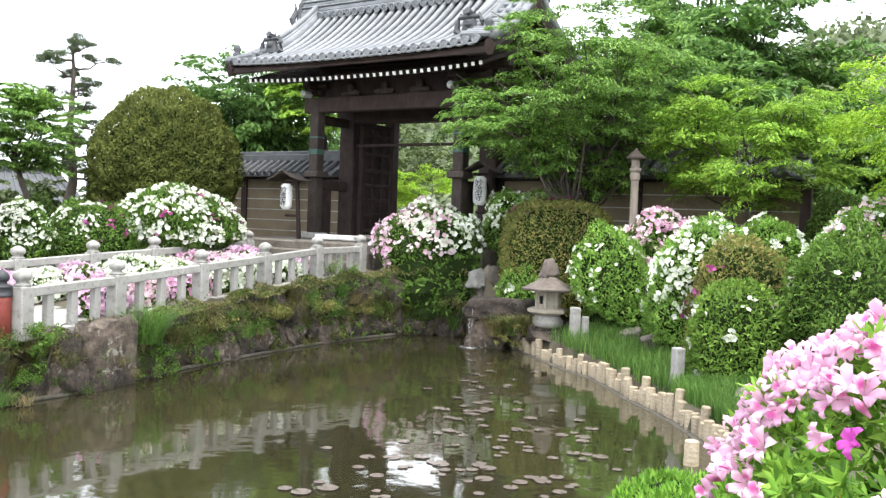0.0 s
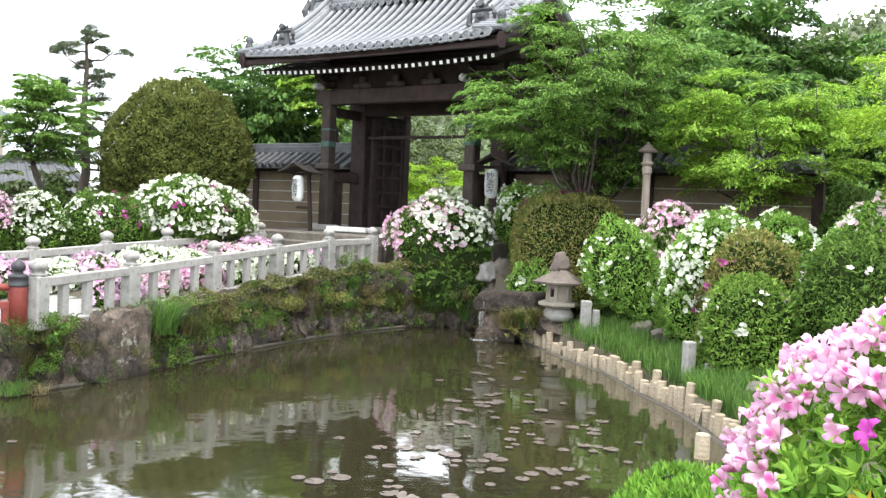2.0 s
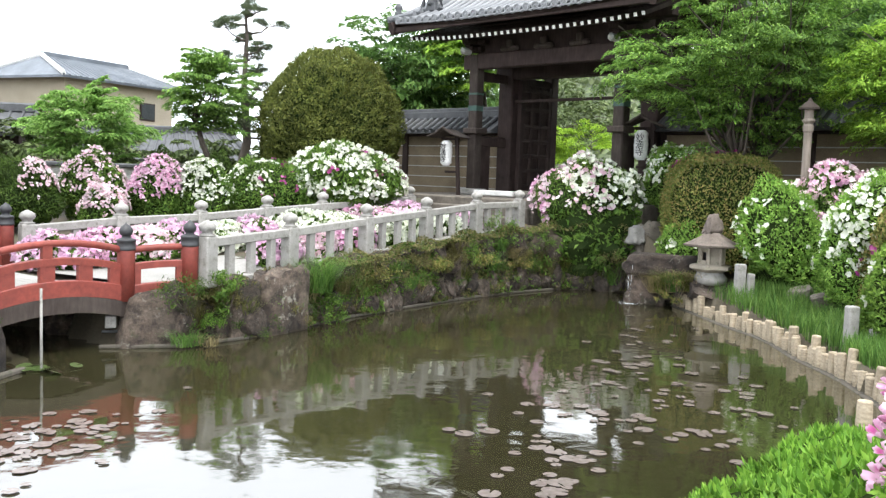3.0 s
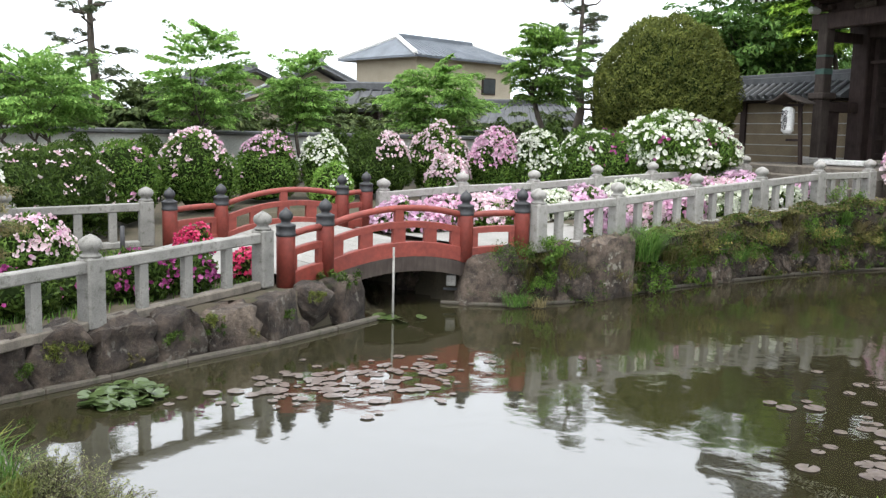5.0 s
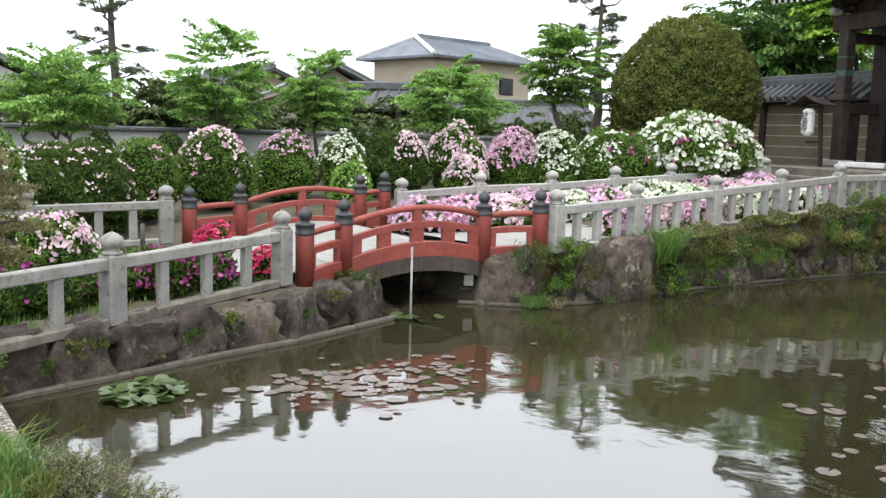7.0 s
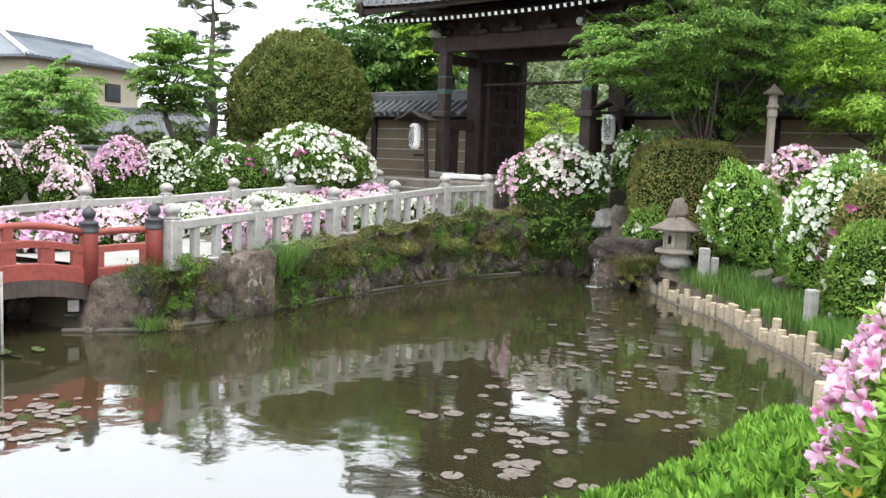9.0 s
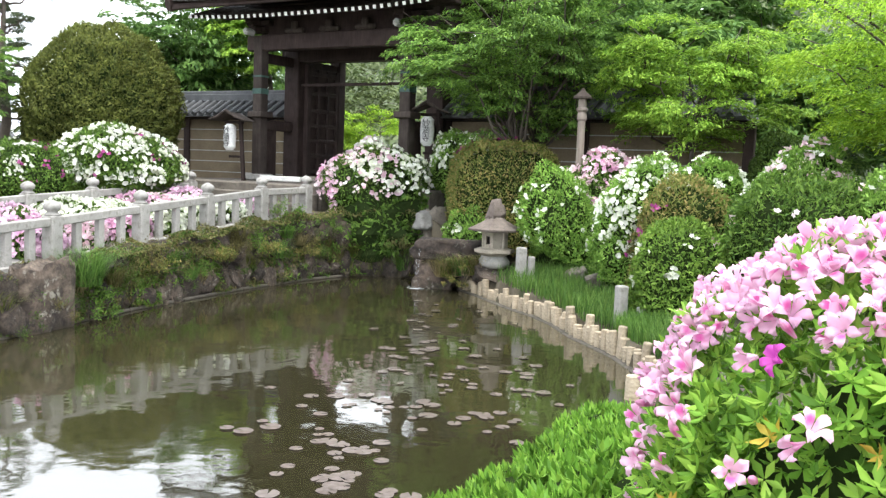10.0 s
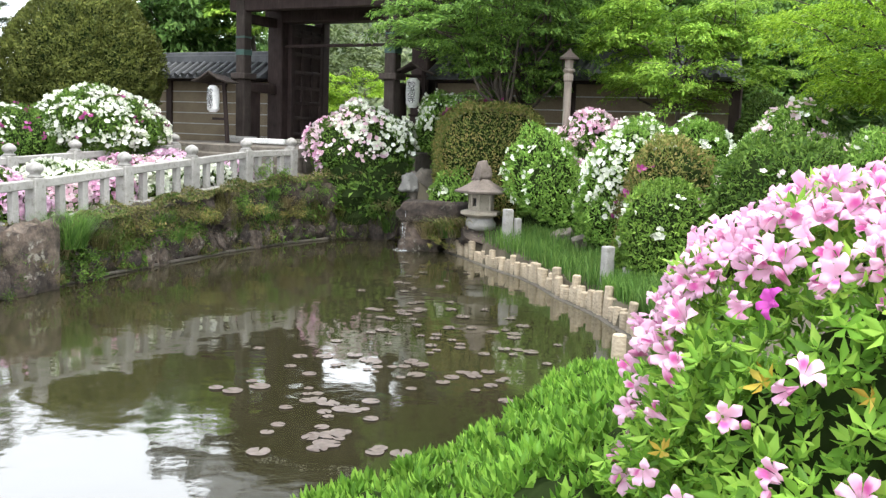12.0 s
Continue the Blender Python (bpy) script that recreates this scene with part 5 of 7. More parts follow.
maple("maple_tree", "broad green garden maple", -16.65, 11.1, 1.0, 0.9, -16.65, 11.1, 2.0, 3.75, 1.45, leaf="l_spring", seed=13, pads=150, per_pad=190, stems=3, pad_r=0.42, leaf_size=0.075, trunk_r=0.06, spire=0.25)
maple("maple_tree", "upright green garden maple", -16.1, 15.0, 1.1, 1.2, -16.1, 15.0, 2.1, 4.5, 1.1, leaf="l_spring", seed=15, pads=125, per_pad=200, stems=2, pad_r=0.40, leaf_size=0.075, trunk_r=0.07, spire=0.3)
maple("maple_tree", "slender green garden maple", -13.8, 15.9, 1.1, 1.3, -13.8, 15.9, 2.2, 4.2, 0.92, leaf="l_spring", seed=17, pads=95, per_pad=190, pad_r=0.36, leaf_size=0.07, trunk_r=0.055, spire=0.3)
maple("maple_tree", "low bright green garden maple", -10.8, 17.0, 1.2, 1.0, -10.75, 17.0, 2.1, 3.8, 1.1, leaf="l_spring", seed=19, pads=115, per_pad=200, stems=3, pad_r=0.40, leaf_size=0.075, trunk_r=0.05, spire=0.15)
maple("maple_tree", "green maple beside the domed shrub", -9.9, 20.8, 1.5, 1.6, -9.86, 20.8, 2.8, 5.3, 1.0, leaf="l_maple_mid", seed=21, pads=110, per_pad=180, pad_r=0.42, leaf_size=0.08, spire=0.2)
maple("tree", "yellow-green young tree inside the temple court", -1.3, 33.0, 1.75, 1.0, -1.3, 33.0, 2.2, 4.7, 1.7, leaf="l_lime", seed=23, pads=40, per_pad=260)
pine("pine_tree", "tall bare-trunked garden pine", -20.8, 15.6, 1.2, 6.9, 1.5, 8, 31, first=0.45)
pine("pine_tree", "small clipped garden pine", -17.75, 9.2, 1.0, 4.3, 0.75, 6, 33)
pine("pine_tree", "pine standing behind the maples", -10.3, 23.9, 1.6, 6.5, 1.45, 10, 35, first=0.3)


# ---- houses and garden wall beyond ----
def tiled_slope(parent, a, b, c, d, material, rows, name="roof_slope"):
    """A roof plane with ribs: a, b along the eave, c, d along the ridge (d above a)."""
    a, b, c, d = [Vector(p) for p in (a, b, c, d)]
    n = (b - a).cross(d - a).normalized()
    if n.z < 0:
        n = -n
    bm = bmesh.new()
    top = [bm.verts.new(p + n * 0.02) for p in (a, b, c, d)]
    bot = [bm.verts.new(p - n * 0.10) for p in (a, b, c, d)]
    bm.faces.new(top)
    bm.faces.new(bot[::-1])
    for i in range(4):
        bm.faces.new((top[i], bot[i], bot[(i + 1) % 4], top[(i + 1) % 4]))
    sl = part(name, bm, material, parent)
    bm = bmesh.new()
    for k in range(rows + 1):
        t = k / rows
        tube(bm, [a + (b - a) * t + n * 0.03, d + (c - d) * t + n * 0.03], [0.05, 0.05], 6)
    part("tile_ribs", bm, material, sl)
    return sl


def house(label, x, y, z, rot, w, dp, wall_h, roof_h, over=0.7, hip=0.35, roof="blue_tile", wall="cream", windows=(), hips=None):
    ob = thing("house", label, "house", "houses", pose(x, y, z, 0, 0, rot))
    body = part("wall", box_bm((w, dp, wall_h + 0.25), pose(0, 0, wall_h / 2), 0.02), wall, ob)
    e = wall_h + 0.02
    X, Y = w / 2 + over, dp / 2 + over
    R = X - hip * Y if hip else X
    zt = e + roof_h
    tiled_slope(ob, (-X, -Y, e), (X, -Y, e), (R, 0, zt), (-R, 0, zt), roof, int(2 * X / 0.34))
    tiled_slope(ob, (X, Y, e), (-X, Y, e), (-R, 0, zt), (R, 0, zt), roof, int(2 * X / 0.34))
    for sx in (-1, 1):
        if hip:
            bm = bmesh.new()
            v = [bm.verts.new(p) for p in ((sx * X, -Y, e + 0.02), (sx * X, Y, e + 0.02), (sx * R, 0, zt + 0.02), (sx * X, -Y, e - 0.1), (sx * X, Y, e - 0.1), (sx * R, 0, zt - 0.1))]
            bm.faces.new(v[:3])
            bm.faces.new(v[3:][::-1])
            bm.faces.new((v[0], v[3], v[4], v[1]))
            part("roof_end", bm, roof, ob)
            for sy in (-1, 1):
                bm = bmesh.new()
                tube(bm, [(sx * X, sy * Y, e + 0.08), (sx * R, 0, zt + 0.08)], [0.11, 0.11], 6)
                part("hip_ridge", bm, hips or roof, ob)
        else:
            bm = bmesh.new()
            q = sx * (w / 2 - 0.05)
            v = [bm.verts.new(p) for p in ((q, -dp / 2, wall_h), (q, dp / 2, wall_h), (q, 0, zt - 0.2))]
            u = [bm.verts.new(p.co + Vector((-sx * 0.2, 0, 0))) for p in v]
            bm.faces.new(v)
            bm.faces.new(u[::-1])
            for i in range(3):
                bm.faces.new((v[i], u[i], u[(i + 1) % 3], v[(i + 1) % 3]))
            part("gable", bm, wall, ob)
    part("ridge", box_bm((2 * R, 0.3, 0.3), pose(0, 0, zt + 0.08), 0.05), roof, ob)
    for wx, wz, ww, wh in windows:
        fr = part("window", box_bm((ww + 0.14, 0.12, wh + 0.14), pose(wx, -dp / 2 - 0.02, wz), 0.01), "dark_wood", ob)
        part("pane", box_bm((ww, 0.04, wh), pose(wx, -dp / 2 - 0.085, wz), 0.0), "glass", fr)
    return ob


house("two-storey cream house with a blue-grey tiled hip roof", -26.53, 41.73, 1.0, 76.4, 7.2, 4.75, 5.06, 1.1, hip=0.49, hips="white_end", windows=[(1.7, 3.85, 0.9, 0.75), (-1.2, 2.2, 1.2, 0.8)])
house("single-storey wing with a grey tiled roof", -18.6, 34.5, 1.0, 22, 6.4, 4.0, 1.35, 1.2, hip=0.4, roof="tile_dark", windows=[(0, 1.2, 1.4, 0.9)])
house("gabled house with white barge boards and grey tiles", -23.0, 26.8, 1.0, -40, 5.0, 4.2, 2.3, 1.3, hip=0, roof="tile", wall="cream", windows=[(0, 1.2, 1.0, 0.8)])
house("small gateway with curved dark tiles and pale ridge ends", -18.1, 23.95, 1.0, 20, 1.5, 1.3, 1.95, 0.7, over=0.35, hip=0, roof="tile_dark", wall="dark_wood")
house("low tiled lean-to before the gabled house", -20.3, 26.2, 1.0, -40, 5.0, 1.6, 1.7, 0.7, over=0.4, hip=0.3, roof="tile", wall="dark_wood")
house("low house with a dark tiled roof", -34.8, 33.8, 1.0, -20, 7.0, 5.0, 2.95, 1.2, hip=0, roof="tile_dark", windows=[(0, 2.8, 1.2, 0.8)])
house("white-walled house with a broad tiled gable", -30.6, 15.6, 1.0, -26, 7.4, 6.5, 2.35, 1.65, hip=0, roof="tile", wall="white_end")
house("low tiled annexe before the white house", -26.3, 11.3, 1.0, 62, 5.2, 2.2, 2.0, 0.65, over=0.4, hip=0, roof="tile", wall="dark_wood")
house("small tiled gateway roof beyond the garden wall", -24.2, 16.1, 1.0, 58, 2.4, 1.0, 1.72, 0.4, over=0.3, hip=0, roof="tile", wall="clay")
garden_wall = thing("garden_wall", "long white plastered wall with a grey coping", "wall", kind="structure")
for a, b in (((-21.5, 6.0, 0), (-15.6, 18.5, 0)), ((-15.6, 18.5, 0), (-9.4, 25.5, 0))):
    a, b = Vector(a), Vector(b)
    d = b - a
    m = Matrix.Translation((a + b) / 2 + Vector((0, 0, 1.35))) @ pose(0, 0, 0, 0, 0, math.degrees(math.atan2(d.y, d.x)))
    part("plaster_body", box_bm((d.length, 0.2, 1.5), None, 0.0), "plaster", garden_wall, m=m)
    part("coping", box_bm((d.length, 0.42, 0.12), pose(0, 0, 0.80), 0.03), "tile_dark", garden_wall, m=m)


for x, y, top, r in ((-22.6, 9.0, 3.0, 1.2), (-21.2, 11.6, 3.3, 1.3), (-20.0, 13.6, 3.1, 1.1), (-19.2, 15.6, 3.5, 1.3), (-18.0, 17.4, 3.2, 1.1), (-17.2, 19.6, 3.3, 1.2), (-15.4, 21.0, 2.9, 1.1), (-13.6, 22.8, 3.1, 1.2), (-11.8, 25.0, 3.3, 1.3), (-10.2, 26.6, 3.6, 1.4), (-27.0, 16.5, 3.6, 2.0), (-25.2, 20.0, 3.7, 2.0), (-20.8, 14.8, 3.5, 1.5), (-20.0, 15.9, 3.7, 1.4), (-19.3, 16.8, 3.9, 1.4), (-19.6, 19.0, 4.0, 1.5), (-18.2, 20.2, 3.9, 1.5), (-16.9, 21.2, 3.7, 1.4), (-15.6, 22.4, 3.5, 1.3)):
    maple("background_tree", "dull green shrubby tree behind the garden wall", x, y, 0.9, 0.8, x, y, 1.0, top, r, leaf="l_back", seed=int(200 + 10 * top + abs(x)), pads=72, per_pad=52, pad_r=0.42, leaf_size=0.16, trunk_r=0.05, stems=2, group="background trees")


def hill():
    """A wooded ridge far behind; its haze is put into the colours."""
    nx, ny = 150, 30
    u, v = np.meshgrid(np.linspace(-1, 1, nx), np.linspace(0, 1, ny))
    az = np.radians(-14 + u * 30)
    d = 120 + 90 * v
    x, y = -np.sin(az) * d, np.cos(az) * d
    hgt = 36 * np.exp(-((np.degrees(az) + 24) / 14) ** 2) + 24 * np.exp(-((np.degrees(az) - 2) / 7) ** 2)
    rs = np.random.RandomState(8)
    z = hgt * np.sin(np.clip(v * 1.9, 0, 1) * np.pi / 2) + rs.normal(0, 0.9, x.shape) * (v > 0.05)
    i = np.arange(nx * ny).reshape(ny, nx)
    f = np.stack([i[:-1, :-1], i[:-1, 1:], i[1:, 1:], i[1:, :-1]], -1).reshape(-1, 4)
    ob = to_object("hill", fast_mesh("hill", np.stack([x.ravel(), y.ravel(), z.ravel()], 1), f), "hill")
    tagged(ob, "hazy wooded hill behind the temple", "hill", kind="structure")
    rng = np.random.RandomState(9)
    k = rng.randint(0, nx * ny, 42000)
    p = np.stack([x.ravel()[k], y.ravel()[k], z.ravel()[k]], 1) + rng.normal(0, 1.2, (42000, 3))
    nn = unit(rng.normal(0, 0.6, p.shape) + np.array([0.1, -0.6, 0.8]))
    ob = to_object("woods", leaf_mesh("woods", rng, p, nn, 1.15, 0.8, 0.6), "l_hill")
    tagged(ob, "far mixed woods on the hill, haze in their colour", "woods", kind="stuff")


hill()
maple("tree", "dense dark tree inside the temple court", 4.0, 29.5, 1.75, 2.5, 3.9, 29.0, 2.6, 6.2, 2.5, leaf="l_maple_dark", seed=41, pads=70, per_pad=130, leaf_size=0.12, pad_r=0.85)
for x, y, z0, z1, r, sd in ((5.2, 23.6, 1.9, 6.6, 2.4, 61), (3.0, 25.0, 2.0, 6.6, 2.0, 62), (9.2, 20.6, 1.9, 5.6, 2.2, 63), (-8.8, 30.5, 1.8, 6.2, 2.6, 64), (-5.6, 31.5, 1.8, 6.8, 2.4, 65), (-6.0, 27.9, 2.4, 7.2, 2.0, 67), (-7.6, 28.4, 2.4, 6.6, 1.8, 68), (12.5, 16.5, 1.5, 5.0, 2.4, 66), (5.2, 20.3, 3.0, 7.4, 2.2, 69), (9.6, 23.5, 2.5, 7.6, 2.4, 70), (3.4, 23.7, 3.6, 7.2, 1.9, 71), (2.4, 24.4, 3.4, 6.4, 1.4, 72)):
    maple("tree", "deep green tree standing close behind the clay wall", x, y, 1.5, 2.2, x, y, z0, z1, r, leaf="l_maple_dark", seed=sd, pads=90, per_pad=110, leaf_size=0.18, pad_r=0.9, group="background trees")
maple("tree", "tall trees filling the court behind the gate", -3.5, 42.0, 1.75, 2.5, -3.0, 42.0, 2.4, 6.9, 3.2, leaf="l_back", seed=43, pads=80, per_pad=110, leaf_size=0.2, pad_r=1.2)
maple("tree", "dark tree behind the wall of the court", 11.5, 20.5, 1.7, 2.4, 11.2, 20.5, 2.2, 5.4, 3.0, leaf="l_maple_dark", seed=45, pads=90, per_pad=130, leaf_size=0.11, pad_r=0.9)
maple("tree", "green tree beside the gate roof", -3.9, 27.0, 1.75, 3.5, -4.2, 27.0, 4.6, 7.2, 1.7, leaf="l_maple", seed=47, pads=60, per_pad=240, leaf_size=0.12)


# ---- rock walls round the pond ----
def stone_meshes():
    out = []
    for k in range(10):
        rs = np.random.RandomState(60 + k)
        bm = bmesh.new()
        bmesh.ops.create_icosphere(bm, subdivisions=3, radius=0.5)
        planes = [unit(rs.normal(0, 1, (1, 3)))[0] for _ in range(9)]
        cut = rs.uniform(0.30, 0.42, 9)
        for v in bm.verts:
            c = np.array(v.co)
            c = np.sign(c) * np.abs(c * 2) ** 0.75 * 0.5
            for n, t in zip(planes, cut):
                h = c @ n
                if h > t:
                    c = c - n * (h - t) * 0.97
            c = c * (1 + 0.05 * math.sin(c @ rs.normal(0, 7, 3)))
            v.co = Vector(c)
        me = bpy.data.meshes.new("stone")
        bm.to_mesh(me)
        bm.free()
        out.append(me)
    return out


STONES = stone_meshes()


def block_stone(parent, x, y, z, w, d, h, rz, seed, taper=0.75, rough=0.04, name="stone", material="rock"):
    """A large upright rock with flat broken faces and worn edges."""
    rs = np.random.RandomState(seed)
    bm = bmesh.new()
    bmesh.ops.create_cube(bm, size=1.0)
    bmesh.ops.subdivide_edges(bm, edges=bm.edges[:], cuts=5, use_grid_fill=True)
    a, b = rs.normal(0, 3.2, (3, 3)), rs.uniform(0, 6, 3)
    for v in bm.verts:
        c = np.array(v.co)
        r = np.abs(c).max() / max(np.linalg.norm(c), 1e-6)
        c = c * (0.90 + 0.10 * r * 1.4)
        k = 1 - (1 - taper) * (c[2] + 0.5)
        c = c + rough * np.sin(a @ c * 2 + b) + 0.4 * rough * np.sin(a @ c * 5 + b) + rs.normal(0, 0.010, 3)
        v.co = Vector((c[0] * w * k, c[1] * d * k, (c[2] + 0.5) * h + 0.08 * h * c[0]))
    return part(name, bm, material, parent, m=pose(x, y, z, 0, 0, rz), smooth=True)


def stone(parent, x, y, z, sx, sy, sz, rz=0, k=0, material="rock", name="stone", rx=0):
    return to_object(name, STONES[k % 10], material, parent, m=pose(x, y, z, rx, 0, rz) @ Matrix.Diagonal((sx, sy, sz, 1)))


def along(line, step):
    """Points at even steps along a polyline, with headings in degrees."""
    out, rest = [], 0.0
    for a, b in zip(line, line[1:]):
        a, b = np.array(a, float), np.array(b, float)
        ln = np.linalg.norm(b - a)
        t = rest
        while t < ln:
            out.append((*(a + (b - a) * t / ln), math.degrees(math.atan2(b[1] - a[1], b[0] - a[0]))))
            t += step
        rest = t - ln
    return out


def rock_wall(label, line, heights, seed, step=0.42, setback=0.10):
    """Two rough courses of stones along the shore; heights at both ends."""
    ob = thing("rock_wall", label, "wall", kind="structure")
    rs = np.random.RandomState(seed)
    pts = along(line, step)
    for i, (x, y, a) in enumerate(pts):
        top = heights[0] + (heights[1] - heights[0]) * i / max(1, len(pts) - 1)
        nx, ny = -math.sin(radians(a)), math.cos(radians(a))
        courses = 2 if top > 0.6 else 1
        for c in range(courses + 1):
            hh = top / courses
            if c == courses:
                continue
            off = setback + 0.10 * c + rs.uniform(-0.04, 0.05)
            w = step * rs.uniform(0.95, 1.2)
            stone(ob, x + nx * off + rs.uniform(-0.1, 0.1) * step, y + ny * off, hh * (c + 0.45) - 0.02, w, 0.5, hh * rs.uniform(1.15, 1.4) + 0.06, a + rs.uniform(-14, 14), rs.randint(10), rx=rs.uniform(-8, 8))
    return ob


footing = thing("rock_wall", "row of small dark stones at the waterline", "wall", kind="structure")
foot_rng = np.random.RandomState(75)
for i, (x, y, a) in enumerate(along([(-4.5, 11.1), (-4.3, 11.9), (-3.88, 13.1), (-3.38, 14.2), (-2.72, 15.6), (-1.95, 16.9), (-1.2, 17.85), (-0.4, 18.1), (0.3, 17.95)], 0.31)):
    stone(footing, x - math.sin(radians(a)) * 0.02, y + math.cos(radians(a)) * 0.02, 0.10 + foot_rng.uniform(0, 0.08), 0.40 * foot_rng.uniform(0.8, 1.15), 0.40, 0.42 * foot_rng.uniform(0.8, 1.3), a + foot_rng.uniform(-20, 20), i)
low_wall = thing("rock_wall", "row of squarish dark rocks under the low fence", "wall", kind="structure")
low_rng = np.random.RandomState(71)
for i, (x, y, a) in enumerate(along([(-6.78, 3.1), (-6.66, 4.1), (-6.58, 4.7), (-6.5, 5.5), (-6.32, 6.6), (-6.28, 7.4)], 0.62)):
    block_stone(low_wall, x - 0.0, y, -0.12, 0.60 * low_rng.uniform(0.85, 1.08), 0.46, (0.57 + 0.07 * i / 7) * low_rng.uniform(0.90, 1.05), a + low_rng.uniform(-8, 8), 300 + i, low_rng.uniform(0.74, 0.94), 0.075)
    stone(low_wall, x + 0.05, y + 0.31, 0.05, 0.3, 0.3, 0.3 * low_rng.uniform(0.7, 1.2), 30 * i, i)
rock_wall("mossy rock wall under the stone fence", [(-5.15, 10.2), (-4.65, 10.9), (-4.3, 11.9), (-3.88, 13.1), (-3.38, 14.2), (-2.72, 15.6), (-1.95, 16.9), (-1.2, 17.85), (-0.4, 18.1), (0.3, 17.95)], (0.74, 1.16), 73, 0.46)
flank = thing("rock_wall", "large upright rocks beside the bridge opening", "wall", kind="structure")
block_stone(flank, -5.52, 10.06, -0.1, 0.80, 0.42, 0.76, 42, 3, 0.62)
block_stone(flank, -4.38, 11.5, -0.05, 0.85, 0.35, 0.88, 70, 6, 0.92)
block_stone(flank, -4.98, 10.62, -0.1, 0.30, 0.3, 0.55, 55, 8, 0.75)
block_stone(flank, -4.7, 10.85, -0.1, 0.45, 0.3, 0.55, 60, 9, 0.8)
block_stone(flank, -6.36, 8.0, -0.1, 0.45, 0.55, 0.60, 10, 4, 0.8)
stone(flank, -6.42, 7.45, 0.22, 0.6, 0.7, 0.60, 80, 7)
stone(flank, -6.9, 8.6, 0.15, 0.9, 0.6, 0.7, 150, 1)
stone(flank, -6.3, 10.5, 0.15, 1.1, 0.6, 0.75, 150, 2)
for k in range(5):
    stone(flank, -7.6 - 0.8 * k, 8.98 + 0.42 * k, 0.15, 1.0, 0.6, 0.7, 150, k)
    stone(flank, -7.0 - 0.8 * k, 10.45 + 0.42 * k, 0.15, 1.0, 0.6, 0.75, 150, k + 3)
box = thing("junction_box", "small grey electrical box under the bridge edge", "box", m=pose(-5.90, 9.80, 0.30, 0, 0, 30))
part("housing", box_bm((0.13, 0.09, 0.15), None, 0.01), "grey_granite", box)
bm = bmesh.new()
tube(bm, [(0, 0.03, 0.08), (0, 0.05, 0.2), (-0.1, 0.12, 0.32)], [0.014] * 3, 6)
tube(bm, [(-0.1, 0, -0.12), (0.25, 0.1, -0.14), (0.3, 0.2, -0.16)], [0.02] * 3, 6)
part("conduit", bm, "black_metal", box)
edge = thing("pond_edging", "thin dark concrete edging at the waterline", "edging", kind="structure")
for line in ([(-6.50, 3.35), (-6.41, 4.1), (-6.33, 4.7), (-6.25, 5.5), (-6.07, 6.6), (-6.02, 7.5), (-6.0, 8.3)], [(-5.95, 9.62), (-5.12, 9.98), (-4.55, 10.82), (-4.2, 11.85), (-3.78, 13.05), (-3.28, 14.15), (-2.62, 15.55), (-1.86, 16.82), (-1.1, 17.75)]):
    for a, b in zip(line, line[1:]):
        thin = a[1] > 9
        beam_between("edging_strip", (*a, 0.02), (*b, 0.02), 0.05 if thin else 0.08, 0.05 if thin else 0.06, "kerb", edge, 0.015)


# ---- planting on the rock wall ----
def blades(name, rng, pts, height, width, lean=0.35, spread=0.35):
    """Bent grass blades: two narrow faces each."""
    n = len(pts)
    a = rng.uniform(0, 6.28, n)
    d = np.stack([np.cos(a), np.sin(a), np.zeros(n)], 1)
    s = np.stack([-np.sin(a), np.cos(a), np.zeros(n)], 1)
    h = (height * rng.uniform(1 - spread, 1 + spread, n))[:, None]
    ln = lean * h * rng.uniform(0.2, 1.3, (n, 1))
    up = np.array([0, 0, 1.0])
    w = width * rng.uniform(0.7, 1.2, (n, 1))
    p0, p1, p2 = pts, pts + up * h * 0.6 + d * ln * 0.35, pts + up * h * (1 - 0.15 * lean) + d * ln
    v = np.stack([p0 - s * w, p0 + s * w, p1 + s * w * 0.8, p1 - s * w * 0.8, p2 + s * w * 0.12, p2 - s * w * 0.12], 1).reshape(-1, 3)
    f = (np.arange(n) * 6)[:, None, None] + np.array([(0, 1, 2, 3), (3, 2, 4, 5)])[None]
    return fast_mesh(name, v, f.reshape(-1, 4))


def spray(label, x, y, z, r, h, leaf="l_bush", leaf_size=0.055, count=420, group="wall plants", name="wall_plant"):
    """A loose leafy plant: several uneven clumps of leaves on thin stems."""
    rng = np.random.RandomState(int(abs(x * 517 + y * 233 + z * 91)) % 9999)
    ob = thing(name, label, "plant", group, pose(x, y, z))
    pts, nrm, bm = [], [], bmesh.new()
    for k in range(16):
        c = np.array([rng.normal(0, 0.45) * r, rng.normal(0, 0.45) * r, h * rng.uniform(0.1, 0.95)])
        tube(bm, [(0, 0, -0.05), tuple(c * 0.6), tuple(c)], [0.006, 0.005, 0.003], 4)
        d = unit(rng.normal(0, 1, (count // 12, 3)))
        pts.append(c + d * rng.uniform(0.2, 1, (len(d), 1)) * min(r, h) * 0.34)
        nrm.append(d + np.array([0.1, -0.3, 0.6]))
    part("stem", bm, "bark", ob)
    p, n = np.concatenate(pts), unit(np.concatenate(nrm))
    grow = n * 0.7 + unit(rng.normal(0, 1, n.shape)) + np.array([0, 0, 0.2])
    to_object("foliage", leaf_mesh("foliage", rng, p, n, leaf_size, 0.34, 0.5, run=grow), leaf, ob)
    return ob


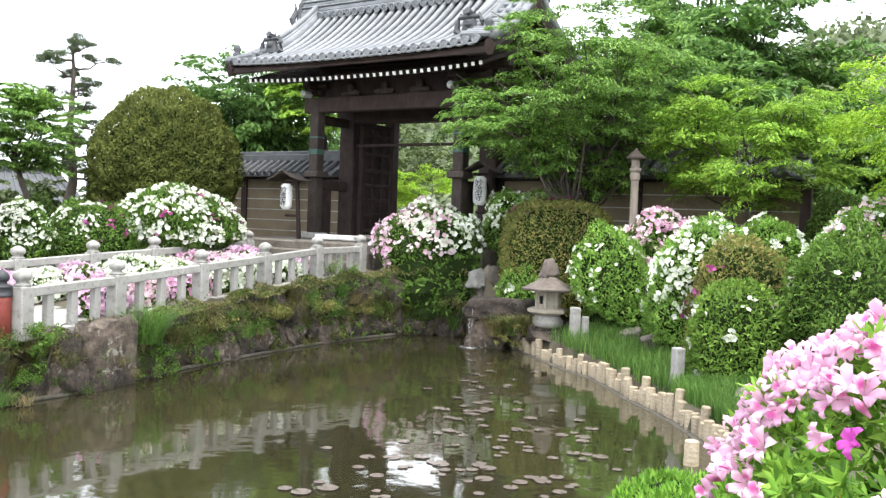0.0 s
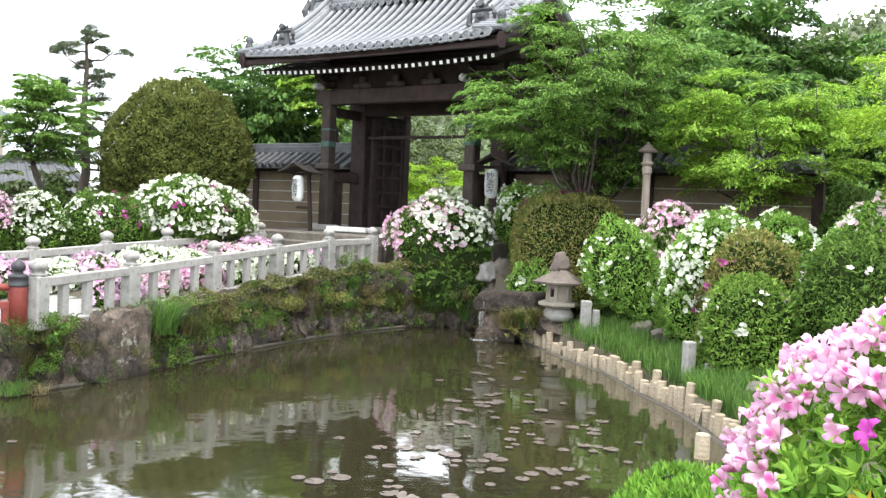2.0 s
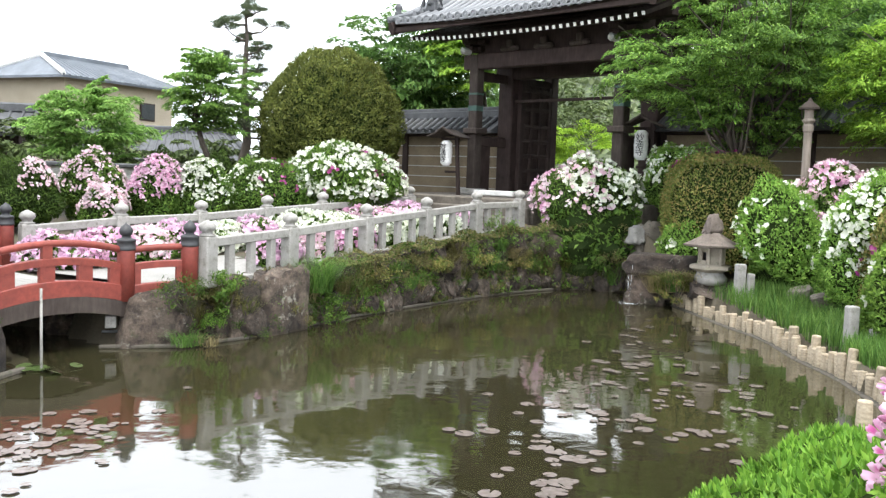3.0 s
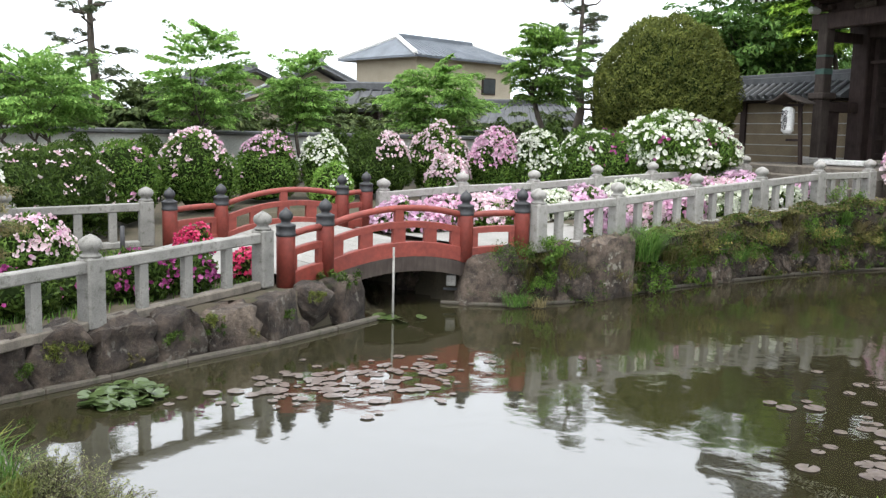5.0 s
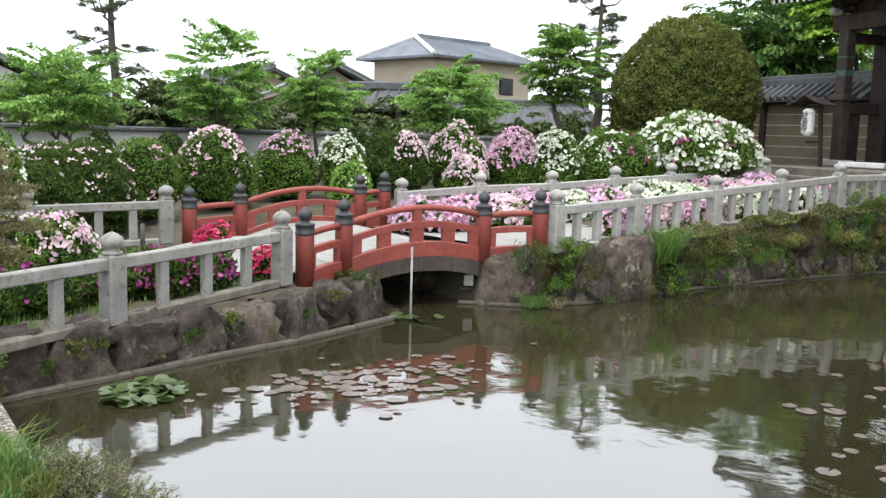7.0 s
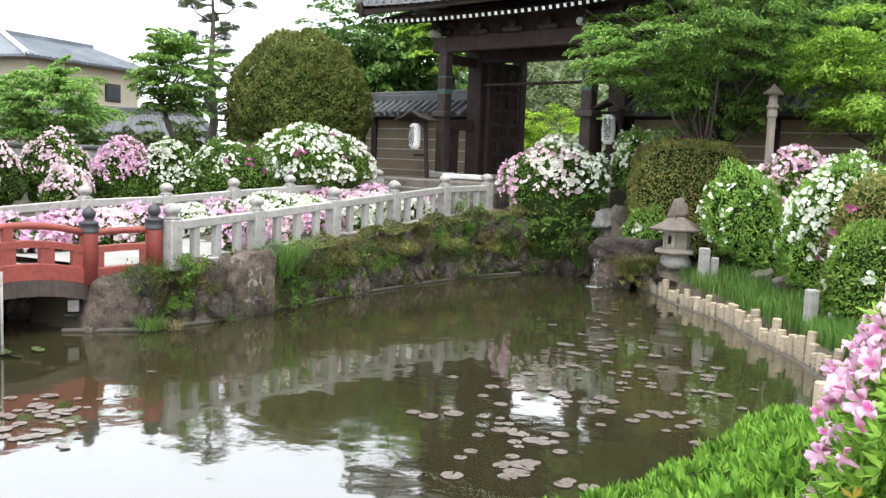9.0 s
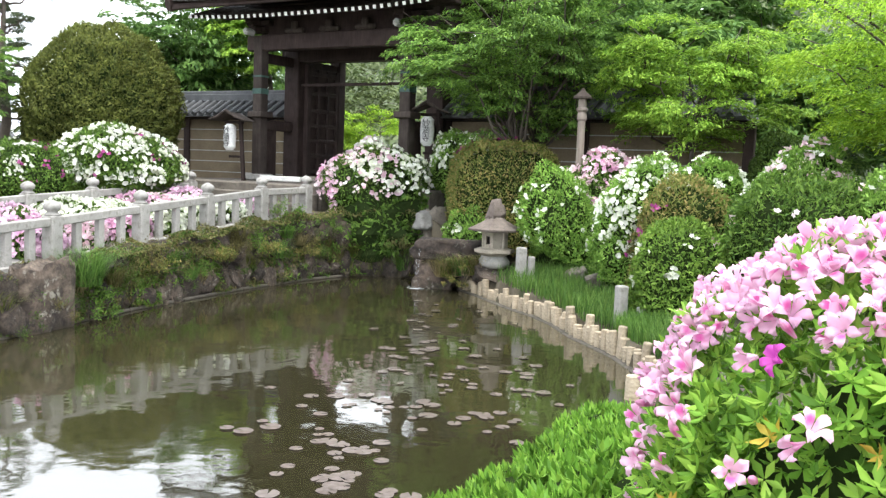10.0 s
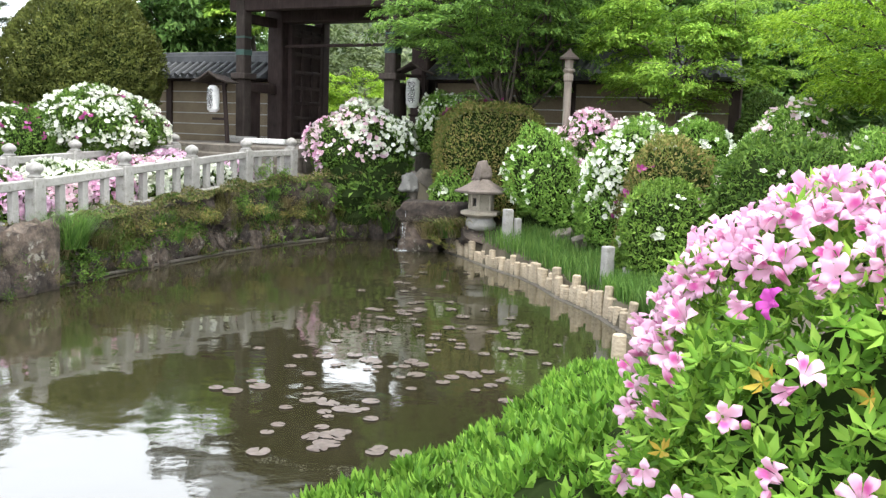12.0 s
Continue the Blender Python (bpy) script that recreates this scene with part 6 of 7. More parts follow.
def tuft(x, y, z, r, h, count=220, leaf="l_grass", label="arching grass tuft growing from the rock wall", name="grass_tuft", lean=0.9, width=0.006):
    rng = np.random.RandomState(int(abs(x * 911 + y * 377)) % 9999)
    ob = thing(name, label, "plant", "wall plants", pose(x, y, z))
    a, rr = rng.uniform(0, 6.28, count), r * rng.uniform(0, 1, count) ** 0.5
    p = np.stack([rr * np.cos(a), rr * np.sin(a), np.zeros(count)], 1)
    to_object("blade_mass", blades("blade_mass", rng, p, h, width, lean), leaf, ob)
    return ob


WALL = [(-5.15, 10.2), (-4.65, 10.9), (-4.3, 11.9), (-3.88, 13.1), (-3.38, 14.2), (-2.72, 15.6), (-1.95, 16.9), (-1.2, 17.85), (-0.4, 18.1), (0.3, 17.95)]
wall_rng = np.random.RandomState(77)
for i, (x, y, a) in enumerate(along(WALL, 0.17)):
    top = 0.68 + 0.42 * i / 58
    nx, ny = math.sin(radians(a)), -math.cos(radians(a))
    z = top * wall_rng.uniform(0.0, 0.75)
    k = i % 4
    out = wall_rng.uniform(-0.04, 0.07)
    if k in (0, 2):
        r = wall_rng.uniform(0.10, 0.26)
        spray("leafy plant rooted between the wall rocks", x + nx * out, y + ny * out, z, r * 1.7, r * 1.7, ("l_dark", "l_moss", "l_bush", "l_dark", "l_moss", "l_dome")[(i * 7) % 6], 0.036, count=1000)
    elif k == 1 or i % 8 == 3:
        tuft(x + nx * out, y + ny * out, z + 0.12, 0.11, wall_rng.uniform(0.26, 0.42), 190, ("l_moss", "l_dome", "l_grass", "l_dry")[(i // 4) % 4], lean=1.4, width=0.004)


def ground_cover(name, label, line, width, count, seed, leaf):
    """Low creeping leaves on the strip of earth behind the wall's crest."""
    rng = np.random.RandomState(seed)
    pts = np.array(along(line, 0.05))
    q = pts[rng.randint(0, len(pts), count)]
    off = rng.uniform(-0.08, width, count)
    ang = np.radians(q[:, 2])
    xy = np.stack([q[:, 0] - np.sin(ang) * off, q[:, 1] + np.cos(ang) * off], 1) + rng.normal(0, 0.04, (count, 2))
    lump = 0.05 * (np.sin(xy[:, 0] * 9) + np.sin(xy[:, 1] * 7 + 1))
    p = np.column_stack([xy, dry_ground(xy, np.maximum(pond_distance(xy), 0.05)) + np.maximum(lump + rng.uniform(-0.02, 0.07, count), 0)])
    nn = unit(rng.normal(0, 0.5, p.shape) + np.array([0.2, -0.4, 0.8]))
    ob = to_object(name, leaf_mesh(name, rng, p, nn, 0.055, 0.4, 0.5), leaf)
    tagged(ob, label, "ground cover", kind="stuff")


def face_cover(name, label, line, count, seed, leaf, size, level):
    """Small leaves clinging to the wall's face in uneven patches."""
    rng = np.random.RandomState(seed)
    pts = np.array(along(line, 0.03))
    i = rng.randint(0, len(pts), count)
    q = pts[i]
    top = 0.70 + 0.42 * i / len(pts)
    z = top * rng.uniform(0.04, 1.0, count)
    patch = np.sin(i * 0.11 + 2.1 * z + seed) + np.sin(i * 0.043 - 5.0 * z) + np.sin(i * 0.21 + 9.0 * z + 1.0) + rng.normal(0, 0.35, count)
    keep = patch > level
    q, z = q[keep], z[keep]
    ang = np.radians(q[:, 2])
    out = 0.12 - 0.20 * z / 1.0 + rng.uniform(0.0, 0.07, len(z))
    p = np.stack([q[:, 0] + np.sin(ang) * out, q[:, 1] - np.cos(ang) * out, z], 1)
    nn = unit(np.stack([np.sin(ang), -np.cos(ang), np.full(len(z), 0.5)], 1) + rng.normal(0, 0.4, p.shape))
    run = np.stack([np.sin(ang) * 0.4, -np.cos(ang) * 0.4, np.full(len(z), -0.7)], 1) + rng.normal(0, 0.5, p.shape)
    ob = to_object(name, leaf_mesh(name, rng, p, nn, size, 0.34, 0.5, run=run), leaf)
    tagged(ob, label, "ground cover", kind="stuff")


face_cover("wall_face_moss", "olive moss and dry weeds clinging to the rocks", WALL[1:], 15000, 431, "l_moss", 0.05, 0.3)
face_cover("wall_face_leaves", "dark green creeping leaves clinging to the rocks", WALL[1:], 11000, 437, "l_dark", 0.06, 0.6)
face_cover("wall_face_fronds", "light green fronds clinging to the rocks", WALL[2:], 5000, 441, "l_bush", 0.09, 0.9)
ground_cover("wall_moss", "olive moss and low weeds along the wall crest", WALL, 0.34, 9000, 401, "l_moss")
ground_cover("wall_weeds", "small dark green weeds along the wall crest", WALL, 0.30, 4500, 402, "l_dark")
crest = thing("crest_stones", "flat weathered stones capping the rock wall", "wall", kind="structure")
for i, (x, y, a) in enumerate(along(WALL[1:8], 0.52)):
    top = 0.70 + 0.40 * i / 17
    stone(crest, x - math.sin(radians(a)) * 0.16, y + math.cos(radians(a)) * 0.16, top - 0.02, 0.50 * wall_rng.uniform(0.7, 1.1), 0.34, 0.24 * wall_rng.uniform(0.7, 1.3), a + wall_rng.uniform(-15, 15), i)
spray("dark green shrub beside the granite post", -4.72, 10.55, 0.35, 0.28, 0.55, count=700)
tuft(-4.12, 12.2, 0.48, 0.24, 0.52, 700, "l_grass", lean=1.3, width=0.004)
spray("broad leafy plant trailing to the water", -4.05, 12.35, 0.02, 0.36, 0.62, count=700)
spray("rounded shrub at the fence end", -2.05, 17.0, 0.75, 0.42, 0.75, count=700)
tuft(-5.0, 10.0, 0.03, 0.18, 0.20, 160, lean=1.6, width=0.004)
tuft(-4.8, 10.15, 0.02, 0.14, 0.14, 90, "l_dry", lean=1.6, width=0.004)
spray("low green plant at the bridge foot", -6.35, 8.0, 0.42, 0.28, 0.18, "l_dark", 0.04, 700)
for k in range(9):
    spray("mossy olive cushion between the wall rocks", -6.52 + 0.055 * k, 3.5 + 0.47 * k, 0.05 + 0.32 * ((k * 0.37) % 1), 0.10, 0.10, ("l_moss", "l_dark", "l_dome")[k % 3], 0.03, 360)
spray("small fern on the rock wall", -6.28, 5.9, 0.18, 0.10, 0.22, "l_dark", 0.04, 300)
spray("small olive plant on the rock wall", -6.45, 4.2, 0.22, 0.14, 0.18, "l_dome", 0.035, 300)
for k in range(9):
    a = 0.7 * k
    tuft(-0.9 + 0.28 * k, 18.0 + 0.1 * math.sin(a), 0.05 + 0.1 * (k % 2), 0.2, 0.35, 120, "l_dome", "dry yellowish grass at the pond end")

# ---- right bank: log edging, grass, lantern, stones ----
edging = thing("log_edging", "weathered pale log palings edging the grass bank", "edging", kind="structure")
RIGHT = [(1.15, 16.5), (1.46, 15.7), (1.82, 14.5), (2.16, 13.7), (2.32, 13.05), (2.46, 12.0), (2.63, 11.35), (2.74, 10.8), (2.80, 10.2), (2.84, 9.7), (2.84, 8.7)]
log_rng = np.random.RandomState(81)
log_bms = []
for k in range(4):
    bm = bmesh.new()
    lathe(bm, [(0.058, -0.3), (0.060, 0.0), (0.055, 0.02), (0.060, 0.05), (0.060, 0.96), (0.052, 1.0)], None, 12)
    for v in bm.verts:
        v.co.x *= 1 + 0.05 * math.sin(k * 2 + v.co.z * 9)
    me = bpy.data.meshes.new("log")
    bm.to_mesh(me)
    bm.free()
    log_bms.append(me)
for i, (x, y, a) in enumerate(along(RIGHT, 0.10)):
    h = log_rng.uniform(0.17, 0.29) + (0.13 if (i // 2) % 4 == 1 and i % 3 else 0.0)
    to_object("log", log_bms[i % 4], "concrete_log", edging, m=pose(x + 0.05 + log_rng.uniform(-0.03, 0.03), y, -0.02, log_rng.uniform(-5, 5), log_rng.uniform(-5, 5), log_rng.uniform(0, 360)) @ Matrix.Diagonal((log_rng.uniform(0.8, 1.05), log_rng.uniform(0.8, 1.05), h, 1)))
stub_log = thing("stub_log", "single pale log stub standing in the water", "log")
to_object("shaft", log_bms[1], "concrete_log", stub_log, m=pose(2.44, 8.84, -0.02) @ Matrix.Diagonal((1.25, 1.25, 0.26, 1)))
beam = thing("shore_ledge", "narrow concrete ledge at the water", "edging", kind="structure")
for a, b in zip(RIGHT, RIGHT[1:]):
    beam_between("ledge_strip", (a[0] - 0.03, a[1], -0.01), (b[0] - 0.03, b[1], -0.01), 0.10, 0.05, "kerb", beam, 0.02)


def grass_field(name, label, inside, count, height, seed, leaf="l_grass", width=0.006, lean=0.45):
    rng = np.random.RandomState(seed)
    x0, x1, y0, y1 = inside
    xy = np.stack([rng.uniform(x0, x1, count), rng.uniform(y0, y1, count)], 1)
    d = pond_distance(xy)
    keep = (d > 0.12) & (np.sin(xy[:, 0] * 2.3 + 1) + np.sin(xy[:, 1] * 1.9) + rng.normal(0, 0.8, count) > -1.1)
    xy, d = xy[keep], d[keep]
    p = np.column_stack([xy, dry_ground(xy, d) - 0.02])
    ob = to_object(name, blades(name, rng, p, height, width, lean), leaf)
    tagged(ob, label, "grass", kind="stuff")


grass_field("bank_grass", "long soft green grass on the bank", (1.2, 3.9, 10.6, 15.6), 17000, 0.26, 91)
grass_field("bank_grass_near", "long green grass near the log edging", (2.6, 3.8, 8.3, 11.2), 7000, 0.25, 92)
grass_field("lawn", "short lawn between the path and shrubs", (-11.8, -7.0, 1.5, 8.2), 12000, 0.10, 93)
for x, y, w, h, t in ((2.91, 11.42, 0.135, 0.52, "squared pale granite marker post in the grass"), (2.06, 14.9, 0.145, 0.56, "short granite marker post beside the lantern"), (2.22, 14.85, 0.10, 0.40, "low granite stub beside the lantern"), (3.20, 11.35, 0.16, 0.22, "low granite block in the grass")):
    ob = thing("stone_marker", t, "marker", "stone markers", pose(x, y, gz(x, y), 0, 0, 20))
    part("shaft", box_bm((w, w, h + 0.1), pose(0, 0, h / 2), 0.015), "granite", ob)


def stone_lantern(x, y, z):
    ob = thing("stone_lantern", "weathered stone garden lantern with a broad six-sided roof", "lantern", m=pose(x, y, z, 0, 0, 12))
    stone(ob, 0.02, 0.05, -0.20, 1.15, 0.9, 0.50, 0, 5, "rock", "base_rock")
    part("foot", lathe_bm([(0.20, -0.06), (0.27, -0.02), (0.28, 0.06), (0.24, 0.12), (0.22, 0.16)], None, 14), "granite", ob, "pale rounded lotus foot", smooth=True)
    part("platform", lathe_bm([(0.22, 0.155), (0.30, 0.19), (0.37, 0.22), (0.37, 0.275), (0.24, 0.29)], None, 6), "lantern_stone", ob)
    # solid black core colours in the shade inside the light chamber
    chamber = part("firebox", lathe_bm([(0.10, 0.28), (0.12, 0.30), (0.12, 0.56), (0.10, 0.58)], None, 6), "ink", ob, "black core standing for the shade in the light chamber")
    for a in range(6):
        t = math.pi / 3 * a
        part("corner_post", box_bm((0.055, 0.055, 0.31), None, 0.008), "lantern_stone", chamber, m=pose(0.205 * math.cos(t), 0.205 * math.sin(t), 0.43, 0, 0, 60 * a))
        t += math.pi / 6
        for dy, dz, wd, ht in ([(0, 0, 0.19, 0.30)] if a not in (3, 5) else [(-0.07, 0, 0.05, 0.30), (0.07, 0, 0.05, 0.30), (0, 0.11, 0.09, 0.08), (0, -0.11, 0.09, 0.08)]):
            part("panel", box_bm((0.03, wd, ht), pose(0, dy, dz), 0.004), "lantern_stone", chamber, m=pose(0.168 * math.cos(t), 0.168 * math.sin(t), 0.43, 0, 0, math.degrees(t)))
    part("roof_cap", lathe_bm([(0.30, 0.575), (0.49, 0.60), (0.50, 0.63), (0.34, 0.70), (0.21, 0.77), (0.13, 0.84), (0.10, 0.86)], None, 6), "roof_stone", ob)
    block_stone(ob, 0.0, 0.0, 0.83, 0.27, 0.24, 0.30, 25, 26, 0.50, 0.09, "jewel", "roof_stone")
    return ob


M["lantern_stone"] = surface("pale_lantern_stone", (0.24, 0.212, 0.170), (0.33, 0.295, 0.24), 0.9, 70, 5, 0.4, (0.13, 0.115, 0.08))
M["roof_stone"] = surface("brownish_weathered_stone", (0.10, 0.080, 0.068), (0.17, 0.14, 0.12), 0.92, 60, 6, 0.6, (0.055, 0.052, 0.035))
stone_lantern(1.70, 15.85, 0.55)
rock = thing("spout_rocks", "dark slab rock with water spilling into the pond", "rock")
block_stone(rock, 0.93, 16.72, 0.53, 1.28, 0.6, 0.36, -10, 21, 0.94)
block_stone(rock, 0.66, 16.66, -0.1, 0.72, 0.5, 0.56, -14, 22, 0.62, 0.09)
stone(rock, 1.15, 16.75, 0.22, 0.9, 0.6, 0.62, 60, 8)
stone(rock, 0.95, 17.1, 0.2, 0.9, 0.5, 0.7, 10, 4)
stone(rock, 0.55, 17.4, 0.2, 0.6, 0.5, 0.6, 80, 9)
M["stream"] = surface("falling_water", (0.62, 0.64, 0.65), (0.74, 0.76, 0.77), 0.1, 30, 8, 0.4)
M["stream"].node_tree.nodes["Principled BSDF"].inputs["Alpha"].default_value = 0.26
spout = thing("water_spout", "thin stream of water falling from the rock", "water")
bm = bmesh.new()
tube(bm, [(0.42, 16.66, 0.80), (0.36, 16.58, 0.72), (0.345, 16.56, 0.4), (0.34, 16.54, 0.0)], [0.020, 0.013, 0.010, 0.013], 8)
part("stream", bm, "stream", spout, smooth=True)
bm = bmesh.new()
tube(bm, [(0.46, 16.62, 0.80), (0.40, 16.52, 0.70), (0.385, 16.50, 0.35), (0.38, 16.49, 0.0)], [0.010, 0.007, 0.005, 0.007], 6)
part("stream", bm, "stream", spout, smooth=True)
for r in (0.05, 0.10, 0.17):
    bm = bmesh.new()
    ring = [(0.36 + r * math.cos(2 * math.pi * k / 24), 16.51 + r * math.sin(2 * math.pi * k / 24), 0.004) for k in range(25)]
    tube(bm, ring, [0.012] * 25, 5, 0.5)
    part("ripple", bm, "stream", spout, smooth=True)
for k in range(7):
    tuft(0.82 + 0.11 * k, 16.35 - 0.07 * k, 0.24 + 0.02 * k, 0.13, 0.36, 190, ("l_dry", "l_dome", "l_dry", "l_grass")[k % 4], "dry straw-coloured grass hanging over the bank edge", lean=1.3)
bushy = [(0.95, 16.2, 0.18, 0.24), (1.15, 16.0, 0.2, 0.3)]
for x, y, r, h in bushy:
    spray("dry brownish plant on the bank edge", x, y, 0.1, r, h + 0.2, "l_russet", 0.05, 500)
upright = thing("upright_stone", "grey upright stones in the shade under the azalea", "rock")
block_stone(upright, 0.70, 17.92, 0.25, 0.58, 0.45, 1.10, 20, 31, 0.70, 0.06, "stone", "old_granite")
block_stone(upright, 0.46, 17.72, 1.02, 0.34, 0.30, 0.30, 35, 32, 0.60, 0.09, "stone", "grey_granite")
for x, y, z, sx, sz, k in ((2.35, 15.7, 0.45, 0.7, 0.3, 2), (2.95, 14.5, 0.55, 0.5, 0.35, 4), (3.1, 13.7, 0.55, 0.5, 0.3, 5), (3.4, 10.1, 0.38, 0.5, 0.35, 7), (3.55, 9.6, 0.40, 0.5, 0.4, 1), (3.2, 8.0, 0.3, 0.7, 0.45, 3)):
    ob = stone(None, x, y, z, sx, sx * 0.8, sz, 40 * k, k, "old_granite", "bank_rock")
    tagged(ob, "grey lichened rock lying on the bank", "rock", "bank rocks")


# ---- lamps at the gate, pole lamp ----
def sign_lantern(x, y, z, ang, size=1.0):
    ob = thing("paper_lantern_stand", "white paper lantern under a small shingled roof on a timber post", "lantern", "gate lanterns", pose(x, y, z, 0, 0, ang) @ Matrix.Scale(size, 4))
    part("post", box_bm((0.09, 0.09, 1.62), pose(0.24, 0.05, 0.81, 0, -4, 0), 0.01), "dark_wood", ob)
    part("arm", box_bm((0.55, 0.06, 0.07), pose(0.0, 0.05, 1.5), 0.01), "dark_wood", ob)
    part("brace", box_bm((0.4, 0.05, 0.06), pose(0.06, 0.05, 0.62), 0.01), "dark_wood", ob)
    for s in (-1, 1):
        part("roof_board", box_bm((0.52, 0.7, 0.035), pose(s * 0.22, 0, 1.63, 0, s * 24, 0), 0.01), "grey_wood", ob)
    bm = bmesh.new()
    tube(bm, [(-0.5, -0.36, 1.54), (-0.25, -0.37, 1.62), (0, -0.37, 1.78), (0.25, -0.37, 1.62), (0.5, -0.36, 1.54)], [0.02, 0.03, 0.04, 0.03, 0.02], 6)
    part("gable_curve", bm, "grey_wood", ob)
    prof = [(0.09, 0.80), (0.10, 0.82), (0.155, 0.88)]
    for k in range(9):
        prof += [(0.168 - 0.004 * abs(k - 4) - (0.006 if k % 2 else 0), 0.92 + 0.055 * k)]
    prof += [(0.155, 1.40), (0.10, 1.45), (0.09, 1.47)]
    lan = part("lantern", lathe_bm(prof, None, 20), "paper", ob, "white ribbed paper lantern", m=pose(-0.02, -0.12, -0.02), smooth=True)
    for k, ch in enumerate("\u5999\u6e80\u5bfa"):
        cu = bpy.data.curves.new("character", "FONT")
        cu.body, cu.size, cu.align_x, cu.extrude = ch, 0.19, "CENTER", 0.004
        me_ob = new("character", cu)
        cu.materials.append(M["ink"])
        me_ob.parent = lan
        me_ob.matrix_basis = pose(0, -0.172, 1.24 - 0.165 * k, 90, 0, 0)
    return ob


sign_lantern(-3.95, 21.35, 1.72, -20, 0.9)
sign_lantern(0.56, 19.95, 1.92, -12, 0.95)
pole = thing("lamp_post", "tall weathered wooden lamp post with a flared cap", "lamp post", m=pose(3.17, 16.1, 0.87))
part("shaft", lathe_bm([(0.075, -0.1), (0.068, 2.25), (0.088, 2.28), (0.088, 2.36), (0.072, 2.40)], None, 14), "pole", pole, smooth=False)
part("lamp_head", lathe_bm([(0.072, 2.40), (0.105, 2.44), (0.105, 2.47), (0.075, 2.49), (0.075, 2.63), (0.095, 2.65)], None, 14), "pole", pole)
part("cap", lathe_bm([(0.17, 2.64), (0.17, 2.67), (0.10, 2.73), (0.045, 2.78), (0.02, 2.83)], None, 14), "grey_wood", pole)


# ---- lily pads ----
def pad_meshes():
    out = []
    for k in range(5):
        rs = np.random.RandomState(100 + k)
        v = [(0, 0, 0.004)]
        for j in range(17):
            a = 0.18 + (2 * math.pi - 0.36) * j / 16
            r = 1 + rs.uniform(-0.05, 0.05)
            v.append((r * math.cos(a), r * math.sin(a), rs.uniform(0, 0.02)))
        f = np.array([(0, j, j + 1) for j in range(1, 17)])
        out.append(fast_mesh("lily_pad", np.array(v), f))
    return out


PADS = pad_meshes()


def lily(x, y, r, material="pad", tilt=0, k=0, z=0.008, label="flat brownish lily pad floating on the pond"):
    ob = to_object("lily_pad", PADS[k % 5], material, m=pose(x, y, z, tilt, 0, (k * 73) % 360) @ Matrix.Diagonal((r, r, r, 1)))
    return tagged(ob, label, "lily pad", "lily pads")


pad_rng = np.random.RandomState(111)
for i in range(150):
    t = pad_rng.uniform(0, 1)
    x, y = -5.05 + 1.05 * t + pad_rng.normal(0, 0.30), 5.05 + 1.75 * t + pad_rng.normal(0, 0.36)
    if pond_distance(np.array([[x, y]]))[0] < -0.3:
        lily(x, y, 0.034 + 0.045 * pad_rng.uniform(0, 1) ** 2, k=i, z=0.006 + 0.0012 * (i % 7))
for cx, cy, n, sx, sy in ((-0.15, 6.3, 26, 0.28, 0.35), (-0.35, 7.1, 12, 0.18, 0.2), (0.05, 8.3, 18, 0.45, 0.25), (0.9, 8.0, 14, 0.30, 0.25), (0.45, 9.4, 16, 0.5, 0.4), (0.3, 11.0, 20, 0.4, 0.6), (0.9, 10.2, 12, 0.5, 0.6), (0.5, 13.0, 16, 0.35, 0.9), (1.5, 9.2, 8, 0.3, 0.4)):
    for i in range(n):
        x, y = cx + pad_rng.normal(0, sx), cy + pad_rng.normal(0, sy)
        if pond_distance(np.array([[x, y]]))[0] < -0.2:
            lily(x, y, pad_rng.uniform(0.04, 0.085), k=i, z=0.006 + 0.0012 * (i % 7))
for x, y, r in ((-1.13, 7.42, 0.085), (-0.93, 7.56, 0.09), (-1.28, 7.5, 0.06), (-1.02, 7.72, 0.05)):
    lily(x, y, r, "pad", 0, 2, 0.012, "pale brownish lily pad with a light rim")
for i in range(66):
    a, rr = pad_rng.uniform(0, 6.28), 0.35 * pad_rng.uniform(0, 1) ** 0.5
    lily(-5.8 + rr * math.cos(a), 4.4 + rr * math.sin(a), pad_rng.uniform(0.04, 0.085), "pad_green", pad_rng.uniform(-32, 32), i, 0.03 + 0.07 * (1 - rr / 0.36) * pad_rng.uniform(0.3, 1), "raised green lily leaf in a crowded clump")
for i in range(9):
    lily(-5.84 + pad_rng.normal(0, 0.16), 8.35 + pad_rng.normal(0, 0.14), pad_rng.uniform(0.05, 0.09), "pad_green", pad_rng.uniform(-25, 25), i, 0.03, "small green lily leaf by the marker stick")
bm = bmesh.new()
tube(bm, [(-5.84, 8.37, -0.4), (-5.84, 8.37, 0.88)], [0.016, 0.014], 10)
tagged(part("marker_stick", bm, "grey_granite", smooth=True), "slender grey pole standing in the water", "pole")

# ---- left foreground corner ----
kerb = thing("corner_kerb", "lichened stone kerb at the pond corner", "kerb", kind="structure")
beam_between("kerb_stone", (-6.0, 3.06, 0.27), (-4.0, 2.21, 0.27), 0.16, 0.40, "pink_granite", kerb, 0.03)
for x0, x1 in ((-6.30, -5.42), (-5.40, -4.50), (-4.48, -3.50)):
    beam_between("kerb_stone", (x0, 2.36 - 0.474 * (x0 + 6.36), 0.42), (x1, 2.36 - 0.474 * (x1 + 6.36), 0.42), 0.26, 0.40, "speckled_granite", kerb, 0.02)
grass_field("corner_grass", "rough green grass in the pond corner", (-6.3, -2.8, 1.1, 3.3), 7000, 0.06, 95, "l_dome", lean=1.0)
def fern_plant(name, label, x, y, z, r, h, leaf, count, leaf_size, seed, group):
    """Many thin arching stems from one root, small leaves along them."""
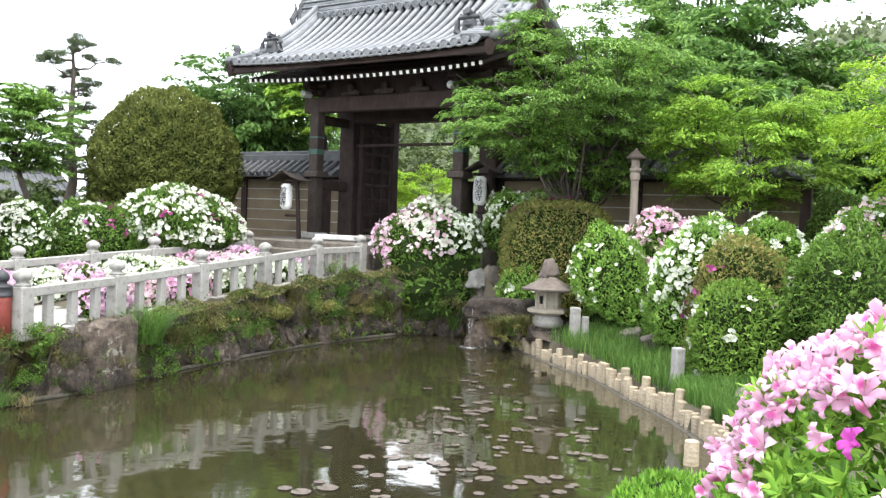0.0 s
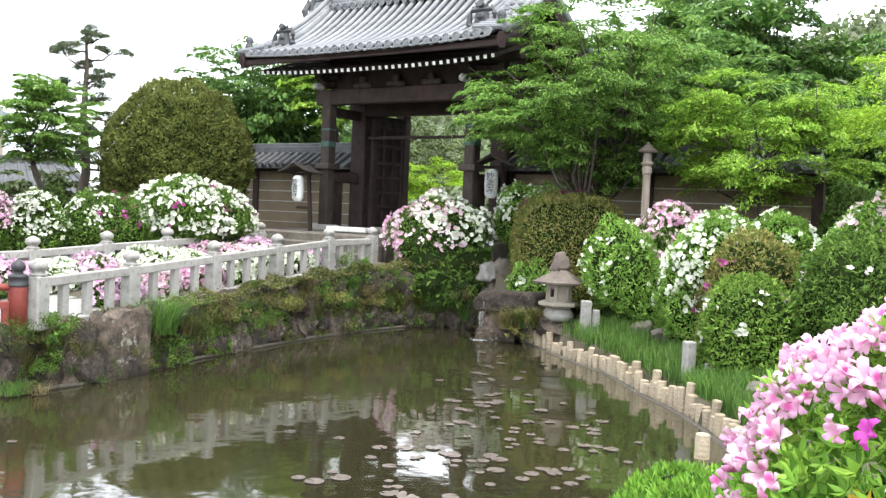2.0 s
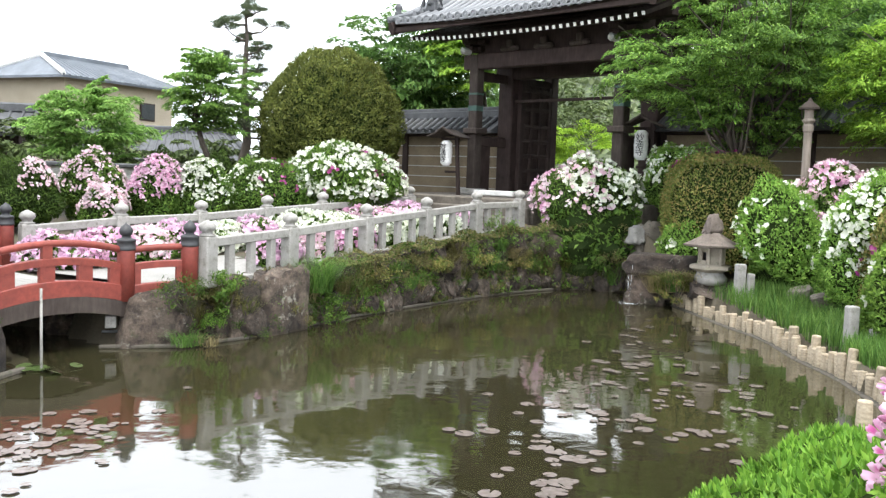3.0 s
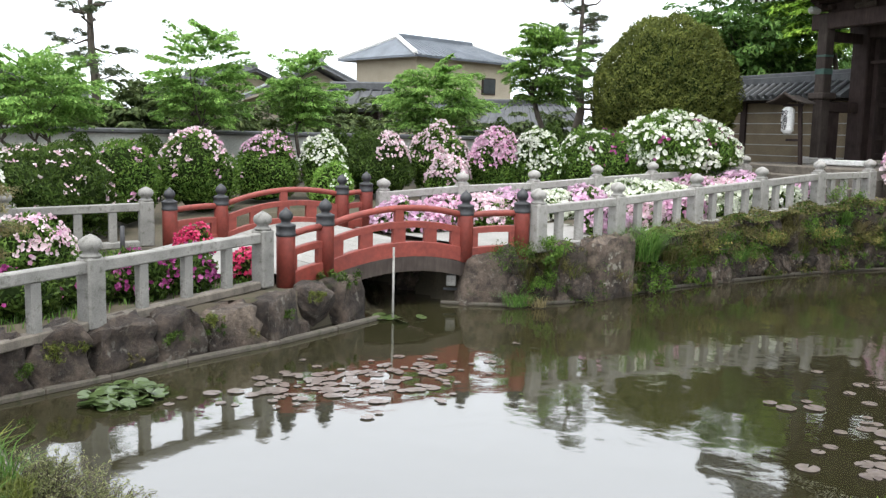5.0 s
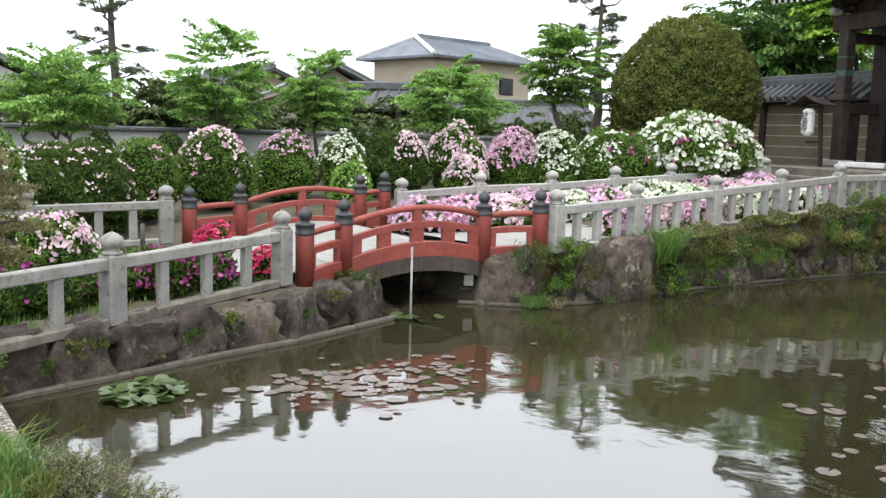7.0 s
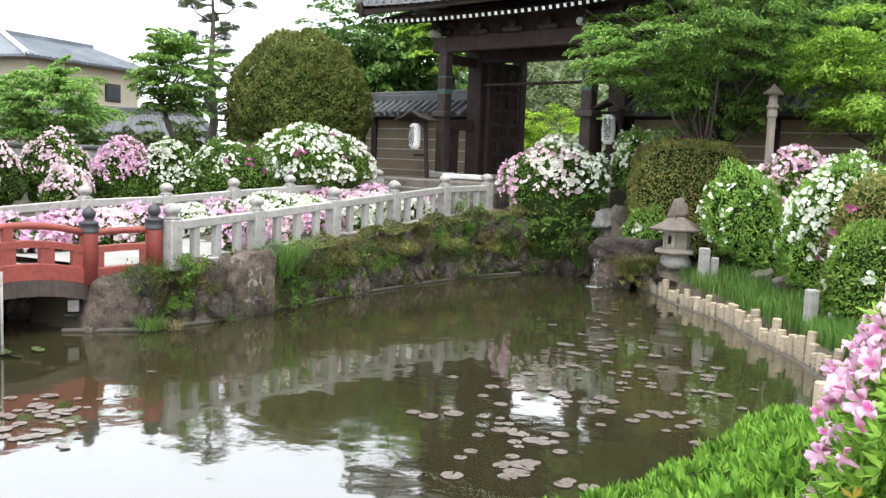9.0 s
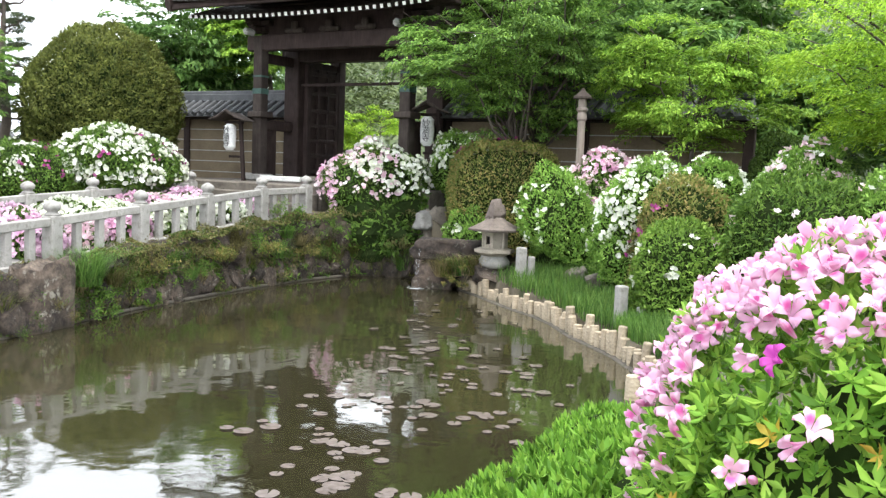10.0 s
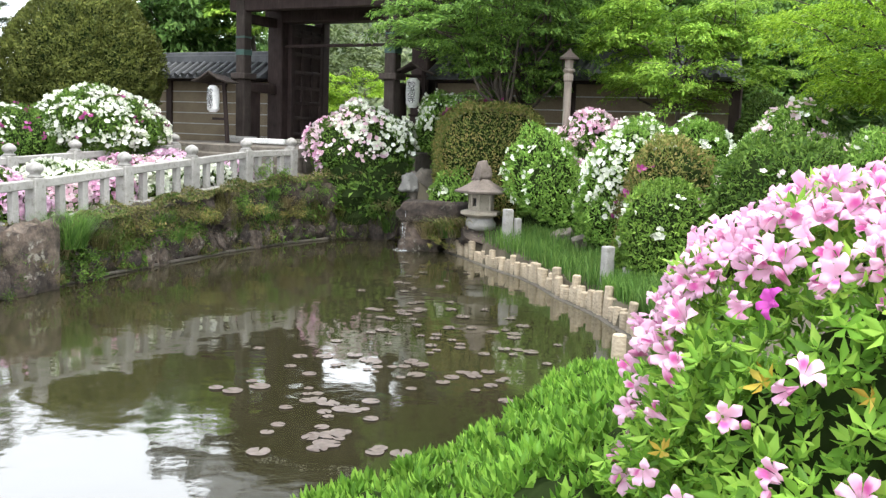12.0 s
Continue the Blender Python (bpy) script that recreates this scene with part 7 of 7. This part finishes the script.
    rng = np.random.RandomState(seed)
    ob = thing(name, label, "plant", group, pose(x, y, z))
    bm = bmesh.new()
    pts, nrm = [], []
    for k in range(count):
        a, lean = rng.uniform(0, 6.28), rng.uniform(0.1, 1.0) ** 0.7
        tip = np.array([math.cos(a) * r * lean, math.sin(a) * r * lean, h * rng.uniform(0.5, 1.0) * (1.1 - 0.5 * lean)])
        q = limb_path(rng, (rng.normal(0, 0.03), rng.normal(0, 0.03), -0.03), tip, 0.15, 6)
        tube(bm, q, np.linspace(0.004, 0.0015, 6), 3)
        s = rng.uniform(0.25, 1.0, 34)
        i0 = np.minimum((s * 5).astype(int), 4)
        pts.append(q[i0] + (q[i0 + 1] - q[i0]) * (s * 5 - i0)[:, None] + rng.normal(0, leaf_size * 0.5, (34, 3)))
        nrm.append(rng.normal(0, 0.7, (34, 3)) + np.array([0, 0, 0.7]))
    part("stem_mass", bm, "bark", ob)
    to_object("foliage", leaf_mesh("foliage", rng, np.concatenate(pts), unit(np.concatenate(nrm)), leaf_size, 0.32, 0.5), leaf, ob)
    return ob


fern_plant("corner_plant", "dark ferny shrub at the fence foot", -6.1, 2.9, 0.3, 0.42, 0.42, "l_dark", 120, 0.040, 181, "corner plants")
fern_plant("corner_plant", "green leafy shrub at the fence foot", -6.3, 3.15, 0.3, 0.34, 0.34, "l_bush", 90, 0.040, 182, "corner plants")
fern_plant("corner_plant", "dark low plant on the bank", -5.75, 2.55, 0.3, 0.28, 0.22, "l_dark", 70, 0.036, 183, "corner plants")
for k, (x, y, z) in enumerate(((-2.95, 14.95, 0.52), (-2.35, 16.15, 0.55), (-3.6, 13.6, 0.45), (-1.75, 17.1, 0.40))):
    fern_plant("wall_fern", "yellow-green fern arching from the rock wall", x, y, z, 0.42, 0.34, "l_russet", 34, 0.05, 411 + k, "wall ferns")
fern_plant("wispy_shrub", "wispy grey-green shrub leaning over the water", -3.90, 2.40, 0.12, 0.40, 0.44, "l_wisp", 190, 0.019, 184, "wispy shrubs")
fern_plant("wispy_shrub", "wispy olive shrub leaning over the water", -3.62, 2.55, 0.06, 0.30, 0.36, "l_wisp", 110, 0.019, 185, "wispy shrubs")
fern_plant("wispy_shrub", "thin grey shrub beside the kerb", -4.0, 2.42, 0.2, 0.26, 0.36, "l_wisp", 90, 0.020, 186, "wispy shrubs")
for x, y, r, h, n, leaf, t in ((-4.0, 2.05, 0.22, 0.24, 300, "l_grass", "clump of long arching grass"), (-4.25, 1.95, 0.25, 0.14, 420, "l_grass", "clump of vivid green grass"),
                               (-4.1, 1.70, 0.28, 0.16, 520, "l_grass", "thick green grass clump"), (-3.8, 1.75, 0.25, 0.15, 420, "l_grass", "clump of vivid green grass"), (-4.45, 1.72, 0.25, 0.13, 420, "l_grass", "thick green grass clump"),
                               (-3.75, 2.02, 0.18, 0.13, 260, "l_dome", "short dry grass clump"), (-4.7, 1.95, 0.3, 0.10, 420, "l_dome", "short olive grass clump"), (-5.0, 2.2, 0.3, 0.09, 380, "l_dome", "short olive grass clump"), (-3.5, 1.65, 0.25, 0.12, 360, "l_grass", "thick green grass clump")):
    tuft(x, y, 0.42, r, h * 0.8, int(n * 1.5), leaf, t, "grass_tuft", 1.1, 0.0034)
tuft(-4.35, 2.22, 0.40, 0.16, 0.16, 160, "l_dome", "dry grass beside the kerb", "grass_tuft", 1.2, 0.006)
tuft(-5.35, 2.6, 0.42, 0.2, 0.12, 240, "l_dome", "dry grass beside the kerb", "grass_tuft", 1.2, 0.005)
for x, y, z, sx, sz, k in ((-3.93, 2.26, 0.20, 0.17, 0.16, 3), (-4.05, 2.36, 0.22, 0.22, 0.15, 6), (-6.32, 2.72, 0.52, 0.36, 0.26, 4)):
    ob = stone(None, x, y, z, sx, sx * 0.8, sz, 40 * k, k, "rock" if sx < 0.3 else "old_granite", "corner_stone")
    tagged(ob, "dark weathered stone half hidden in the grass" if sx < 0.3 else "pale grey rounded stone behind the plants", "rock", "corner stones")
bm = bmesh.new()
tube(bm, [(-9.7, 7.55, 0.4), (-9.7, 7.55, 0.92)], [0.035, 0.03], 10)
tagged(part("short_post", bm, "black_metal", smooth=True), "short black garden post standing in the lawn", "post")
for x, y, h in ((-4.35, 1.99, 0.33), (-4.28, 2.10, 0.31), (-4.07, 1.68, 0.32)):
    ob = thing("dandelion_clock", "dandelion seed head on a pale stalk", "flower", "dandelions", pose(x, y, 0.42))
    bm = bmesh.new()
    tube(bm, [(0, 0, -0.05), (0.02, 0, h * 0.5), (0.05, 0.01, h)], [0.005, 0.004, 0.004], 6)
    part("stalk", bm, "l_grass", ob)
    rs = np.random.RandomState(5)
    d = unit(rs.normal(0, 1, (160, 3)))
    to_object("seed_head", leaf_mesh("seed_head", rs, d * 0.022 + np.array([0.05, 0.01, h]), d, 0.014, 0.3), "p_white", ob)


def pine_shrub(x, y, z, r, h):
    rng = np.random.RandomState(121)
    ob = thing("spreading_pine", "old spreading pine with ochre-tinged needle pads", "tree", m=pose(x, y, z))
    bm = bmesh.new()
    tube(bm, [(0, 0, -0.1), (0.05, 0.03, 0.35), (-0.05, 0.0, 0.7), (0.02, 0, 1.1)], [0.10, 0.085, 0.07, 0.04], 8)
    pts, nrm = [], []
    for k in range(74):
        a = rng.uniform(0, 6.28)
        zz = h * rng.uniform(0.2, 1.0)
        rr = r * rng.uniform(0.1, 1.0) ** 0.6 * (1.2 - 0.65 * zz / h)
        c = np.array([rr * math.cos(a), rr * math.sin(a), zz])
        if k % 2:
            tube(bm, limb_path(rng, (0, 0, 0.25 + 0.45 * zz), c, 0.06, 5), np.linspace(0.032, 0.008, 5), 5)
        cnt = 420
        pr = 0.27 * rng.uniform(0.7, 1.25)
        d = unit(rng.normal(0, 1, (cnt, 3))) * np.array([1, 1, 0.32])
        pts.append(c + d * pr * rng.uniform(0.2, 1, (cnt, 1)))
        nrm.append(rng.normal(0, 1, (cnt, 3)) + np.array([0, 0, 0.6]))
    part("trunk", bm, "bark", ob, smooth=True)
    to_object("needle_mass", leaf_mesh("needle_mass", rng, np.concatenate(pts), unit(np.concatenate(nrm)), 0.085, 0.12, 0.6), "l_pinebush", ob)


pine_shrub(-8.65, 4.15, 0.45, 1.2, 1.66)


# ---- foreground azalea and hedge ----
def whorl(rs, leaves=6, up=0.55):
    """One shoot tip: a ring of pointed folded leaves, 1 long."""
    v, f = [], []
    for k in range(leaves):
        a = 2 * math.pi * k / leaves + rs.uniform(-0.25, 0.25)
        t = up + rs.uniform(-0.25, 0.25)
        d = np.array([math.cos(a) * math.cos(t), math.sin(a) * math.cos(t), math.sin(t)])
        s = np.array([-math.sin(a), math.cos(a), 0])
        n = np.cross(d, s)
        ln = rs.uniform(0.75, 1.1)
        o = len(v)
        for u, wd, bend in ((0.05, 0.03, 0), (0.50, 0.185, 0.02), (1.0, 0.01, -0.10)):
            c = d * u * ln - n * bend
            v += [c - s * wd * ln - n * wd * 0.4, c, c + s * wd * ln - n * wd * 0.4]
        for j in range(2):
            b = o + 3 * j
            f += [(b, b + 1, b + 4, b + 3), (b + 1, b + 2, b + 5, b + 4)]
    return np.array(v), np.array(f)


def scatter(name, rng, protos, pts, nrm, size, tilt=0.3, spread=0.25):
    """One mesh of small shapes set on points, each turned to its normal."""
    V, F, o = [], [], 0
    n, t, b = frames(rng, nrm, tilt)
    pick = rng.randint(0, len(protos), len(pts))
    s = size * rng.uniform(1 - spread, 1 + spread, len(pts))
    for k, (pv, pf) in enumerate(protos):
        idx = np.where(pick == k)[0]
        if not len(idx):
            continue
        q = (pv[None, :, 0:1] * t[idx, None] + pv[None, :, 1:2] * b[idx, None] + pv[None, :, 2:3] * n[idx, None]) * s[idx, None, None] + pts[idx, None]
        V.append(q.reshape(-1, 3))
        F.append((pf[None] + (np.arange(len(idx)) * len(pv))[:, None, None] + o).reshape(-1, pf.shape[1]))
        o += len(idx) * len(pv)
    return fast_mesh(name, np.concatenate(V), np.concatenate(F))


def petal_material(name, throat, body, rim):
    m, n, l, b = nodes_of(name)
    c = n.new("ShaderNodeTexCoord")
    ln = n.new("ShaderNodeVectorMath")
    ln.operation = "LENGTH"
    l.new(c.outputs["Object"], ln.inputs[0])
    f = tex(n, l, 60, 4, 0.6)
    add = n.new("ShaderNodeMath")
    add.operation = "MULTIPLY_ADD"
    add.inputs[1].default_value = 0.02
    l.new(f, add.inputs[0])
    l.new(ln.outputs["Value"], add.inputs[2])
    col = ramp(n, l, add.outputs[0], [(0.010, body), (0.030, rim), (0.055, rim)])
    va = n.new("ShaderNodeVectorMath")
    va.operation = "DISTANCE"
    l.new(c.outputs["Object"], va.inputs[0])
    va.inputs[1].default_value = (0.017, 0.0, 0.002)
    sub = n.new("ShaderNodeMath")
    sub.operation = "MULTIPLY_ADD"
    sub.inputs[1].default_value = 0.012
    l.new(f, sub.inputs[0])
    l.new(va.outputs["Value"], sub.inputs[2])
    col = mixed(n, l, ramp(n, l, sub.outputs[0], [(0.014, (0.9, 0.9, 0.9)), (0.028, (0, 0, 0))]), col, throat)
    o = n.new("ShaderNodeObjectInfo")
    v = ramp(n, l, o.outputs["Random"], [(0, (0.86, 0.80, 0.86)), (1, (1.08, 1.1, 1.08))])
    col = mixed(n, l, 1.0, col, v, "MULTIPLY")
    l.new(col, b.inputs["Base Color"])
    b.inputs["Roughness"].default_value = 0.55
    t = n.new("ShaderNodeBsdfTranslucent")
    l.new(col, t.inputs["Color"])
    x = n.new("ShaderNodeMixShader")
    x.inputs[0].default_value = 0.35
    l.new(b.outputs[0], x.inputs[1])
    l.new(t.outputs[0], x.inputs[2])
    l.new(x.outputs[0], n["Material Output"].inputs[0])
    return m


M["petal_near"] = petal_material("near_pink_petal", (0.62, 0.07, 0.34), (0.73, 0.28, 0.49), (0.80, 0.50, 0.66))
M["petal_bud"] = petal_material("pink_bud", (0.54, 0.12, 0.30), (0.60, 0.20, 0.38), (0.72, 0.36, 0.54))
M["petal_magenta"] = petal_material("near_magenta_petal", (0.34, 0.01, 0.20), (0.42, 0.03, 0.30), (0.50, 0.06, 0.38))
M["l_sere"] = leafy("yellowed_leaf", (0.30, 0.20, 0.03), (0.48, 0.34, 0.05), (0.60, 0.46, 0.10), 0.3)


def azalea_flower(k, openness=1.0):
    """Five wavy petals on a funnel, about 9 cm across."""
    rs = np.random.RandomState(140 + k)
    v, f = [], []
    droop = rs.uniform(-0.018, 0.010, 5)
    for p in range(5):
        a0 = 2 * math.pi * p / 5
        o = len(v)
        wob, long = rs.uniform(-0.10, 0.10), rs.uniform(0.9, 1.08)
        for i, (r, half, z) in enumerate(((0.004, 0.64, -0.034), (0.014, 0.62, -0.013), (0.028, 0.57, 0.004), (0.043, 0.44, 0.012), (0.055, 0.06, 0.002))):
            for j in (-1, -0.5, 0, 0.5, 1):
                a = a0 + wob + half * j
                edge = (0.007 * math.cos(j * 5 + p + k) + droop[p]) * (i / 4) ** 2
                rr = r * openness * long * (1 - 0.05 * abs(j))
                v.append((rr * math.cos(a), rr * math.sin(a), z * (2 - openness) + edge + 0.007 * (1 - abs(j)) * (i / 4)))
        for i in range(4):
            for j in range(4):
                b = o + i * 5 + j
                f.append((b, b + 1, b + 6, b + 5))
    me = fast_mesh("azalea_flower", np.array(v), np.array(f))
    for p in me.polygons:
        p.use_smooth = True
    return me


def dome_points(rng, count, c, rx, ry, rz, power=2.4, low=-0.4):
    d = unit(rng.normal(0, 1, (count * 3, 3)))
    d = d[d[:, 2] > low][:count]
    rho = np.hypot(d[:, 0], d[:, 1])
    k = (rho ** power + np.abs(d[:, 2]) ** power) ** (-1 / power) * lumpy(d, 7, 3.0, 0.06)
    p = d * k[:, None] * np.array([rx, ry, rz]) + np.array(c)
    return p, unit(d / np.array([rx, ry, rz]))


def front_azalea():
    rng = np.random.RandomState(150)
    m = pose(1.82, 2.28, 0.0, 0, 0, -38.5)
    ob = thing("front_azalea", "large azalea bush with pink blossoms and bright green leaves", "shrub", "azaleas", m)
    c, R, power = (0, 0, 1.10), (1.10, 0.66, 0.95), 2.9
    bm = bmesh.new()
    bmesh.ops.create_icosphere(bm, subdivisions=3, radius=1.0)
    for v in bm.verts:
        v.co = Vector((c[0] + v.co.x * R[0] * 0.76, c[1] + v.co.y * R[1] * 0.76, max(0.4, c[2] + v.co.z * R[2] * 0.80)))
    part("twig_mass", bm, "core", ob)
    protos = [whorl(np.random.RandomState(160 + k), 5 + k % 3, 0.30 + 0.1 * k) for k in range(5)]
    p, nn = dome_points(rng, 5900, c, *R, power=power)
    clump = np.sin(p @ np.array([11.0, 4.0, 7.0])) + np.sin(p @ np.array([-6.0, 9.0, 12.0]) + 1.3)
    p = p - nn * (rng.uniform(-0.01, 0.15, (len(p), 1)) - 0.028 * clump[:, None])
    to_object("foliage", scatter("foliage", rng, protos, p, nn + np.array([0, 0, 0.55]), 0.052, 0.45, 0.4), "l_near", ob)
    p, nn = dome_points(rng, 420, c, *R, power=power)
    keep = (p[:, 1] < 0.1) & (rng.uniform(0, 1, len(p)) < 0.10)
    to_object("sere_leaves", scatter("sere_leaves", rng, protos[:2], p[keep] - nn[keep] * 0.03, nn[keep], 0.05, 0.5), "l_sere", ob, "a few yellowed leaves")
    flowers = [azalea_flower(k, o) for k, o in enumerate((1.0, 0.95, 0.88, 0.8, 1.0, 0.72, 0.92, 0.62))]
    bud = bmesh.new()
    lathe(bud, [(0.004, -0.03), (0.008, -0.01), (0.012, 0.008), (0.009, 0.024), (0.002, 0.034)], None, 8)
    bud_me = bpy.data.meshes.new("bud")
    bud.to_mesh(bud_me)
    bud.free()
    p, nn = dome_points(rng, 9000, c, *R, power=power)
    toward = -(p[:, 1] - c[1]) * 1.3
    band = p[:, 2] > 1.71 + 0.27 * np.clip(p[:, 0] + 1.0, 0, 1.5) + 0.07 * np.sin(p[:, 0] * 8) + rng.normal(0, 0.05, len(p))
    few = (rng.uniform(0, 1, len(p)) < np.where(p[:, 0] < -0.5, 0.15, 0.05)) & (p[:, 2] > 0.9)
    order = [i for i in range(len(p)) if (band[i] or few[i]) and toward[i] > -0.16 and p[i, 0] < 0.8]
    order.sort(key=lambda i: bool(band[i]))
    heads, count = [], 0
    for i in order:
        gap = (0.074 if p[i, 0] < 0.0 else 0.24) if band[i] else (0.135 if p[i, 0] < -0.5 else 0.2)
        if count > 285 or not all((p[i] - q) @ (p[i] - q) > gap * gap for q in heads):
            continue
        heads.append(p[i])
        axis = unit((nn[i] + np.array([-0.10, -0.40, 0.05]) + rng.normal(0, 0.25, 3))[None])[0]
        swing = rng.uniform(0, 6.28)
        n_head = rng.choice([2, 3, 4]) if band[i] else rng.choice([1, 1, 2])
        side = unit(np.cross(axis, rng.normal(0, 1, (1, 3))))[0]
        other = np.cross(axis, side)
        for k in range(n_head):
            t = swing + 6.28 * k / n_head
            out = side * math.cos(t) + other * math.sin(t)
            face = Vector(axis + out * rng.uniform(0.45, 1.0) + rng.normal(0, 0.18, 3))
            at = p[i] + nn[i] * rng.uniform(0.015, 0.06) + out * (0.036 if n_head > 1 else 0.0) * rng.uniform(0.8, 1.3)
            q = face.to_track_quat("Z", "Y").to_matrix().to_4x4()
            to_object("blossom", flowers[count % 8], "petal_near", ob, m=Matrix.Translation(Vector(at)) @ q @ pose(0, 0, 0, 0, 0, rng.uniform(0, 360)) @ Matrix.Scale(rng.uniform(0.84, 1.08), 4))
            count += 1
        if len(heads) % 3 == 0:
            q = Vector(axis + rng.normal(0, 0.5, 3)).to_track_quat("Z", "Y").to_matrix().to_4x4()
            to_object("bud", bud_me, "petal_bud", ob, m=Matrix.Translation(Vector(p[i] + nn[i] * 0.02 + side * 0.05)) @ q)
    q = Matrix.Scale(0.72, 4) @ Vector((-0.7, -0.7, 0.35)).to_track_quat("Z", "Y").to_matrix().to_4x4()
    to_object("blossom", flowers[0], "petal_magenta", ob, "single deep magenta blossom", m=Matrix.Translation(m.inverted() @ Vector((0.89, 1.90, 1.87))) @ q)
    return ob


front_azalea()


def hedge(label, x, y, r, top, base=0.42):
    rng = np.random.RandomState(int(abs(x * 700 + y * 90)) % 9999)
    ob = thing("low_hedge", label, "shrub", "front hedge")
    h = (top - base)
    c, R = (x, y, base + 0.35 * h), (r, r * 0.85, 0.65 * h)
    bm = bmesh.new()
    bmesh.ops.create_icosphere(bm, subdivisions=3, radius=1.0)
    for v in bm.verts:
        v.co = Vector((c[0] + v.co.x * R[0] * 0.84, c[1] + v.co.y * R[1] * 0.84, max(0.2, c[2] + v.co.z * R[2] * 0.84)))
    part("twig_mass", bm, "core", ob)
    protos = [whorl(np.random.RandomState(170 + k), 5, 0.95) for k in range(4)]
    p, nn = dome_points(rng, int(1150 * r), c, *R, low=-0.6)
    to_object("foliage", scatter("foliage", rng, protos, p - nn * rng.uniform(0, 0.05, (len(p), 1)), nn * 0.6 + np.array([0, 0, 0.8]), 0.068, 0.3), "l_hedge", ob)
    return ob


for x, y, r, top in ((0.15, 3.85, 0.42, 0.62), (0.55, 4.2, 0.42, 0.64), (0.92, 4.65, 0.42, 0.66), (1.3, 5.2, 0.45, 0.68), (1.6, 5.75, 0.45, 0.70), (0.12, 3.15, 0.38, 0.82), (0.48, 3.3, 0.43, 0.90), (0.84, 3.1, 0.46, 1.10), (1.18, 3.25, 0.5, 1.28), (1.0, 3.95, 0.48, 0.92), (1.4, 4.5, 0.48, 0.98), (0.66, 2.55, 0.45, 0.98), (0.22, 2.6, 0.36, 0.80), (1.5, 3.6, 0.6, 1.3)):
    hedge("low azalea hedge of upright bright green shoots", x, y, r, top)

for x, y, sx, k in ((0.66, 4.52, 0.13, 1), (0.47, 4.36, 0.09, 4), (1.52, 5.95, 0.08, 7)):
    ob = stone(None, x, y, 0.58, sx, sx, sx * 0.8, 50 * k, k, "concrete_log", "pebble")
    tagged(ob, "cream rounded stone at the hedge edge", "stone", "hedge stones")
